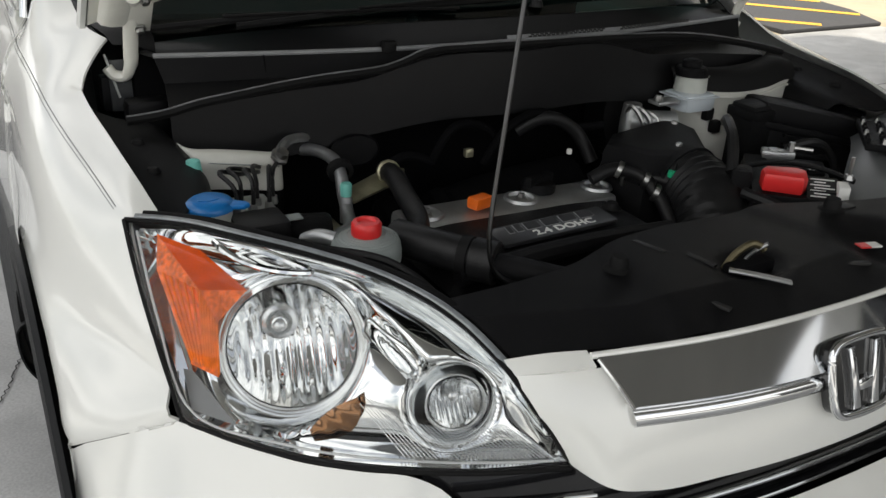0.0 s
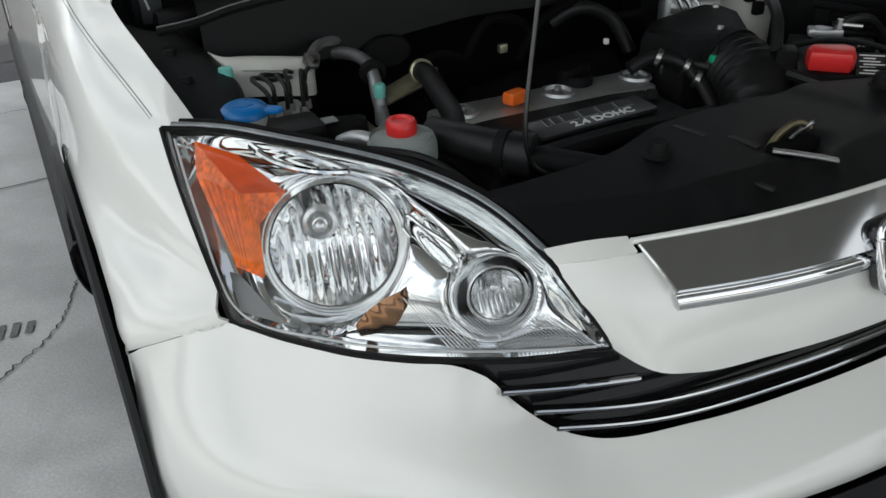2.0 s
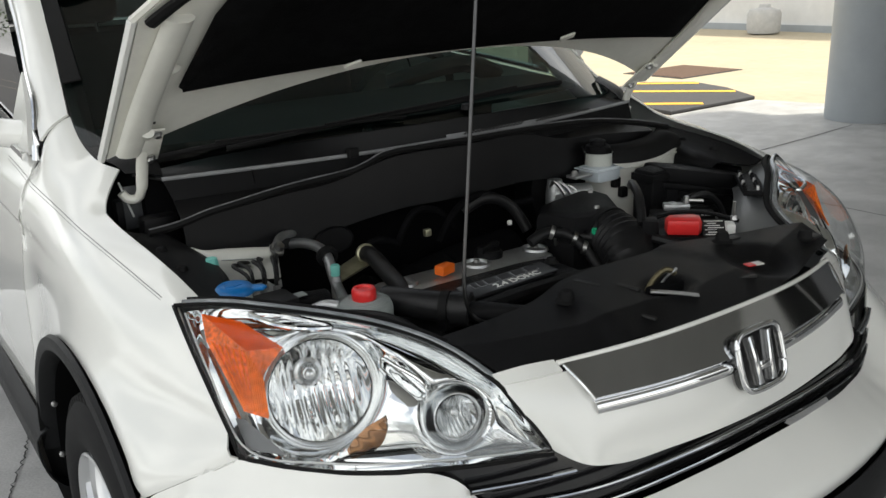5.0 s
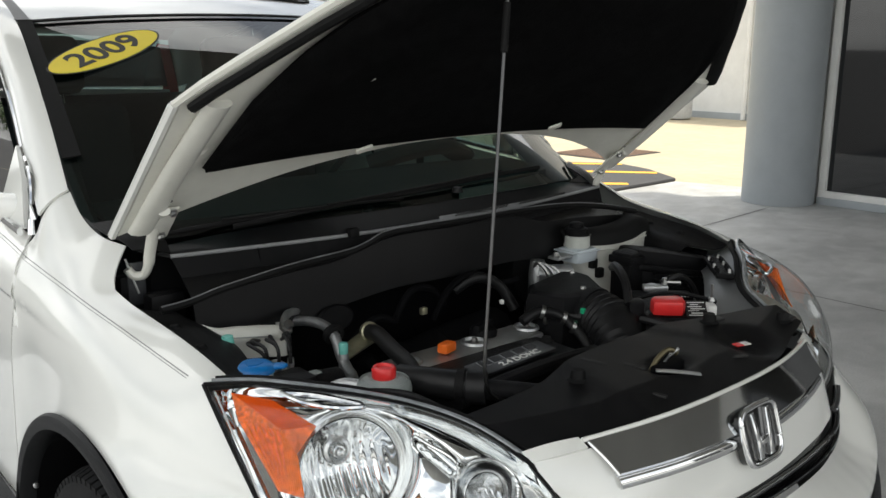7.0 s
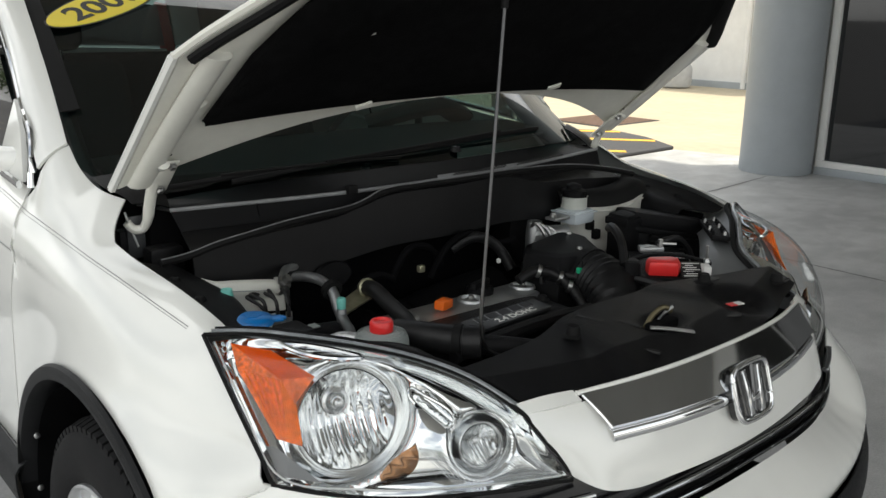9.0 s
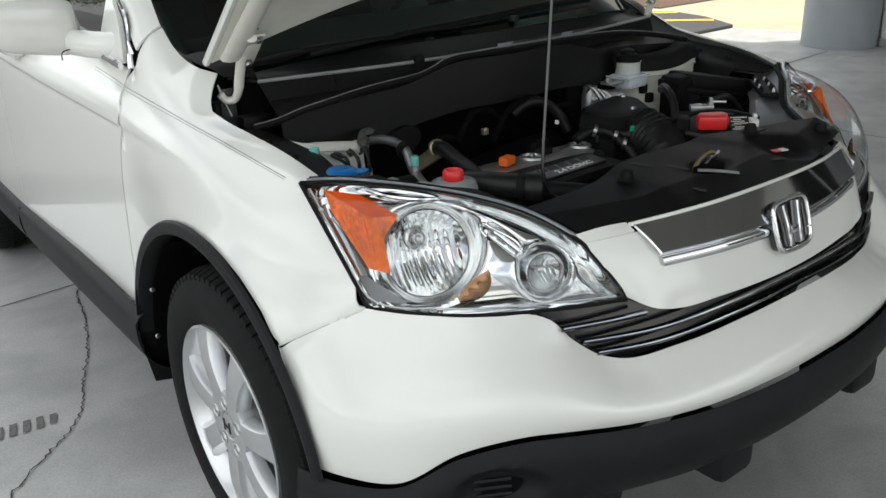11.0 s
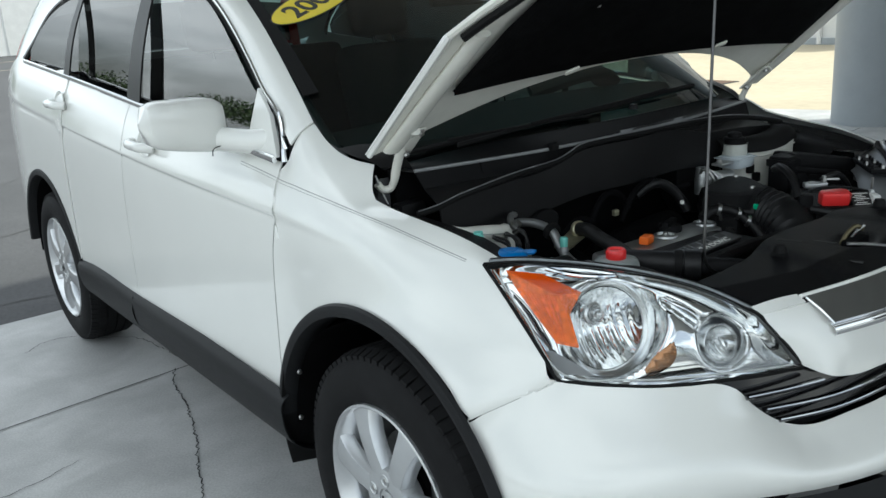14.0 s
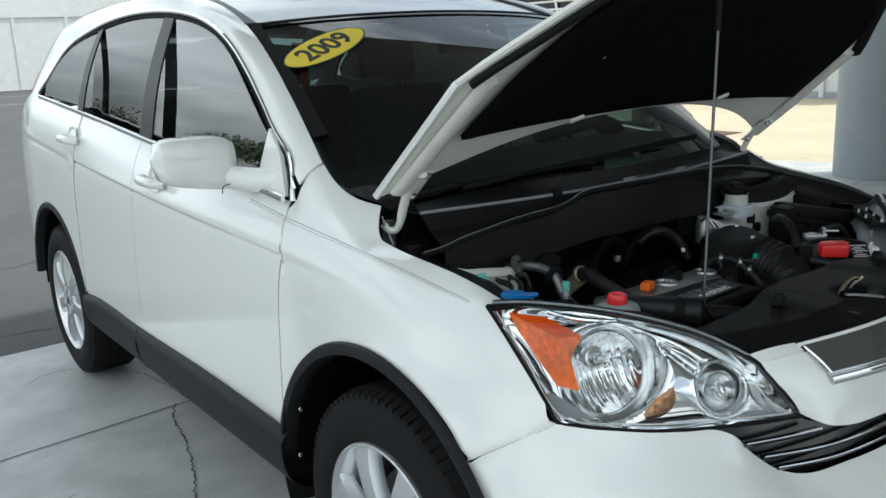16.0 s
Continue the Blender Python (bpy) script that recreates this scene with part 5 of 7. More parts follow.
SEAL_GLINT = material("rubber_highlight", (0.16, 0.16, 0.165), 0.45, var=0.4, var_scale=25, stain=0.5, stain_scale=7)
PLATE = material("grey_plate", (0.045, 0.046, 0.048), 0.3, metal=0.3, var=0.1, var_scale=40)
bay = empty("engine_bay", car)
tagged(bay, "engine bay walls and braces, coloured near-black for their shade")
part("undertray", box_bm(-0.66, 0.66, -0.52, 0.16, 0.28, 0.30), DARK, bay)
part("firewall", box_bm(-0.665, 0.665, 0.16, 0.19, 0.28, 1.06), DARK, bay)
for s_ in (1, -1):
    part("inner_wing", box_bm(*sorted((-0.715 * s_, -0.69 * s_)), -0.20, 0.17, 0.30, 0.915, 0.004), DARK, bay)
    # plastic cover along the inside of the fender
    rail = [[(-0.744 * s_, 0.10, 0.985), (-0.738 * s_, -0.03, 0.974), (-0.732 * s_, -0.15, 0.960), (-0.720 * s_, -0.25, 0.938)],
            [(-0.722 * s_, 0.09, 0.974), (-0.718 * s_, -0.03, 0.964), (-0.714 * s_, -0.15, 0.950), (-0.706 * s_, -0.245, 0.930)],
            [(-0.652 * s_, 0.06, 0.955), (-0.642 * s_, -0.03, 0.948), (-0.632 * s_, -0.12, 0.934), (-0.640 * s_, -0.17, 0.925)],
            [(-0.648 * s_, 0.05, 0.86), (-0.636 * s_, -0.03, 0.86), (-0.626 * s_, -0.12, 0.85), (-0.636 * s_, -0.17, 0.85)]]
    sheet("wing_cover", loft(rail, 16, 12), COVER, bay, flip=s_ > 0, thick=0.003)
    for yy in (-0.02, -0.12):
        part("clip", lathe_bm([(0, 0.008), (0.007, 0.007), (0.010, 0.002), (0.011, 0)], 12, basis((-0.70 * s_, yy, 0.962 + 0.1 * (yy + 0.02)), (0, 0, 1))), RUBBER, bay)
    # side step beside the hinges
    part("cowl_end", box_bm(*sorted((-0.690 * s_, -0.62 * s_)), 0.105, 0.150, 0.86, 0.990, 0.012), BLACK_PL, bay)
part("crossmember", box_bm(-0.36, 0.36, -0.64, -0.60, 0.55, 0.84, 0.01), DARK, bay)
for s_ in (1, -1):
    part("corner_brace", tube_bm([(-0.50 * s_, -0.42, 0.80), (-0.56 * s_, -0.32, 0.82), (-0.62 * s_, -0.20, 0.86)], 0.028, 8, 12, flat=0.5), DARK, bay)

# cowl: plastic trough below the windshield with its louvres, seal and wipers
cowl = empty("cowl_panel", car)
tagged(cowl, "black plastic cowl with mesh vents below the windshield")
face_top = both([(-0.640, 0.118, 1.058), (-0.45, 0.088, 1.056), (-0.25, 0.066, 1.054), (0, 0.050, 1.056)])
face_low = both([(-0.630, 0.096, 1.018), (-0.45, 0.073, 1.018), (-0.25, 0.055, 1.020), (0, 0.040, 1.030)])
top_back = both([(-0.672, 0.200, 1.058), (-0.50, 0.150, 1.080), (-0.27, 0.085, 1.094), (0, 0.060, 1.097)])
sheet("top", loft([face_top, top_back], 50, 8), BLACK_PL, cowl, thick=0.003)
sheet("front_face", loft([face_low, face_top], 50, 6), COVER, cowl, thick=0.003)
part("front_bead", tube_bm(face_top, 0.0042, 8, 70), EDGE_GREY, cowl)
shelf = both([(-0.640, 0.030, 0.990), (-0.45, 0.030, 1.006), (-0.30, 0.030, 1.016), (-0.20, 0.028, 1.044), (0, 0.018, 1.047)])
sheet("shelf", loft([shelf, face_low], 50, 6), BLACK_PL, cowl, thick=0.003)
low_shelf = both([(-0.640, 0.020, 0.90), (-0.45, 0.020, 0.90), (-0.30, 0.020, 0.92), (-0.20, 0.018, 0.93), (0, 0.010, 0.93)])
sheet("bulkhead_cover", loft([low_shelf, shelf], 50, 8), BLACK_PL, cowl, thick=0.004)
seal_pts = [(-0.705, 0.024, 0.986), (-0.644, 0.022, 0.992), (-0.601, 0.020, 1.002), (-0.539, 0.020, 1.010), (-0.446, 0.020, 1.021), (-0.377, 0.020, 1.026), (-0.315, 0.020, 1.029), (-0.283, 0.020, 1.032), (-0.261, 0.020, 1.037), (-0.238, 0.020, 1.044), (-0.218, 0.020, 1.052), (-0.195, 0.020, 1.056), (-0.122, 0.018, 1.058), (0.015, 0.016, 1.057), (0.22, 0.018, 1.055), (0.409, 0.020, 1.045), (0.56, 0.024, 1.022), (0.697, 0.03, 0.992)]
part("bay_seal", tube_bm(seal_pts, 0.0075, 8, 100), RUBBER, cowl, "rubber bay seal")
# pale line painted as the highlight along the top of the seal
part("seal_edge", tube_bm([(x, y - 0.003, z + 0.0068) for x, y, z in seal_pts], 0.0014, 6, 100), SEAL_GLINT, cowl)
part("cowl_clip", box_bm(-0.268, -0.244, 0.052, 0.068, 1.050, 1.070, 0.004), RUBBER, cowl)
part("face_seam", tube_bm([(-0.470, 0.089, 1.057), (-0.470, 0.076, 1.012)], 0.0015, 5, 3), DARK, cowl)
def cowl_band(x, k, out=0.003):
    """A place on the mesh band: x across, k from its front edge to its back edge."""
    a, c = (np.array([np.interp(x, [q[0] for q in row], [q[i] for q in row]) for i in range(3)]) for row in (face_top, top_back))
    p_ = a + (c - a) * (0.05 + 0.17 * k)
    return (x, float(p_[1]) - out, float(p_[2]) + 0.5 * out)


band = [[cowl_band(x, k) for x in np.linspace(-0.02, 0.47, 30)] for k in (0, 0.5, 1)]
sheet("mesh_band", np.array(band), EDGE_GREY, cowl, "grey mesh air inlet strip", thick=0.003)
for x0 in np.arange(0.03, 0.46, 0.011):
    if 0.215 < x0 < 0.25:
        continue
    for k in range(2):
        c = cowl_band(x0 + (0.0055 if k % 2 else 0), 0.28 + 0.44 * k, 0.0042)
        part("mesh_hole", prism_bm([(-0.0038, -0.0014), (0.0038, -0.0014), (0.0038, 0.0014), (-0.0038, 0.0014)], 0, 0.0008, 0, Matrix.Translation((c[0], c[1], c[2])) @ pose(0, 0, 0, 62, 0, 0)), INK, cowl)

# corner flaps between the fenders and the cowl
for s_ in (1, -1):
    flap_out = [(-0.721, 0.305, 1.104), (-0.712, 0.240, 1.090), (-0.697, 0.198, 1.080), (-0.690, 0.176, 1.068)]
    flap_mid = [(-0.680, 0.270, 1.112), (-0.672, 0.215, 1.097), (-0.664, 0.180, 1.084), (-0.662, 0.158, 1.068)]
    flap_in = [(-0.630, 0.235, 1.106), (-0.628, 0.190, 1.092), (-0.628, 0.160, 1.078), (-0.632, 0.135, 1.060)]
    sheet("corner_flap", loft([[(x * s_, y, z) for x, y, z in row] for row in (flap_out, flap_mid, flap_in)], 14, 8), BLACK_PL, cowl, "black rubbery corner flap", thick=0.003, flip=s_ < 0)

# wipers resting on the glass
for pts in ([(-0.50, 0.13, 1.095), (-0.30, 0.100, 1.112), (-0.05, 0.085, 1.125), (0.22, 0.105, 1.135), (0.42, 0.15, 1.13)], [(-0.66, 0.185, 1.085), (-0.52, 0.150, 1.10), (-0.30, 0.100, 1.108), (-0.12, 0.072, 1.108)]):
    wp = empty("wiper", car)
    tagged(wp, "black windshield wiper at rest")
    part("blade", tube_bm(pts, 0.0045, 6, 30, flat=1.3), RUBBER, wp)
    part("arm", tube_bm([(x, y - 0.012, z + 0.010) for x, y, z in pts[1:4]], 0.0045, 6, 20, flat=0.6), RUBBER, wp)
    c = pts[2]
    part("pivot", lathe_bm([(0, 0.014), (0.010, 0.012), (0.014, 0.0)], 14, basis((c[0] + 0.1, c[1] - 0.018, c[2] - 0.012), (0, 0, 1))), BLACK_PL, wp)

# strut towers
def loft_bm(curves, nu=14, nv=10):
    """A loft between a few curves as a bmesh."""
    grid = loft(curves, nu, nv)
    bm = bmesh.new()
    vs = [[bm.verts.new(p) for p in row] for row in grid]
    for a, c in zip(vs, vs[1:]):
        for k in range(nu - 1):
            bm.faces.new((a[k], c[k], c[k + 1], a[k + 1]))
    return bm


for s_ in (1, -1):
    tw = empty("strut_tower", car)
    tagged(tw, "cream painted strut tower")
    if s_ > 0:
        rim = [(-0.640, -0.020, 0.950), (-0.628, -0.046, 0.948), (-0.590, -0.052, 0.944), (-0.545, -0.054, 0.937), (-0.498, -0.047, 0.927), (-0.484, -0.020, 0.922)]
        top = loft_bm([[(x, y + 0.030, z - 0.004) for x, y, z in rim], [(x, y + 0.012, z + 0.002) for x, y, z in rim], [(x, y + 0.003, z) for x, y, z in rim], [(x, y - 0.003, z - 0.008) for x, y, z in rim], [(x, y - 0.006, z - 0.035) for x, y, z in rim], [(x, y - 0.008, z - 0.055) for x, y, z in rim]], 30, 22)
        part("tower", top, CREAM, tw, thick=0.003)
        # lower side of the tower, its shade painted in near-black
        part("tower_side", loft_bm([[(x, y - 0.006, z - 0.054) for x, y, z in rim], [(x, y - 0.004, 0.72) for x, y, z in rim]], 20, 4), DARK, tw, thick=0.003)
        part("flange_line", tube_bm([(x, y - 0.006, z - 0.014 - 0.012 * (x + 0.64)) for x, y, z in rim[1:5]], 0.0012, 5, 20), GREYCAP, tw)
    if s_ < 0:
        rim = [(0.375, 0.015, 0.950), (0.405, -0.035, 0.948), (0.47, -0.064, 0.946), (0.55, -0.068, 0.950), (0.62, -0.056, 0.958), (0.668, -0.040, 0.948)]
        part("apron", loft_bm([rim, [(x, y - 0.004, z - 0.07) for x, y, z in rim], [(x - 0.004, y - 0.012, 0.72) for x, y, z in rim]], 28, 12), CREAM, tw, thick=0.003)
        part("apron_cap", loft_bm([[(x, y - 0.003, z - 0.001) for x, y, z in rim], [(x, y + 0.012, z + 0.030) for x, y, z in rim], [(x, y + 0.06, z + 0.034) for x, y, z in rim]], 28, 8), RUBBER, tw, "black rubber strip over the tower", thick=0.003)
        part("flange_line", tube_bm([(x, y - 0.004, z - 0.012) for x, y, z in rim], 0.0025, 6, 30), CREAM, tw)
        for x, y, z in ((0.418, -0.047, 0.90), (0.432, -0.058, 0.875)):
            part("clip", box_bm(x - 0.012, x + 0.010, y - 0.012, y + 0.004, z - 0.012, z + 0.014, 0.004), RUBBER, tw)

# screen wash filler
wash = empty("washer_filler", car)
tagged(wash, "milky washer filler neck with a blue cap")
part("neck", lathe_bm([(0.026, 0.84), (0.028, 0.905), (0.031, 0.912), (0.031, 0.922)], 24, Matrix.Translation((-0.648, -0.205, 0))), TANK, wash)
part("blue_cap", lathe_bm([(0, 0.9375), (0.020, 0.9372), (0.030, 0.934), (0.0345, 0.929), (0.035, 0.923), (0.032, 0.922)], 30, Matrix.Translation((-0.648, -0.205, 0))), BLUE, wash, "blue flip cap")
part("cap_tab", prism_bm([(-0.02, -0.014), (0.012, -0.008), (0.018, 0), (0.012, 0.008), (-0.02, 0.014)], 0.924, 0.932, 0.003, Matrix.Translation((-0.615, -0.222, 0)) @ pose(0, 0, 0, 0, 0, -27)), BLUE, wash)
part("mark", prism_bm([(-0.014, -0.010), (0.0, -0.015), (0.014, -0.010), (0.010, 0.010), (-0.010, 0.010)], 0.937, 0.9385, 0, Matrix.Translation((-0.650, -0.205, 0))), BLUE, wash)

# power steering reservoir
ps = empty("fluid_reservoir", car)
tagged(ps, "grey ribbed fluid reservoir with a red cap")
pm = Matrix.Translation((-0.472, -0.328, 0))
part("jar", lathe_bm([(0.030, 0.80), (0.042, 0.82), (0.043, 0.872), (0.044, 0.876)], 32, pm), TANK, ps, "milky lower jar")
part("body", lathe_bm([(0.043, 0.866), (0.0475, 0.868), (0.0475, 0.884), (0.046, 0.892), (0.040, 0.898), (0.030, 0.902), (0.022, 0.903), (0, 0.904)], 40, pm), GREYCAP, ps)
for k in range(5):
    part("rib", lathe_bm([(0.026 + 0.0042 * k - 0.001, 0.9015 - 0.0012 * k), (0.026 + 0.0042 * k, 0.9035 - 0.0012 * k), (0.026 + 0.0042 * k + 0.001, 0.9015 - 0.0012 * k)], 36, pm), GREYCAP, ps)
part("red_cap", lathe_bm([(0.019, 0.900), (0.0205, 0.904), (0.0205, 0.918), (0.018, 0.922), (0.013, 0.9225), (0.011, 0.919), (0, 0.918)], 28, pm), RED, ps, "red screw cap")
part("outlet", tube_bm([(-0.50, -0.30, 0.885), (-0.515, -0.275, 0.885), (-0.53, -0.25, 0.872)], 0.011, 10, 10), ALU, ps)

# brake lines block, grey housing and pipes
ab = empty("valve_block", car)
tagged(ab, "aluminium valve block with looped black pipes")
part("block", box_bm(-0.600, -0.535, -0.165, -0.085, 0.83, 0.885, 0.006), ALU, ab)
part("motor", lathe_bm([(0, 0.045), (0.030, 0.045), (0.034, 0.039), (0.034, -0.045), (0, -0.045)], 28, basis((-0.515, -0.19, 0.850), (1, -0.25, 0))), COVER, ab)
part("motor_label", box_bm(-0.545, -0.515, -0.205, -0.185, 0.884, 0.886, 0.0), GREYCAP, ab)
part("connector", box_bm(-0.615, -0.540, -0.230, -0.165, 0.85, 0.895, 0.008), BLACK_PL, ab)
for k in range(6):
    x = -0.597 + 0.0125 * k
    y0 = -0.150 + 0.020 * (k % 2)
    part("pipe", tube_bm([(x, y0, 0.882), (x + 0.002, y0 + 0.004, 0.918 + 0.006 * (k % 3)), (x - 0.010 + 0.006 * k, y0 + 0.04, 0.934 - 0.004 * (k % 2)), (x + 0.03, y0 + 0.075, 0.915), (x + 0.06, 0.015, 0.89)], 0.0034, 7, 26), HOSE, ab)
    part("fitting", lathe_bm([(0, 0.012), (0.0065, 0.012), (0.0075, 0.0)], 6, Matrix.Translation((x, y0, 0.884))), STEEL, ab)
part("mint_plug", lathe_bm([(0, 0.016), (0.010, 0.014), (0.012, 0.0), (0.012, -0.012)], 14, Matrix.Translation((-0.640, -0.098, 0.940))), MINT, ab)
part("union_nut", lathe_bm([(0, 0.020), (0.009, 0.018), (0.010, 0.008), (0.015, 0.006), (0.015, 0)], 6, basis((-0.498, -0.052, 0.925), (0.3, -0.6, 0.7))), STEEL, ab, "bright union nut")
part("union_pipe", tube_bm([(-0.50, -0.05, 0.925), (-0.47, -0.01, 0.935), (-0.42, 0.03, 0.925)], 0.008, 8, 12), ALU, ab)

# air conditioning pipe with mint cap, bracket and hoses
ac = empty("aircon_pipe", car)
tagged(ac, "bent aluminium pipe with a mint service cap")
part("pipe", tube_bm([(-0.432, 0.03, 0.905), (-0.419, 0.005, 0.910), (-0.404, -0.045, 0.908), (-0.408, -0.085, 0.898), (-0.414, -0.112, 0.870), (-0.420, -0.145, 0.850), (-0.432, -0.178, 0.846), (-0.462, -0.205, 0.848), (-0.50, -0.25, 0.845)], 0.0105, 10, 48), DULL_ALU, ac)
part("stem", lathe_bm([(0.010, -0.04), (0.010, 0.0), (0.007, 0.004)], 14, Matrix.Translation((-0.416, -0.126, 0.872))), DULL_ALU, ac)
part("mint_cap", lathe_bm([(0.0088, -0.010), (0.0094, 0.008), (0.0075, 0.011), (0, 0.011)], 16, Matrix.Translation((-0.416, -0.126, 0.886))), MINT, ac, "mint green cap")
part("collar", lathe_bm([(0.013, -0.008), (0.021, -0.006), (0.021, 0.006), (0.013, 0.008)], 18, basis((-0.406, -0.078, 0.900), (-0.1, -0.9, -0.3))), RUBBER, ac)
part("bracket", prism_bm([(-0.06, -0.018), (0.05, -0.022), (0.07, 0.0), (0.05, 0.022), (-0.06, 0.016)], 0, 0.006, 0.002, Matrix.Translation((-0.350, -0.085, 0.868)) @ pose(0, 0, 0, 12, -8, 18)), BRASS, ac, "zinc engine mount bracket")
part("mount", box_bm(-0.52, -0.43, -0.20, -0.10, 0.80, 0.835, 0.008), BRASS, ac)
part("mount_bolt", lathe_bm([(0, 0.012), (0.008, 0.012), (0.012, 0.004), (0.014, 0)], 6, Matrix.Translation((-0.475, -0.15, 0.835))), STEEL, ac)
part("oval_plate", lathe_bm([(0, 0.006), (0.040, 0.006), (0.046, 0.0)], 28, basis((-0.342, 0.010, 0.898), (0, -1, 0.2)) @ Matrix.Diagonal((1, 0.62, 1, 1))), COVER, ac)

hs = empty("coolant_hose", car)
tagged(hs, "thick black coolant hose with clamps")
part("upper_hose", tube_bm([(-0.322, -0.075, 0.885), (-0.328, -0.110, 0.893), (-0.335, -0.17, 0.880), (-0.350, -0.245, 0.868), (-0.385, -0.30, 0.868)], 0.0165, 12, 30), HOSE, hs)
part("hose_ring", lathe_bm([(0.016, -0.006), (0.020, -0.004), (0.020, 0.004), (0.016, 0.006)], 18, basis((-0.323, -0.083, 0.888), (-0.1, -0.7, 0.2))), BRASS, hs)
part("radiator_hose", tube_bm([(-0.405, -0.285, 0.870), (-0.385, -0.335, 0.874), (-0.355, -0.385, 0.874), (-0.325, -0.425, 0.872)], 0.026, 14, 24), HOSE, hs)
part("clamp", lathe_bm([(0.026, -0.008), (0.0285, -0.007), (0.0285, 0.007), (0.026, 0.008)], 20, basis((-0.352, -0.390, 0.874), (0.6, -0.75, 0))), RUBBER, hs)
part("clamp_end", lathe_bm([(0.025, -0.018), (0.030, -0.016), (0.030, 0.016), (0.025, 0.018)], 20, basis((-0.335, -0.412, 0.873), (0.6, -0.75, 0))), HOSE, hs)
part("lower_neck", tube_bm([(-0.330, -0.420, 0.870), (-0.290, -0.462, 0.868), (-0.25, -0.50, 0.862)], 0.018, 12, 12), COVER, hs)
for k in range(4):
    part("cable", tube_bm([(-0.60, -0.285 + 0.010 * k, 0.890 - 0.010 * k), (-0.53, -0.350 + 0.010 * k, 0.900 - 0.012 * k), (-0.465, -0.405 + 0.008 * k, 0.890 - 0.012 * k), (-0.43, -0.440 + 0.01 * k, 0.86 - 0.01 * k), (-0.41, -0.43, 0.80)], 0.0052, 7, 30), HOSE, hs)

# engine: rocker cover strip, black cover with the name plate
en = empty("engine", car)
tagged(en, "four-cylinder engine under a black moulded cover")
part("block", box_bm(-0.40, 0.10, -0.42, -0.03, 0.40, 0.80, 0.03), DARK, en)
slope = Matrix.Translation((-0.132, -0.174, 0.840)) @ pose(0, 0, 0, 0, 2.5, 4)
part("valve_cover", box_bm(-0.215, 0.20, -0.045, 0.045, -0.05, 0.0, 0.012), ALU, en, "grey cast rocker cover")
en_parts = [o for o in en.children if o.name.startswith("valve_cover")]
en_parts[0].data.transform(slope)
for x in (-0.175, 0.015, 0.185):
    part("well", lathe_bm([(0.030, 0.0), (0.028, 0.005), (0.022, 0.006), (0.020, 0.0), (0, -0.004)], 24, slope @ Matrix.Translation((x, 0.0, 0.001))), ALU, en)
    part("nut", lathe_bm([(0, 0.012), (0.006, 0.012), (0.007, 0.006), (0.011, 0.004), (0.011, -0.002)], 6, slope @ Matrix.Translation((x, 0.0, 0.0))), STEEL, en)
part("dipstick_grip", box_bm(-0.020, 0.020, -0.012, 0.012, 0.0, 0.020, 0.005), ORANGE, en, "orange dipstick handle")
[o for o in en.children if o.name.startswith("dipstick_grip")][0].data.transform(slope @ pose(-0.080, -0.012, 0.004, 0, 0, 14))
part("oil_cap", lathe_bm([(0.030, -0.004), (0.031, 0.010), (0.027, 0.016), (0, 0.017)], 24, slope @ Matrix.Translation((0.075, 0.030, 0.0))), COVER, en, "black oil filler cap")
part("oil_cap_grip", box_bm(-0.034, 0.034, -0.008, 0.008, 0.012, 0.028, 0.004), COVER, en)
[o for o in en.children if o.name.startswith("oil_cap_grip")][0].data.transform(slope @ pose(0.075, 0.030, 0.0, 0, 0, 15))
# front cover of the engine
top_g = []
for v in np.linspace(0, 1, 14):
    row = []
    for u in np.linspace(0, 1, 26):
        x = -0.372 + 0.415 * u
        y = -0.222 + 0.018 * u - v * 0.175
        z = 0.844 - 0.014 * u + 0.014 * math.sin(math.pi * min(1, v * 0.9 + 0.08)) * min(1, 6 * u * (1 - u))
        row.append((x, y, z - (0.03 if v in (0.0, 1.0) or u in (0.0, 1.0) else 0)))
    top_g.append(row)
sheet("engine_cover", np.array(top_g), COVER, en, "black moulded plastic engine cover", flip=True)
pa, pb = Vector((-0.268, -0.331, 0.8605)), Vector((-0.042, -0.308, 0.8515))
plate_m = basis((pa + pb) / 2, (0.04, -0.10, 0.99), pb - pa)
plate = part("name_plate", prism_bm(rounded(0.114, 0.025, 0.006), -0.004, 0.003, 0.001, plate_m), PLATE, en, "grey plate with the engine's name")
text("letters", "2.4 DOHC", 0.020, plate_m @ pose(0.012, -0.012, 0.0036), PALE, plate, bold=0.0004, squeeze=1.35)
for k, (x, w) in enumerate(((-0.095, 0.008), (-0.078, 0.012), (-0.052, 0.026), (-0.016, 0.028), (0.020, 0.028), (0.056, 0.028))):
    for grow, z1, mat_ in ((0.0010, 0.0038, EDGE_GREY), (0.0, 0.0044, INK)):
        hw, hh = w / 2 + grow, 0.0095 + grow
        part("plain_mark", prism_bm([(-hw - 0.002, -hh), (hw - 0.002, -hh), (hw + 0.002, hh), (-hw + 0.002, hh)], 0.003, z1, 0, plate_m @ pose(x + 0.015, 0.010, 0)), mat_, plate)
part("cover_bolt", lathe_bm([(0, 0.008), (0.009, 0.007), (0.012, 0.0), (0.016, -0.003)], 14, Matrix.Translation((-0.005, -0.275, 0.848))), RUBBER, en)
part("front_lip", tube_bm([(-0.37, -0.40, 0.850), (-0.2, -0.395, 0.858), (0.03, -0.375, 0.842)], 0.014, 8, 20), COVER, en)
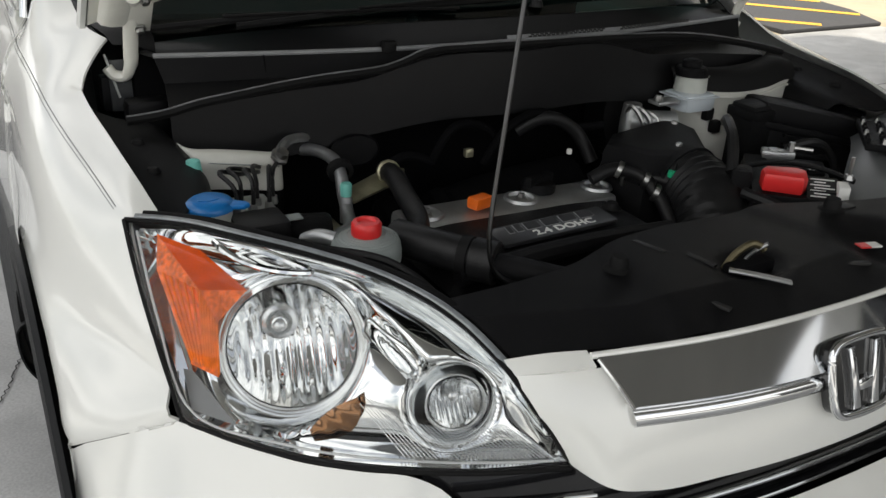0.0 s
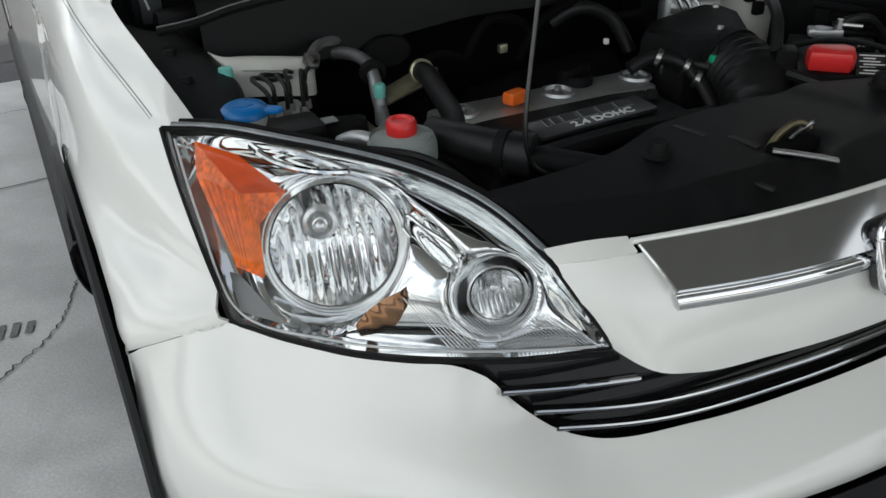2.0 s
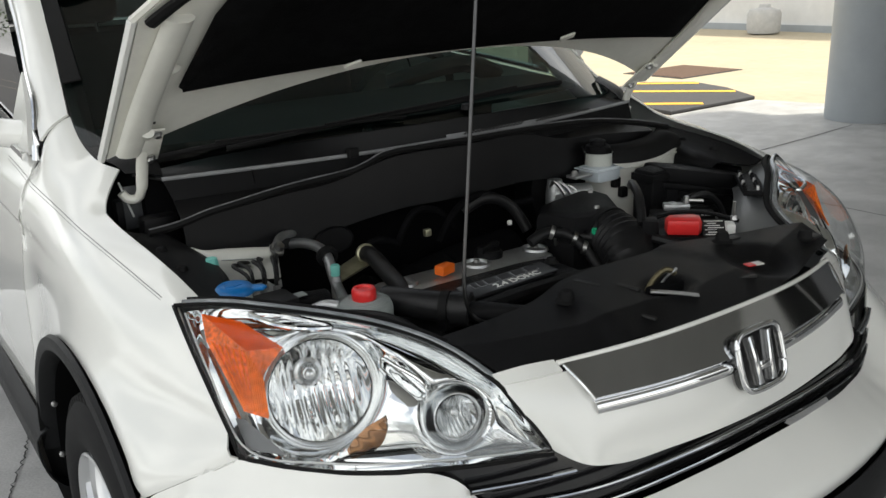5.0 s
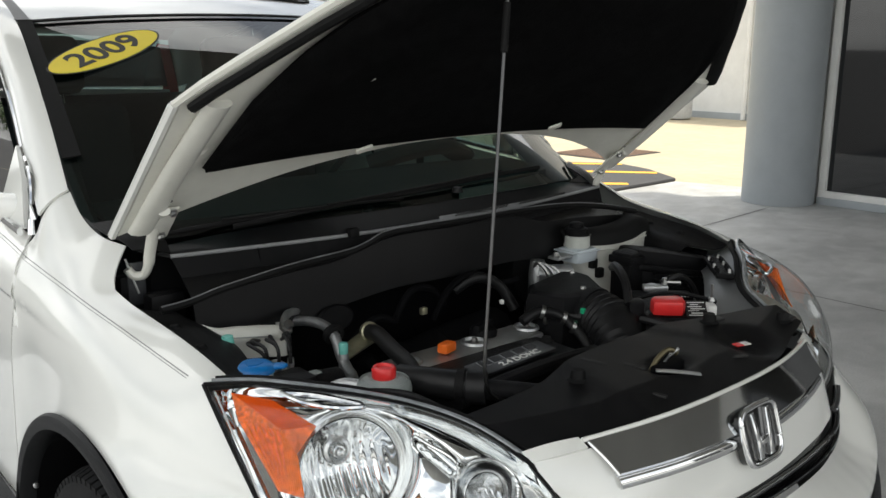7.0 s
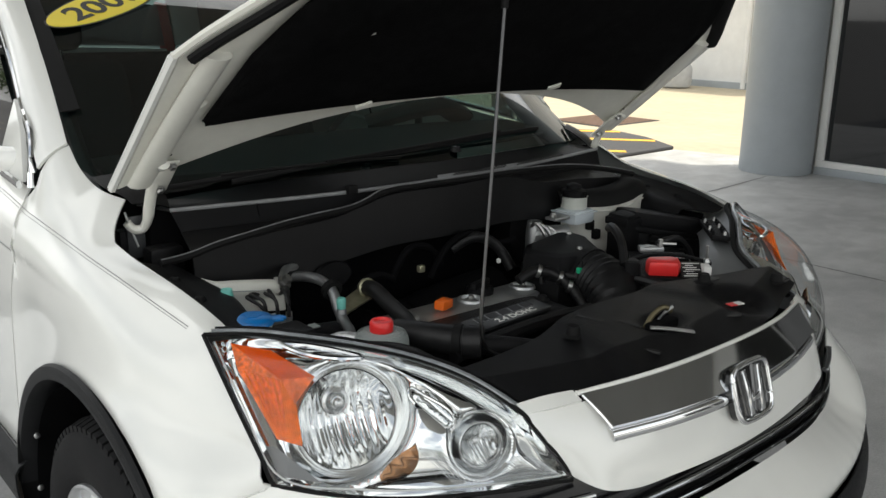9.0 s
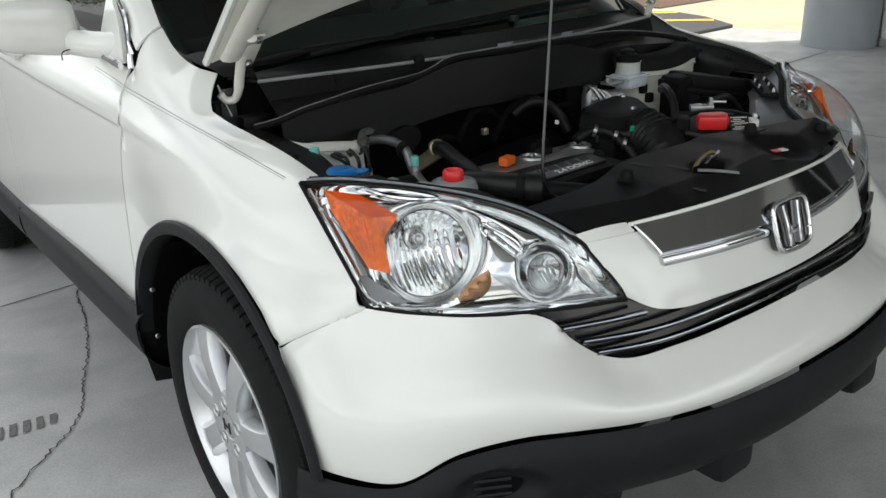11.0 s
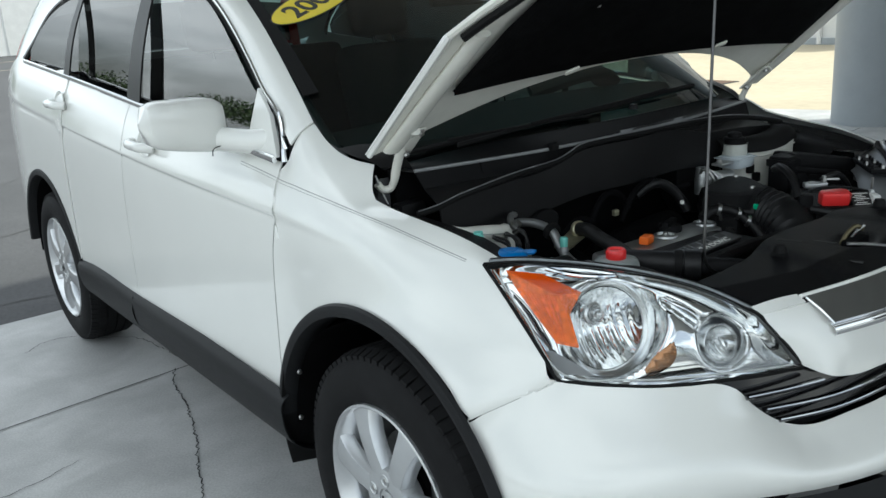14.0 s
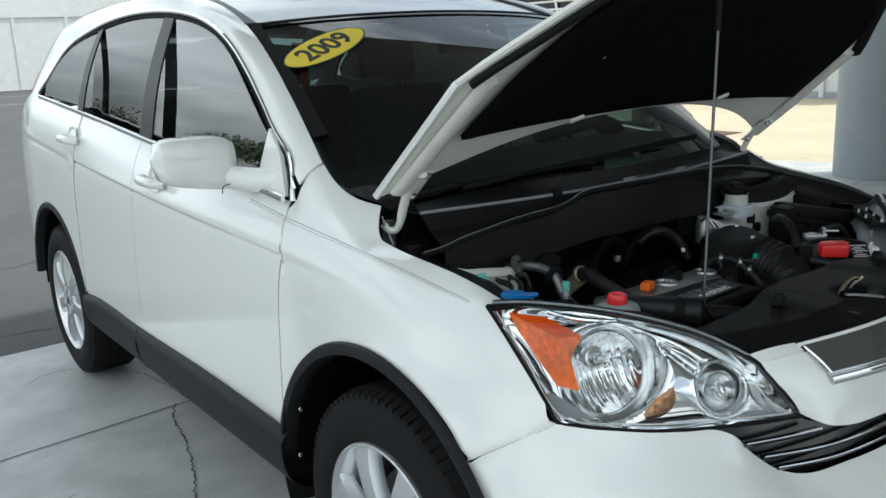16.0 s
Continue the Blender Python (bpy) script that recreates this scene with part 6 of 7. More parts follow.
# hoses at the engine's left end
for pts, r in (([(0.035, -0.165, 0.852), (0.075, -0.175, 0.868), (0.115, -0.205, 0.860), (0.125, -0.245, 0.835), (0.120, -0.30, 0.79)], 0.0125), ([(0.115, -0.20, 0.855), (0.150, -0.235, 0.855), (0.158, -0.285, 0.83), (0.150, -0.33, 0.79)], 0.011), ([(-0.02, 0.0, 0.90), (0.03, -0.02, 0.925), (0.09, -0.03, 0.90), (0.12, -0.06, 0.84)], 0.013)):
    part("hose", tube_bm(pts, r, 10, 30), HOSE, en)
for c in ((0.085, -0.180, 0.868), (0.118, -0.215, 0.856), (0.122, -0.240, 0.84)):
    part("hose_clip", lathe_bm([(0.013, -0.005), (0.0155, -0.004), (0.0155, 0.004), (0.013, 0.005)], 14, basis(c, (0.6, -0.6, -0.3))), STEEL, en)
part("white_plug", box_bm(0.014, 0.022, -0.122, -0.114, 0.886, 0.896, 0.002), PALE, en)
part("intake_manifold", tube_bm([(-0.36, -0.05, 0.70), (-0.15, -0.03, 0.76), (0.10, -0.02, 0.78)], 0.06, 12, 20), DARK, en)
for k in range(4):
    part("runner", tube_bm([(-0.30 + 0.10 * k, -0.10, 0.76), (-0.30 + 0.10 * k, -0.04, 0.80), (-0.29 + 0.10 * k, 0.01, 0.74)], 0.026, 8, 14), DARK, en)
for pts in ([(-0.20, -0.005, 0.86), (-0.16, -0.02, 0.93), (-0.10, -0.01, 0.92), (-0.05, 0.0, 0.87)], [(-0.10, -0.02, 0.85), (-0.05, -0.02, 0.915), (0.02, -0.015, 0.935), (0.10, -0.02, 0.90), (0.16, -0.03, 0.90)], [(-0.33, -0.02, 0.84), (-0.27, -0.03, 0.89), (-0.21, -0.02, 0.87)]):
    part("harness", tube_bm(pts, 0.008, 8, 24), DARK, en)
for c in ((-0.145, -0.04, 0.885),):
    part("sensor", box_bm(c[0] - 0.008, c[0] + 0.008, c[1] - 0.006, c[1] + 0.006, c[2] - 0.008, c[2] + 0.008, 0.003), GREYCAP if c[0] > -0.1 else BRASS, en)

# air cleaner and its duct
air = empty("air_cleaner", car)
tagged(air, "black air cleaner box with a ribbed duct")
outline = [(0.085, -0.13), (0.14, -0.08), (0.29, -0.045), (0.325, -0.075), (0.322, -0.12), (0.250, -0.225), (0.20, -0.245), (0.115, -0.215)]
part("box", prism_bm(outline, 0.66, 0.905, 0.020), COVER, air)
mid_x, mid_y = 0.21, -0.145
part("lid_edge", prism_bm([(mid_x + 1.05 * (x - mid_x), mid_y + 1.06 * (y - mid_y)) for x, y in outline], 0.846, 0.858, 0.003), COVER, air)
for x, y in ((0.10, -0.17), (0.155, -0.232), (0.29, -0.165)):
    part("lid_clip", box_bm(x - 0.006, x + 0.006, y - 0.012, y - 0.004, 0.835, 0.875, 0.002), STEEL, air, "spring steel lid clip")
part("duct", tube_bm([(0.205, -0.215, 0.845), (0.20, -0.265, 0.840), (0.185, -0.315, 0.825), (0.165, -0.36, 0.78)], 0.062, 20, 22, ribs=0.06), HOSE, air, "ribbed rubber intake duct")
part("duct_band", lathe_bm([(0.060, -0.010), (0.068, -0.008), (0.068, 0.008), (0.060, 0.010)], 28, basis((0.204, -0.225, 0.845), (0, -1, -0.1))), COVER, air)
part("green_plug", box_bm(0.142, 0.158, -0.252, -0.240, 0.866, 0.880, 0.003), GREEN, air, "green plastic connector tab")
part("green_tail", tube_bm([(0.150, -0.246, 0.878), (0.160, -0.240, 0.890), (0.175, -0.225, 0.880)], 0.004, 6, 10), HOSE, air)
for c in ((0.245, -0.250, 0.850), (0.20, -0.20, 0.905), (0.29, -0.09, 0.905)):
    part("screw", lathe_bm([(0, 0.006), (0.006, 0.005), (0.007, 0)], 8, Matrix.Translation(c)), STEEL, air)

# brake fluid reservoir
br = empty("brake_reservoir", car)
tagged(br, "clear brake fluid reservoir with a black cap")
part("tank", box_bm(0.345, 0.424, -0.062, 0.012, 0.908, 0.946, 0.012), FLUID, br)
part("flange", box_bm(0.338, 0.428, -0.066, 0.016, 0.936, 0.940, 0.0015), FLUID, br)
part("neck", lathe_bm([(0.033, 0.940), (0.032, 0.975), (0.035, 0.977)], 28, Matrix.Translation((0.388, -0.020, 0))), TANK, br)
part("cap", lathe_bm([(0.030, 0.975), (0.031, 0.990), (0.028, 0.994), (0.020, 0.996), (0.019, 1.006), (0.012, 1.009), (0, 1.009)], 28, Matrix.Translation((0.385, -0.018, 0))), COVER, br, "black screw cap")
part("booster", lathe_bm([(0, 0.06), (0.05, 0.055), (0.105, 0.02), (0.11, -0.04)], 28, basis((0.36, 0.10, 0.87), (0, -1, 0.1))), COVER, br)
part("cylinder", tube_bm([(0.245, -0.01, 0.895), (0.285, -0.03, 0.892), (0.33, -0.045, 0.890)], 0.024, 12, 10), ALU, br)
part("bracket", box_bm(0.282, 0.338, -0.050, -0.015, 0.928, 0.936, 0.003), ALU, br)
part("bracket_bolt", lathe_bm([(0, 0.012), (0.006, 0.011), (0.009, 0.004), (0.012, 0.0)], 8, Matrix.Translation((0.292, -0.034, 0.936))), STEEL, br)
for k in range(3):
    part("line", tube_bm([(0.235 + 0.022 * k, -0.01, 0.905), (0.230 + 0.022 * k, -0.03, 0.930 - 0.008 * k), (0.245 + 0.02 * k, -0.05, 0.90), (0.25, -0.05, 0.85)], 0.0045, 6, 18), STEEL, br)
part("actuator", lathe_bm([(0, 0.036), (0.018, 0.034), (0.022, 0.0), (0.022, -0.04)], 18, Matrix.Translation((0.248, -0.012, 0.895))), ALU, br)

# battery with red terminal cover, relay box behind
bat = empty("battery", car)
tagged(bat, "black battery with red terminal cover and printed label")
bmx = Matrix.Translation((0.328, -0.345, 0)) @ pose(0, 0, 0, 0, 0, -43)


def cell(name, bm, mat, label=""):
    """A part of the battery, placed in the battery's own axes: x along its short side, y away from the engine."""
    bm.transform(bmx)
    return part(name, bm, mat, bat, label)


cell("case", box_bm(-0.073, 0.073, -0.112, 0.112, 0.70, 0.868, 0.008), COVER)
cell("top_rim", box_bm(-0.070, 0.070, -0.109, 0.109, 0.864, 0.878, 0.004), COVER)
cell("tray", box_bm(-0.082, 0.082, -0.122, 0.122, 0.69, 0.770, 0.004), COVER)
cell("red_cover", prism_bm([(-0.044, -0.018), (0.018, -0.024), (0.026, -0.014), (0.028, 0.016), (0.014, 0.026), (-0.036, 0.022), (-0.046, 0.006)], 0, 0.034, 0.007, Matrix.Translation((-0.012, -0.078, 0.878)) @ pose(0, 0, 0, 4, 0, 3)), RED, "red plastic terminal cover")
lab_m = Matrix.Translation((0.040, -0.086, 0.890)) @ pose(0, 0, 0, 38, 0, 2)
cell("label", box_bm_at(-0.024, 0.024, -0.022, 0.022, 0, 0.0015, lab_m), INK, "black and white printed label")
for k in range(7):
    cell("print_bar", box_bm_at(-0.019 + 0.006 * (k % 2), 0.019 - 0.007 * (k % 3), -0.0010, 0.0010, 0.0015, 0.0021, lab_m @ pose(0, -0.017 + 0.0056 * k, 0)), PALE)
cell("label_stand", box_bm(0.016, 0.064, -0.094, -0.070, 0.876, 0.888, 0.002), COVER)
cell("white_tag", box_bm(0.062, 0.080, -0.104, -0.070, 0.872, 0.902, 0.003), PALE)
cell("post", lathe_bm([(0.011, 0.868), (0.010, 0.898), (0, 0.899)], 14, Matrix.Translation((-0.022, 0.088, 0))), ALU)
cell("terminal", prism_bm([(-0.020, -0.014), (0.006, -0.016), (0.038, -0.006), (0.038, 0.006), (0.006, 0.016), (-0.020, 0.014)], 0.882, 0.896, 0.003, Matrix.Translation((-0.022, 0.088, 0))), ALU, "lead terminal clamp")
cell("terminal_bolt", lathe_bm([(0, 0.018), (0.006, 0.017), (0.008, 0.0)], 6, Matrix.Translation((0.008, 0.088, 0.896))), STEEL)
cell("bolt_stub", tube_bm([(0.005, 0.090, 0.903), (0.045, 0.084, 0.903)], 0.0045, 8, 3), STEEL)
cell("vent_plug", box_bm(0.030, 0.062, 0.020, 0.055, 0.876, 0.886, 0.004), COVER)
for k in range(4):
    cell("print_bar", box_bm(0.033 + 0.007 * k, 0.037 + 0.007 * k, 0.022, 0.050 - 0.006 * (k % 2), 0.886, 0.8868), PALE)
cell("hold_down", tube_bm([(-0.085, 0.006, 0.880), (-0.03, 0.006, 0.898), (0.04, 0.002, 0.898), (0.105, -0.004, 0.882)], 0.008, 8, 16, flat=0.6), COVER)
cell("hook", tube_bm([(0.094, -0.006, 0.74), (0.094, -0.006, 0.925)], 0.0035, 6, 3), STEEL, "threaded hold-down rod")
cell("hook_nut", lathe_bm([(0, 0.008), (0.007, 0.008), (0.010, 0.0)], 6, Matrix.Translation((0.094, -0.006, 0.886))), STEEL)
cell("fuse_link", box_bm(-0.105, -0.070, -0.085, -0.045, 0.850, 0.905, 0.008), COVER)
part("cable", tube_bm([(0.205, -0.325, 0.895), (0.235, -0.290, 0.935), (0.275, -0.235, 0.950), (0.33, -0.18, 0.93)], 0.010, 8, 20), HOSE, bat)
part("cable", tube_bm([(0.195, -0.365, 0.875), (0.215, -0.425, 0.868), (0.26, -0.475, 0.85)], 0.009, 8, 30, ribs=0.12), HOSE, bat)
part("lead", tube_bm([(0.39, -0.28, 0.90), (0.44, -0.29, 0.91), (0.50, -0.29, 0.88), (0.53, -0.30, 0.82)], 0.008, 8, 20), HOSE, bat)

fuse = empty("fuse_box", car)
tagged(fuse, "black fuse box with stepped lid")
part("tower_box", box_bm(0.418, 0.478, -0.168, -0.105, 0.78, 0.945, 0.010), COVER, fuse)
part("tower_lid", box_bm(0.414, 0.482, -0.172, -0.101, 0.915, 0.935, 0.004), COVER, fuse)
for name, grow, z0, z1 in (("body", 0.0, 0.78, 0.925), ("lid_skirt", 0.006, 0.895, 0.912), ("lid", 0.003, 0.905, 0.950)):
    outline = [(0.458 - grow, -0.160 - grow), (0.545, -0.205 - grow), (0.640 + grow, -0.238 - grow), (0.688, -0.215), (0.690, -0.120), (0.600, -0.075 + grow), (0.490 - grow, -0.080 + grow)]
    bm = prism_bm(outline, z0, z1, 0.012 if name == "lid" else 0.005)
    for v in bm.verts:
        if v.co.z > 0.85:
            v.co.z -= 0.20 * (v.co.x - 0.47)
    part(name, bm, COVER, fuse)
for k in range(5):
    part("front_rib", box_bm_at(-0.060, 0.060, -0.004, 0.004, -0.003, 0.003, Matrix.Translation((0.548, -0.209, 0.875 - 0.018 * k)) @ pose(0, 0, 0, 0, 10, -24)), COVER, fuse)
part("front_cable", tube_bm([(0.47, -0.19, 0.86), (0.53, -0.225, 0.850), (0.60, -0.250, 0.835), (0.64, -0.27, 0.80)], 0.007, 7, 20), HOSE, fuse)
part("side_duct", prism_bm([(0.50, -0.47), (0.60, -0.44), (0.665, -0.33), (0.60, -0.31), (0.50, -0.34)], 0.74, 0.868, 0.02), COVER, fuse)
part("relay_plate", prism_bm([(0.665, -0.275), (0.60, -0.335), (0.53, -0.388), (0.505, -0.355), (0.57, -0.295), (0.635, -0.235)], 0.905, 0.918, 0.003), COVER, fuse, "black plate with rows of studs")
for k in range(14):
    u, v_ = (k // 2) / 6, k % 2
    c = (0.650 - 0.115 * u - 0.018 * v_, -0.270 - 0.100 * u + 0.020 * v_, 0.917)
    part("stud", lathe_bm([(0, 0.012), (0.0035, 0.010), (0.005, 0.0)], 8, Matrix.Translation(c)), STEEL if k % 3 == 0 else COVER, fuse)


# big moulded cover over the radiator
rad = empty("radiator_cover", car)
tagged(rad, "matte black moulded radiator cover with slots and clips")


def cover_z(x, y):
    front = float(np.interp(abs(x), (0, 0.2, 0.345, 0.44), (-0.705, -0.688, -0.646, -0.612)))
    base = 0.868 + 0.022 * min(1, max(0, (y - front) / 0.07)) + 0.006 * math.cos(3 * x)
    wing = 0.007 * (1 / (1 + math.exp(-(x - 0.115 + 0.30 * (y + 0.55)) / 0.008)))
    left = -0.012 * (1 / (1 + math.exp((x + 0.205 - 0.25 * (y + 0.55)) / 0.010)))
    pit = -0.024 * math.exp(-(((x - 0.190) ** 2 + (y + 0.615) ** 2) / 0.058**2) ** 2)
    hole = -0.014 * math.exp(-(((x + 0.040) ** 2 / 0.05**2 + (y + 0.600) ** 2 / 0.035**2)) ** 2)
    return base + wing + left + pit + hole


g = []
for v in np.linspace(0, 1, 60):
    row = []
    for x in np.linspace(-0.452, 0.452, 120):
        back = float(np.interp(x, (-0.452, -0.36, -0.28, -0.24, -0.20, -0.14, -0.06, 0.03, 0.12, 0.20, 0.30, 0.40, 0.452), (-0.495, -0.495, -0.490, -0.482, -0.470, -0.462, -0.456, -0.462, -0.464, -0.488, -0.514, -0.530, -0.545)))
        front = float(np.interp(abs(x), (0, 0.1, 0.2, 0.28, 0.345, 0.40, 0.452), (-0.705, -0.700, -0.688, -0.668, -0.646, -0.630, -0.612)))
        y = back + (front - back) * v
        side_x = float(np.interp(y, (-0.65, -0.60, -0.52, -0.46), (0.412, 0.424, 0.442, 0.455)))
        x_ = x * side_x / 0.452
        row.append((x_, y, cover_z(x_, y)))
    g.append(row)
sheet("panel", np.array(g), COVER, rad, thick=0.003, flip=True)
for x, y in ((-0.205, -0.528), (0.206, -0.524), (0.36, -0.60)):
    z = cover_z(x, y)
    part("clip", lathe_bm([(0, 0.020), (0.010, 0.019), (0.013, 0.012), (0.013, 0.004), (0.020, 0.0)], 16, Matrix.Translation((x, y, z))), RUBBER, rad)
    part("clip_slot", box_bm(x + 0.018, x + 0.045, y - 0.009, y + 0.009, z - 0.002, z + 0.002, 0.001), INK, rad)
for x, y, a, l in ((-0.132, -0.503, -74, 0.05), (-0.097, -0.565, -80, 0.045), (-0.154, -0.652, -74, 0.038), (0.105, -0.650, -20, 0.04)):
    z = cover_z(x, y)
    q = part("slot", box_bm(-l / 2, l / 2, -0.004, 0.004, -0.003, 0.0014, 0.001), INK, rad)
    q.data.transform(Matrix.Translation((x, y, z)) @ pose(0, 0, 0, 0, 0, a))
part("red_label", prism_bm([(-0.016, -0.008), (0.0, -0.008), (0.0, 0.008), (-0.016, 0.008)], 0, 0.002, 0, Matrix.Translation((0.184, -0.610, cover_z(0.184, -0.61) + 0.004)) @ pose(0, 0, 0, 0, 0, -15)), RED, rad, "red and white warning label")
part("white_label", prism_bm([(0.0, -0.008), (0.018, -0.008), (0.018, 0.008), (0.0, 0.008)], 0, 0.002, 0, Matrix.Translation((0.184, -0.610, cover_z(0.184, -0.61) + 0.004)) @ pose(0, 0, 0, 0, 0, -15)), PALE, rad)
BRASS_DARK = material("greasy_steel", (0.10, 0.085, 0.05), 0.4, metal=0.8, var=0.4, var_scale=60)
latch = empty("hood_latch", car)
tagged(latch, "greasy steel hood latch with pale release lever")
part("hook", tube_bm([(-0.075, -0.585, 0.885), (-0.062, -0.592, 0.912), (-0.045, -0.600, 0.924), (-0.030, -0.606, 0.915)], 0.0045, 8, 16, flat=1.2), BRASS_DARK, latch)
part("jaw", tube_bm([(-0.05, -0.585, 0.88), (-0.040, -0.598, 0.910), (-0.030, -0.61, 0.925)], 0.005, 8, 12, flat=0.5), STEEL, latch)
part("plate", box_bm(-0.085, -0.01, -0.612, -0.590, 0.86, 0.900, 0.004), DARK, latch)
part("lever", tube_bm([(-0.088, -0.605, 0.897), (-0.060, -0.632, 0.895), (-0.028, -0.655, 0.889)], 0.006, 8, 14, flat=0.5), ALU, latch, "pale metal release lever")


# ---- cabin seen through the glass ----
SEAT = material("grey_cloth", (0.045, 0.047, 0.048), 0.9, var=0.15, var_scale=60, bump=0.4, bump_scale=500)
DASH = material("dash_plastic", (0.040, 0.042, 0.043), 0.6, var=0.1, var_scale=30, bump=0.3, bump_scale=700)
cabin = empty("cabin", car)
tagged(cabin, "dark grey cabin with cloth seats and dashboard")
dash = [both([(-0.66, 0.34, 1.085), (-0.4, 0.24, 1.095), (0, 0.20, 1.10)]), both([(-0.66, 0.55, 1.10), (-0.4, 0.50, 1.115), (0, 0.48, 1.12)]), both([(-0.66, 0.72, 1.04), (-0.4, 0.72, 1.05), (0, 0.72, 1.05)]), both([(-0.66, 0.70, 0.75), (-0.4, 0.70, 0.75), (0, 0.70, 0.75)])]
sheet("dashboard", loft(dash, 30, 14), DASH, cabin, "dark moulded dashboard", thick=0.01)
part("hood_binnacle", tube_bm([(0.18, 0.60, 1.115), (0.36, 0.52, 1.16), (0.54, 0.60, 1.115)], 0.05, 10, 20, flat=0.5), DASH, cabin)
part("cabin_floor", box_bm(-0.74, 0.74, 0.2, 3.1, 0.36, 0.40), DARK, cabin)
part("headliner", box_bm(-0.52, 0.52, 1.22, 2.90, 1.535, 1.550, 0.004), SEAT, cabin)
for x in (-0.36, 0.36):
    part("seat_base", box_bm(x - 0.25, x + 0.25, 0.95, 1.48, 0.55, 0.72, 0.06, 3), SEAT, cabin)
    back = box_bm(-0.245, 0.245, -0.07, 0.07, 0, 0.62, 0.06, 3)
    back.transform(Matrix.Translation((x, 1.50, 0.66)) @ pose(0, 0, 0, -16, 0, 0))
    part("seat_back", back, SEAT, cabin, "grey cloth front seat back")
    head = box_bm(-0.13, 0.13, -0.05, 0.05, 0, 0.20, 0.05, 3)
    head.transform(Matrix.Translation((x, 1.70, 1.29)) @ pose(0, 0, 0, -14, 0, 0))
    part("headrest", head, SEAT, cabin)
    for dx in (-0.05, 0.05):
        part("headrest_post", tube_bm([(x + dx, 1.67, 1.22), (x + dx, 1.70, 1.32)], 0.006, 8, 3), CHROME, cabin, "bright headrest post")
rear = box_bm(-0.66, 0.66, -0.08, 0.08, 0, 0.60, 0.06, 3)
rear.transform(Matrix.Translation((0, 2.40, 0.66)) @ pose(0, 0, 0, -18, 0, 0))
part("rear_seat", rear, SEAT, cabin)
part("steering_wheel", lathe_bm([(0.170, 0), (0.185, 0.014), (0.200, 0), (0.185, -0.014), (0.170, 0)], 40, basis((0.36, 0.82, 1.02), (0, 0.88, 0.46))), DASH, cabin, "dark steering wheel")
part("wheel_hub", box_bm(0.29, 0.43, 0.78, 0.83, 0.97, 1.07, 0.02), DASH, cabin)
part("inner_mirror", box_bm(-0.11, 0.11, 0.705, 0.73, 1.40, 1.46, 0.012), BLACK_PL, cabin, "black inside mirror")
for s_ in (1, -1):
    outer_run = [(-0.775, 0.45, 1.045), (-0.762, 0.47, 1.115), (-0.735, 0.60, 1.235), (-0.708, 0.80, 1.38), (-0.690, 1.05, 1.50)]
    inner_run = [(-0.705, 0.26, 1.062), (-0.700, 0.36, 1.120), (-0.680, 0.56, 1.262), (-0.650, 0.76, 1.385), (-0.612, 0.98, 1.492)]
    deep_run = [(-0.690, 0.34, 1.02), (-0.672, 0.44, 1.10), (-0.645, 0.62, 1.235), (-0.612, 0.82, 1.36), (-0.580, 1.02, 1.475)]
    sheet("pillar_lining", loft([[(x * s_, y, z) for x, y, z in row] for row in (outer_run, inner_run, deep_run)], 24, 8), DASH, cabin, "dark moulded pillar lining", thick=0.004)


# ---- surroundings ----


def stained_concrete(name, color):
    """Trowelled slab: broad damp patches, hard-edged blotches, streaks and fine speckle."""
    m = material(name, color, 0.5, bump=0.25, bump_scale=120)
    n, l = m.node_tree.nodes, m.node_tree.links
    b = n["Principled BSDF"]
    tc = n.new("ShaderNodeTexCoord")
    last = None
    for scale, detail, lo, hi, dark, light, stretch, distort in ((0.55, 8, 0.36, 0.66, 0.80, 1.10, (1, 1, 1), 0.3), (3.2, 10, 0.42, 0.64, 0.84, 1.05, (1, 1, 1), 0.5), (9.0, 6, 0.35, 0.65, 0.94, 1.05, (0.6, 1, 1), 0.4), (140.0, 2, 0.3, 0.7, 0.88, 1.12, (1, 1, 1), 0.0)):
        mp, t, r, k = n.new("ShaderNodeMapping"), n.new("ShaderNodeTexNoise"), n.new("ShaderNodeMapRange"), n.new("ShaderNodeVectorMath")
        mp.inputs["Scale"].default_value, mp.inputs["Rotation"].default_value = stretch, (0, 0, 0.5 + 0.2 * detail)
        t.inputs["Scale"].default_value, t.inputs["Detail"].default_value, t.inputs["Distortion"].default_value = scale, detail, distort
        r.inputs["From Min"].default_value, r.inputs["From Max"].default_value, r.inputs["To Min"].default_value, r.inputs["To Max"].default_value = lo, hi, dark, light
        k.operation = "SCALE"
        l.new(tc.outputs["Object"], mp.inputs["Vector"])
        l.new(mp.outputs[0], t.inputs["Vector"])
        l.new(t.outputs["Fac"], r.inputs["Value"])
        l.new(r.outputs[0], k.inputs["Scale"])
        if last:
            l.new(last.outputs[0], k.inputs[0])
        else:
            k.inputs[0].default_value = color
            q = n.new("ShaderNodeMapRange")
            q.inputs["To Min"].default_value, q.inputs["To Max"].default_value = 0.32, 0.66
            l.new(t.outputs["Fac"], q.inputs["Value"])
            l.new(q.outputs[0], b.inputs["Roughness"])
        last = k
    l.new(last.outputs[0], b.inputs["Base Color"])
    return m


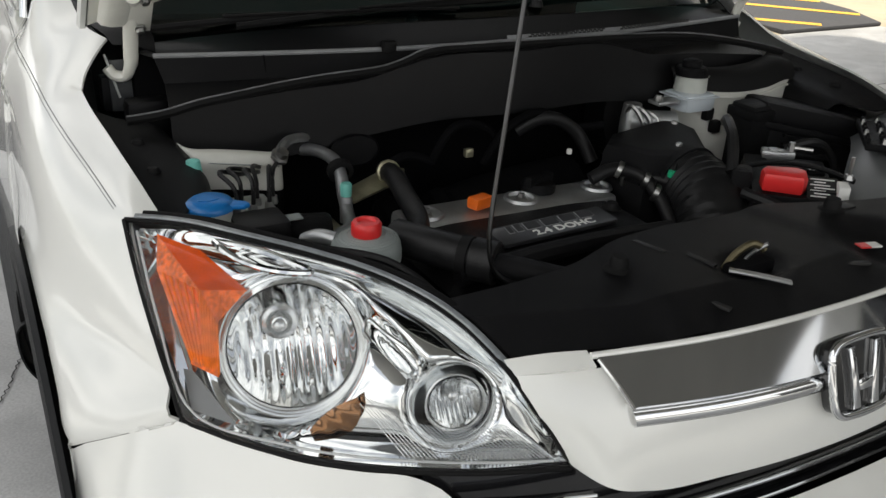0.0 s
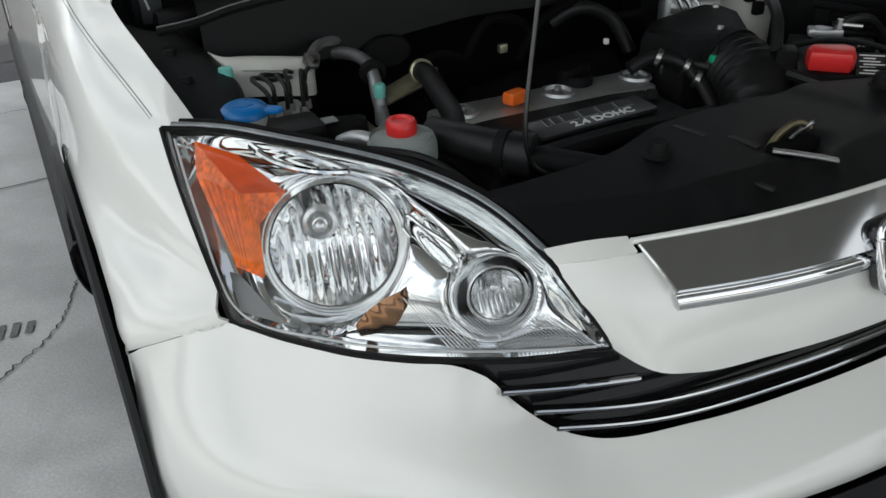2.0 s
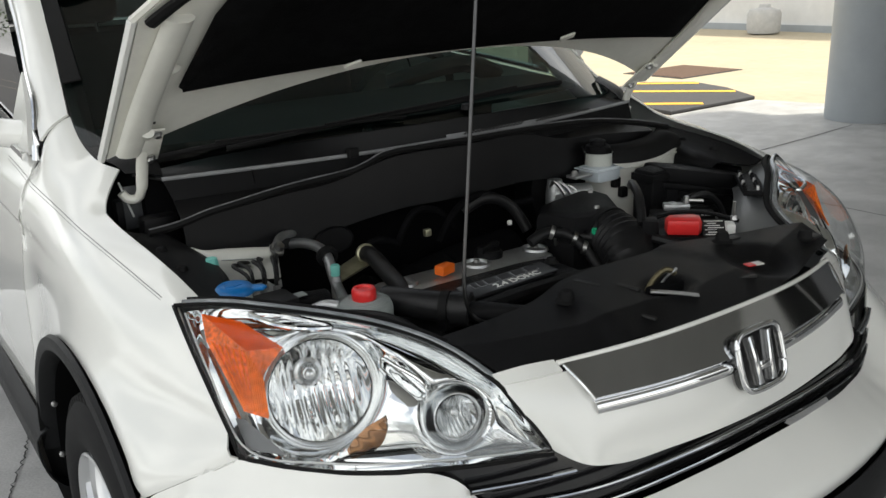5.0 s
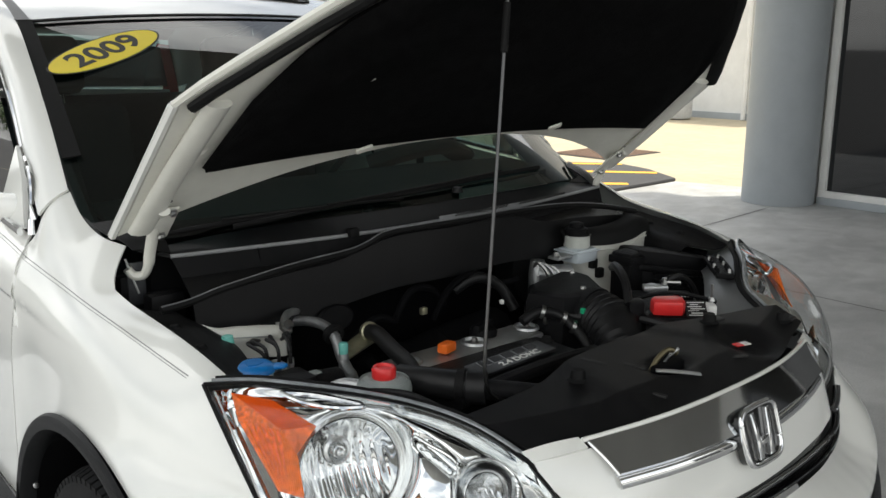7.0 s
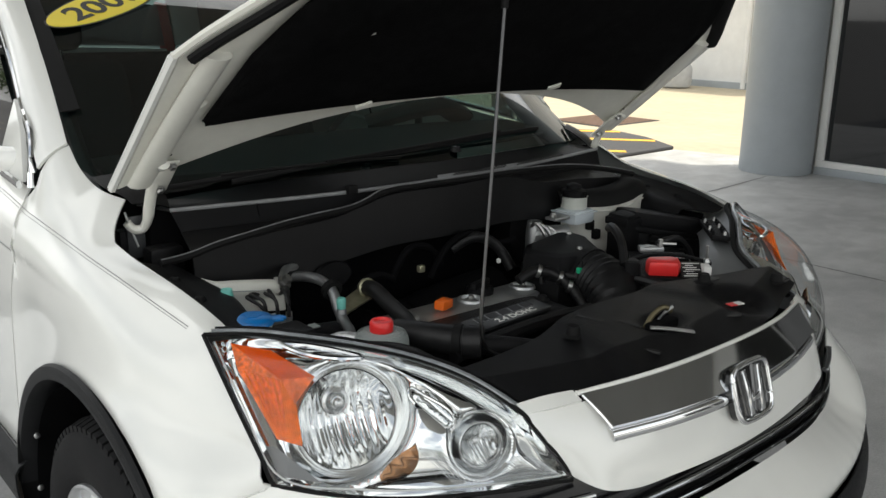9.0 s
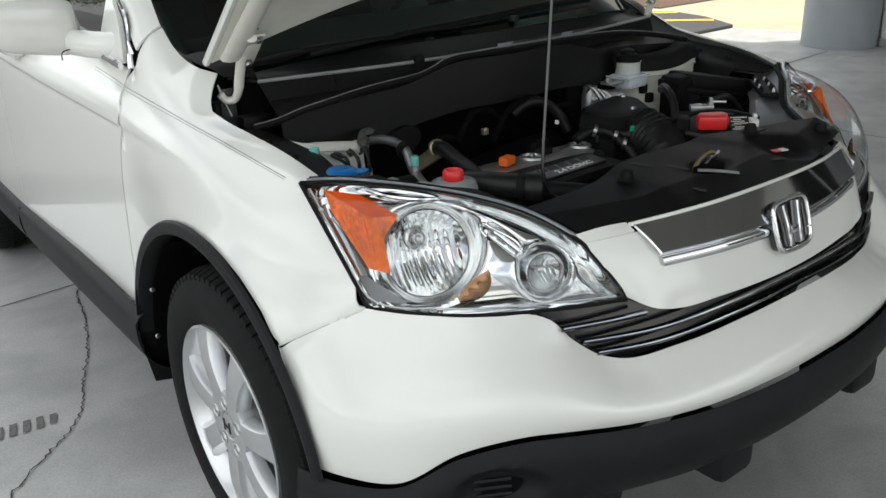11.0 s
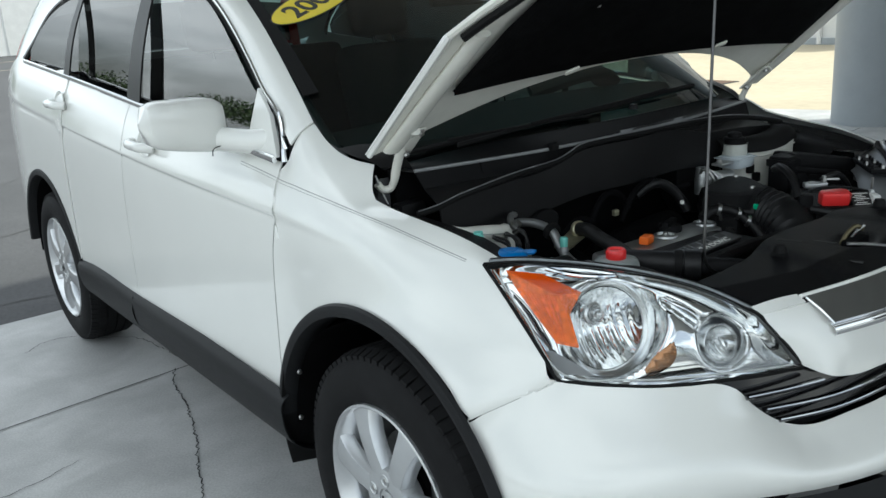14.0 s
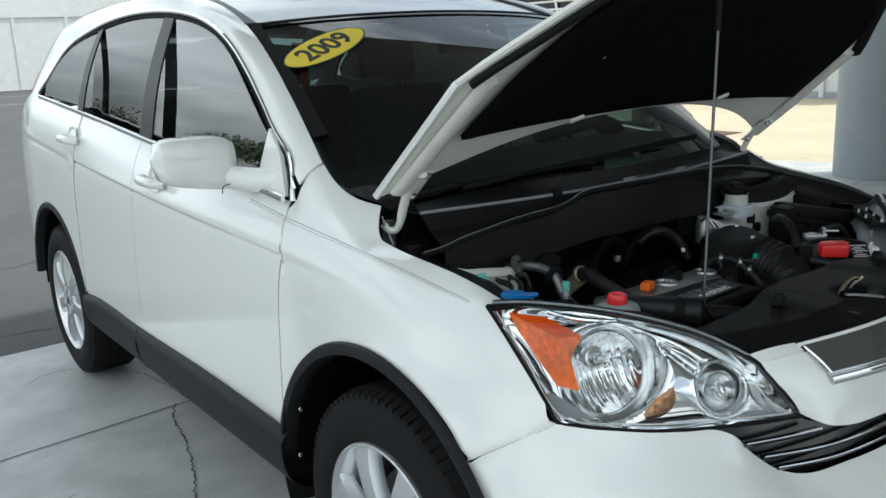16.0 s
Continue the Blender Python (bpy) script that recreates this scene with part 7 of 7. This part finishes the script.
CONC = stained_concrete("concrete_slab", (0.47, 0.472, 0.466))
CONC_SUN = material("pale_concrete", (0.40, 0.345, 0.245), 0.85, var=0.08, var_scale=6, bump=0.3, bump_scale=90, stain=0.10, stain_scale=0.6)
ASPH = material("asphalt", (0.055, 0.055, 0.058), 0.85, var=0.25, var_scale=60, bump=0.8, bump_scale=140, stain=0.25, stain_scale=0.8)
COLUMN = material("column_paint", (0.34, 0.37, 0.39), 0.5, var=0.04, var_scale=5, stain=0.05)
WALL = material("white_wall", (0.72, 0.72, 0.70), 0.7, var=0.04, var_scale=3, bump=0.2, bump_scale=60, stain=0.06)
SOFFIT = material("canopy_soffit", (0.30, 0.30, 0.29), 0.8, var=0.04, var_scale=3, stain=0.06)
LINE = material("yellow_road_paint", (0.75, 0.42, 0.04), 0.7, var=0.2, var_scale=30, stain=0.2, stain_scale=4)
PALE_LINE = material("faded_road_paint", (0.50, 0.44, 0.30), 0.8, var=0.3, var_scale=20)
CRACK = material("crack_dirt", (0.05, 0.05, 0.048), 0.95, var=0.3, var_scale=50)
STAIN = material("dusty_mark", (0.15, 0.15, 0.148), 0.8, var=0.5, var_scale=120)
SHOP_GLASS = material("dark_shop_glass", (0.012, 0.013, 0.014), 0.03, coat=0.3)
IRON = material("rusty_iron", (0.16, 0.10, 0.07), 0.8, var=0.3, var_scale=30)
BROWN = material("brown_board", (0.34, 0.25, 0.16), 0.8, var=0.1, var_scale=8)
POT = material("grey_pot", (0.45, 0.45, 0.44), 0.7, var=0.1, var_scale=10)
LEAF = material("leaf", (0.05, 0.085, 0.025), 0.6, var=0.5, var_scale=3)
BARK = material("bark", (0.10, 0.08, 0.06), 0.9, var=0.3, var_scale=20, bump=0.6, bump_scale=60)

floor = tagged(part("floor", box_bm(-9, 7.12, -12, 3.135, -0.25, 0), CONC, smooth=False), "grey concrete slab with cracks, joints and stains", "floor", kind="structure")
tagged(part("ground", box_bm(-400, 400, -400, 400, -0.4, -0.025), ASPH, smooth=False), "dark worn asphalt with cracks", "ground", kind="structure")
tagged(part("pavement", prism_bm([(2.6, 3.145), (7.115, 3.145), (6.86, 4.02), (2.6, 4.02)], -0.2, -0.004), CONC, smooth=False), "grey concrete apron", "pavement", kind="structure")
tagged(part("yard", prism_bm([(2.6, 4.03), (6.87, 4.03), (7.13, 3.13), (7.13, 2.42), (60, 2.42), (60, 19), (2.6, 19)], -0.2, -0.012), CONC_SUN, smooth=False), "pale sunlit concrete yard", "pavement", kind="structure")

# joints, hairline cracks and a dusty tread mark in the slab
def ribbon_bm(points, width, z, wander=0.0, seed=1):
    rnd = random.Random(seed)
    p = spline([(x, y, 0) for x, y in points], 14 * (len(points) - 1) + 1)
    bm = bmesh.new()
    prev = None
    for i, c in enumerate(p):
        t = Vector(p[min(i + 1, len(p) - 1)] - p[max(i - 1, 0)]).normalized()
        nrm = Vector((-t.y, t.x, 0))
        o = Vector((c[0], c[1], z)) + nrm * rnd.uniform(-wander, wander)
        w = width * rnd.uniform(0.5, 1.3) / 2 if wander else width / 2
        cur = (bm.verts.new(o + nrm * w), bm.verts.new(o - nrm * w))
        if prev:
            bm.faces.new((prev[0], prev[1], cur[1], cur[0]))
        prev = cur
    return bm


part("joint", ribbon_bm([(-8.9, 1.80), (-1.4, 1.865), (-0.5, 1.93), (1.5, 2.02)], 0.007, 0.004), CRACK, floor)
part("joint", ribbon_bm([(3.0, 2.40), (5.0, 2.43), (6.1, 2.50)], 0.010, 0.004), CRACK, floor)
part("joint", ribbon_bm([(3.6, -11.9), (3.6, 3.1)], 0.008, 0.004), CRACK, floor)
part("crack", ribbon_bm([(-0.66, 1.93), (-0.71, 1.84), (-0.755, 1.61), (-0.84, 1.28), (-0.915, 1.08), (-0.962, 0.935), (-1.05, 0.80), (-1.11, 0.745), (-1.245, 0.60), (-1.30, 0.42), (-1.45, 0.2)], 0.0055, 0.004, 0.007, 3), CRACK, floor)
part("crack", ribbon_bm([(-0.80, 2.55), (-0.68, 2.45), (-0.62, 2.20), (-0.60, 1.95)], 0.004, 0.004, 0.006, 5), CRACK, floor)
part("crack", ribbon_bm([(-1.10, 2.62), (-0.98, 2.70), (-0.86, 2.66)], 0.004, 0.004, 0.006, 6), CRACK, floor)
part("crack", ribbon_bm([(-1.9, 1.55), (-1.5, 1.35), (-1.2, 1.42)], 0.003, 0.004, 0.006, 8), CRACK, floor)
tread_m = pose(-1.125, 0.930, 0.004, 0, 0, -8)
for k in range(5):
    x = -0.075 + 0.037 * k
    h = 0.034 if k < 4 else 0.028
    part("tread_mark", prism_bm([(x - 0.012, -h), (x + 0.008, -h), (x + 0.014, h), (x - 0.006, h)], 0, 0.0006, 0, tread_m), STAIN, floor)

tagged(part("column", lathe_bm([(0, 0), (0.325, 0), (0.33, 0.01), (0.33, 4.2)], 64, pose(6.50, 2.63, 0)), COLUMN), "round grey painted concrete column", "column", kind="structure")
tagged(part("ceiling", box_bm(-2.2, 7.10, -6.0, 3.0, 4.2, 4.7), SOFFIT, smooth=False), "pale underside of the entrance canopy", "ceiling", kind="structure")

# unseen beam, added to keep low sky out of the windshield's reflection
tagged(part("ceiling", box_bm(6.72, 7.10, -6.0, 3.0, 3.55, 4.196), SOFFIT, smooth=False), "unseen canopy edge beam, added to block sky from the windshield", "ceiling", kind="structure")

# shop front beside the column
shop = tagged(empty("wall_shop"), "white framed dark glass shop front", "wall", kind="structure")
part("glass", box_bm(6.67, 6.69, -9.9, 2.26, 0.13, 3.4), SHOP_GLASS, shop, "dark reflecting glass")
part("sill", box_bm(6.61, 6.75, -9.9, 2.30, 0.0, 0.07, 0.006), COLUMN, shop)
part("bottom_rail", box_bm(6.63, 6.73, -9.9, 2.30, 0.07, 0.13, 0.006), WALL, shop)
for y in (2.27, 0.0, -2.4, -4.8, -7.2):
    part("post", box_bm(6.63, 6.73, y - 0.035, y + 0.035, 0.13, 3.4, 0.006), WALL, shop)
part("header", box_bm(6.59, 7.10, -9.9, 2.30, 3.4, 4.2), WALL, shop)
part("back", box_bm(6.75, 7.10, -9.9, 2.28, 0, 3.4), DARK, shop)
part("return", box_bm(6.75, 7.10, 2.28, 2.40, 0, 4.2), WALL, shop)

# dark patch with painted stripes, drain grate
hump = tagged(part("speed_hump", prism_bm([(5.55, 4.035), (6.90, 4.045), (7.28, 4.67), (7.45, 5.27), (7.05, 5.75), (5.75, 5.6)], -0.012, 0.03, 0.012), ASPH, smooth=False), "dark asphalt hump with yellow stripes", "speed hump", kind="structure")
for (x0, y0), (x1, y1) in (((6.34, 5.27), (7.05, 4.40)), ((5.70, 4.56), (6.13, 4.11)), ((6.85, 5.72), (7.36, 5.14))):
    part("stripe", ribbon_bm([(x0, y0), ((x0 + x1) / 2, (y0 + y1) / 2), (x1, y1)], 0.13, 0.034), LINE, hump)
grate = tagged(empty("drain_grate"), "rusty iron drain grate set in concrete", "drain grate", kind="structure")
part("frame", box_bm(7.8, 9.05, 5.75, 6.75, -0.03, -0.004), CRACK, grate)
for k in range(14):
    part("bar", box_bm(7.84, 9.01, 5.79 + 0.068 * k, 5.825 + 0.068 * k, -0.02, 0.004), IRON, grate)

# far white building along the yard
far = tagged(empty("wall_far"), "long white rendered building with barred windows", "building", kind="structure")
part("wall", box_bm(15.0, 15.4, 6.0, 54, -0.1, 6.0), WALL, far)
part("plinth", box_bm(14.95, 15.0, 6.0, 54, -0.1, 0.12), COLUMN, far)
for y in (7.2, 7.5, 7.9):
    part("pipe", tube_bm([(14.93, y, 0), (14.93, y, 4.0)], 0.05, 8, 2), WALL, far)
part("meter_box", box_bm(14.80, 15.0, 7.05, 7.35, 0.25, 0.65, 0.02), POT, far)
for y0, y1, z0, z1 in ((12.4, 19.0, 1.7, 3.2), (28.5, 33.5, 2.6, 4.4)):
    w = part("dark_window", box_bm(14.96, 15.02, y0, y1, z0, z1), SHOP_GLASS, far, "dark window with white bars")
    for k in range(6):
        zz = z0 + (z1 - z0) * (k + 0.5) / 6
        part("bar", tube_bm([(14.90, y0, zz), (14.90, y1, zz + 0.10 * (k % 2))], 0.03, 6, 2), WALL, w)
    for k in range(3):
        yy = y0 + (y1 - y0) * (k + 0.3) / 3
        part("upright", tube_bm([(14.90, yy, z0), (14.90, yy + 0.3 * k, z1)], 0.035, 6, 2), WALL, w)
part("boarded_opening", box_bm(14.95, 15.02, 22.0, 26.0, 0, 3.6), BROWN, far, "brown boarded opening")
part("small_window", box_bm(14.95, 15.02, 38.5, 45.0, 3.3, 4.3), SHOP_GLASS, far)
part("small_frame", box_bm(14.90, 14.97, 38.0, 45.5, 3.2, 3.35), WALL, far)
tank = tagged(part("planter_pot", lathe_bm([(0.20, -0.012), (0.30, 0.02), (0.32, 0.12), (0.32, 0.38), (0.28, 0.46), (0.12, 0.50), (0.10, 0.56), (0, 0.57)], 28, pose(14.2, 9.0, 0)), POT), "squat grey round tank against the white wall", "tank")

# white fence, roof and trees behind the parking rows
fence = tagged(empty("fence_far"), "long white panel fence", "fence", kind="structure")
for k in range(7, 14):
    part("panel", box_bm(-14 + 2.4 * k, -14 + 2.4 * k + 2.36, 44.0, 44.12, 0.0, 3.35), WALL, fence)
    part("post", box_bm(-14 + 2.4 * k - 0.06, -14 + 2.4 * k + 0.06, 43.93, 44.19, 0.0, 3.5), WALL, fence)
part("rail", box_bm(2.8, 19.6, 43.95, 44.17, 3.35, 3.47), WALL, fence)
part("roof", prism_bm([(3, 47), (14, 47), (14, 52), (3, 52)], 3.0, 4.9), WALL, fence, "white shed behind the fence")
for x0, y0, x1, y1 in ((-20, 37.5, 14, 37.5), (-20, 30.5, 14, 30.5)):
    tagged(part("parking_line", ribbon_bm([(x0, y0), ((x0 + x1) / 2, y0), (x1, y1)], 0.14, -0.020), PALE_LINE), "faded painted parking line", "road marking", kind="structure")
for i, pts in enumerate(([(-1.55, 3.9), (-1.2, 4.4), (-1.3, 5.2), (-0.9, 5.8)], [(-1.9, 3.5), (-1.2, 3.55), (-0.6, 3.5)], [(-1.3, 5.2), (-0.5, 5.3), (0.4, 5.9)], [(-0.2, 7.5), (0.6, 8.2), (1.4, 8.1)])):
    tagged(part("asphalt_crack", ribbon_bm(pts, 0.012, -0.020, 0.02, 20 + i), CRACK), "crack in the asphalt", "crack", kind="structure")


def tree(x, y, h, r, seed):
    rnd = random.Random(seed)
    t = tagged(empty("tree", at=(x, y, -0.03)), "leafy broad green tree", "tree", group="trees by the parking lot")
    part("trunk", tube_bm([(0, 0, 0), (0.08, 0.05, h * 0.3), (0.0, 0.1, h * 0.62)], 0.20, 8, 8, taper=0.5), BARK, t)
    for k in range(4):
        a = 2 * math.pi * k / 4 + rnd.random()
        part("limb", tube_bm([(0, 0.1, h * 0.45), (0.5 * r * math.cos(a), 0.5 * r * math.sin(a), h * 0.65), (0.75 * r * math.cos(a), 0.75 * r * math.sin(a), h * 0.80)], 0.09, 6, 6, taper=0.4), BARK, t)
    verts, faces = [], []
    for k in range(2600):
        a, u, w = rnd.uniform(0, 2 * math.pi), rnd.uniform(-1, 1), rnd.random() ** 0.4
        lump = 1 + 0.28 * math.sin(3 * a + seed) * math.cos(2.3 * u + seed) + 0.15 * math.sin(7 * a + 2 * seed)
        c = Vector((r * lump * w * math.sqrt(1 - u * u) * math.cos(a), r * lump * w * math.sqrt(1 - u * u) * math.sin(a), h * 0.70 + 0.36 * h * w * u * lump))
        s = rnd.uniform(0.10, 0.22)
        d1 = Vector((rnd.uniform(-1, 1), rnd.uniform(-1, 1), rnd.uniform(-1, 1))).normalized()
        d2 = d1.cross(Vector((rnd.uniform(-1, 1), rnd.uniform(-1, 1), rnd.uniform(-1, 1)))).normalized()
        i = len(verts)
        verts += [c - d1 * s, c + d2 * s * 0.5, c + d1 * s, c - d2 * s * 0.5]
        faces.append((i, i + 1, i + 2, i + 3))
    tagged(place("crown", mesh("crown", verts, faces, False), LEAF, t, "loose crown of small leaves", sharp=False), kind="stuff")


for i, (x, y, h, r) in enumerate(((-30, 58, 3.7, 3.0), (-42, 66, 4.4, 3.4), (-52, 74, 5.0, 3.8), (-36, 80, 4.6, 3.8), (-60, 58, 4.8, 3.8), (-25, 86, 5.2, 4.2), (-72, 80, 6.4, 4.6), (3, 60, 8.5, 5.0), (12, 62, 8.0, 5.0), (21, 60, 9.0, 5.0), (-8, 68, 5.0, 4.5))):
    tree(x, y, h, r, 40 + i)
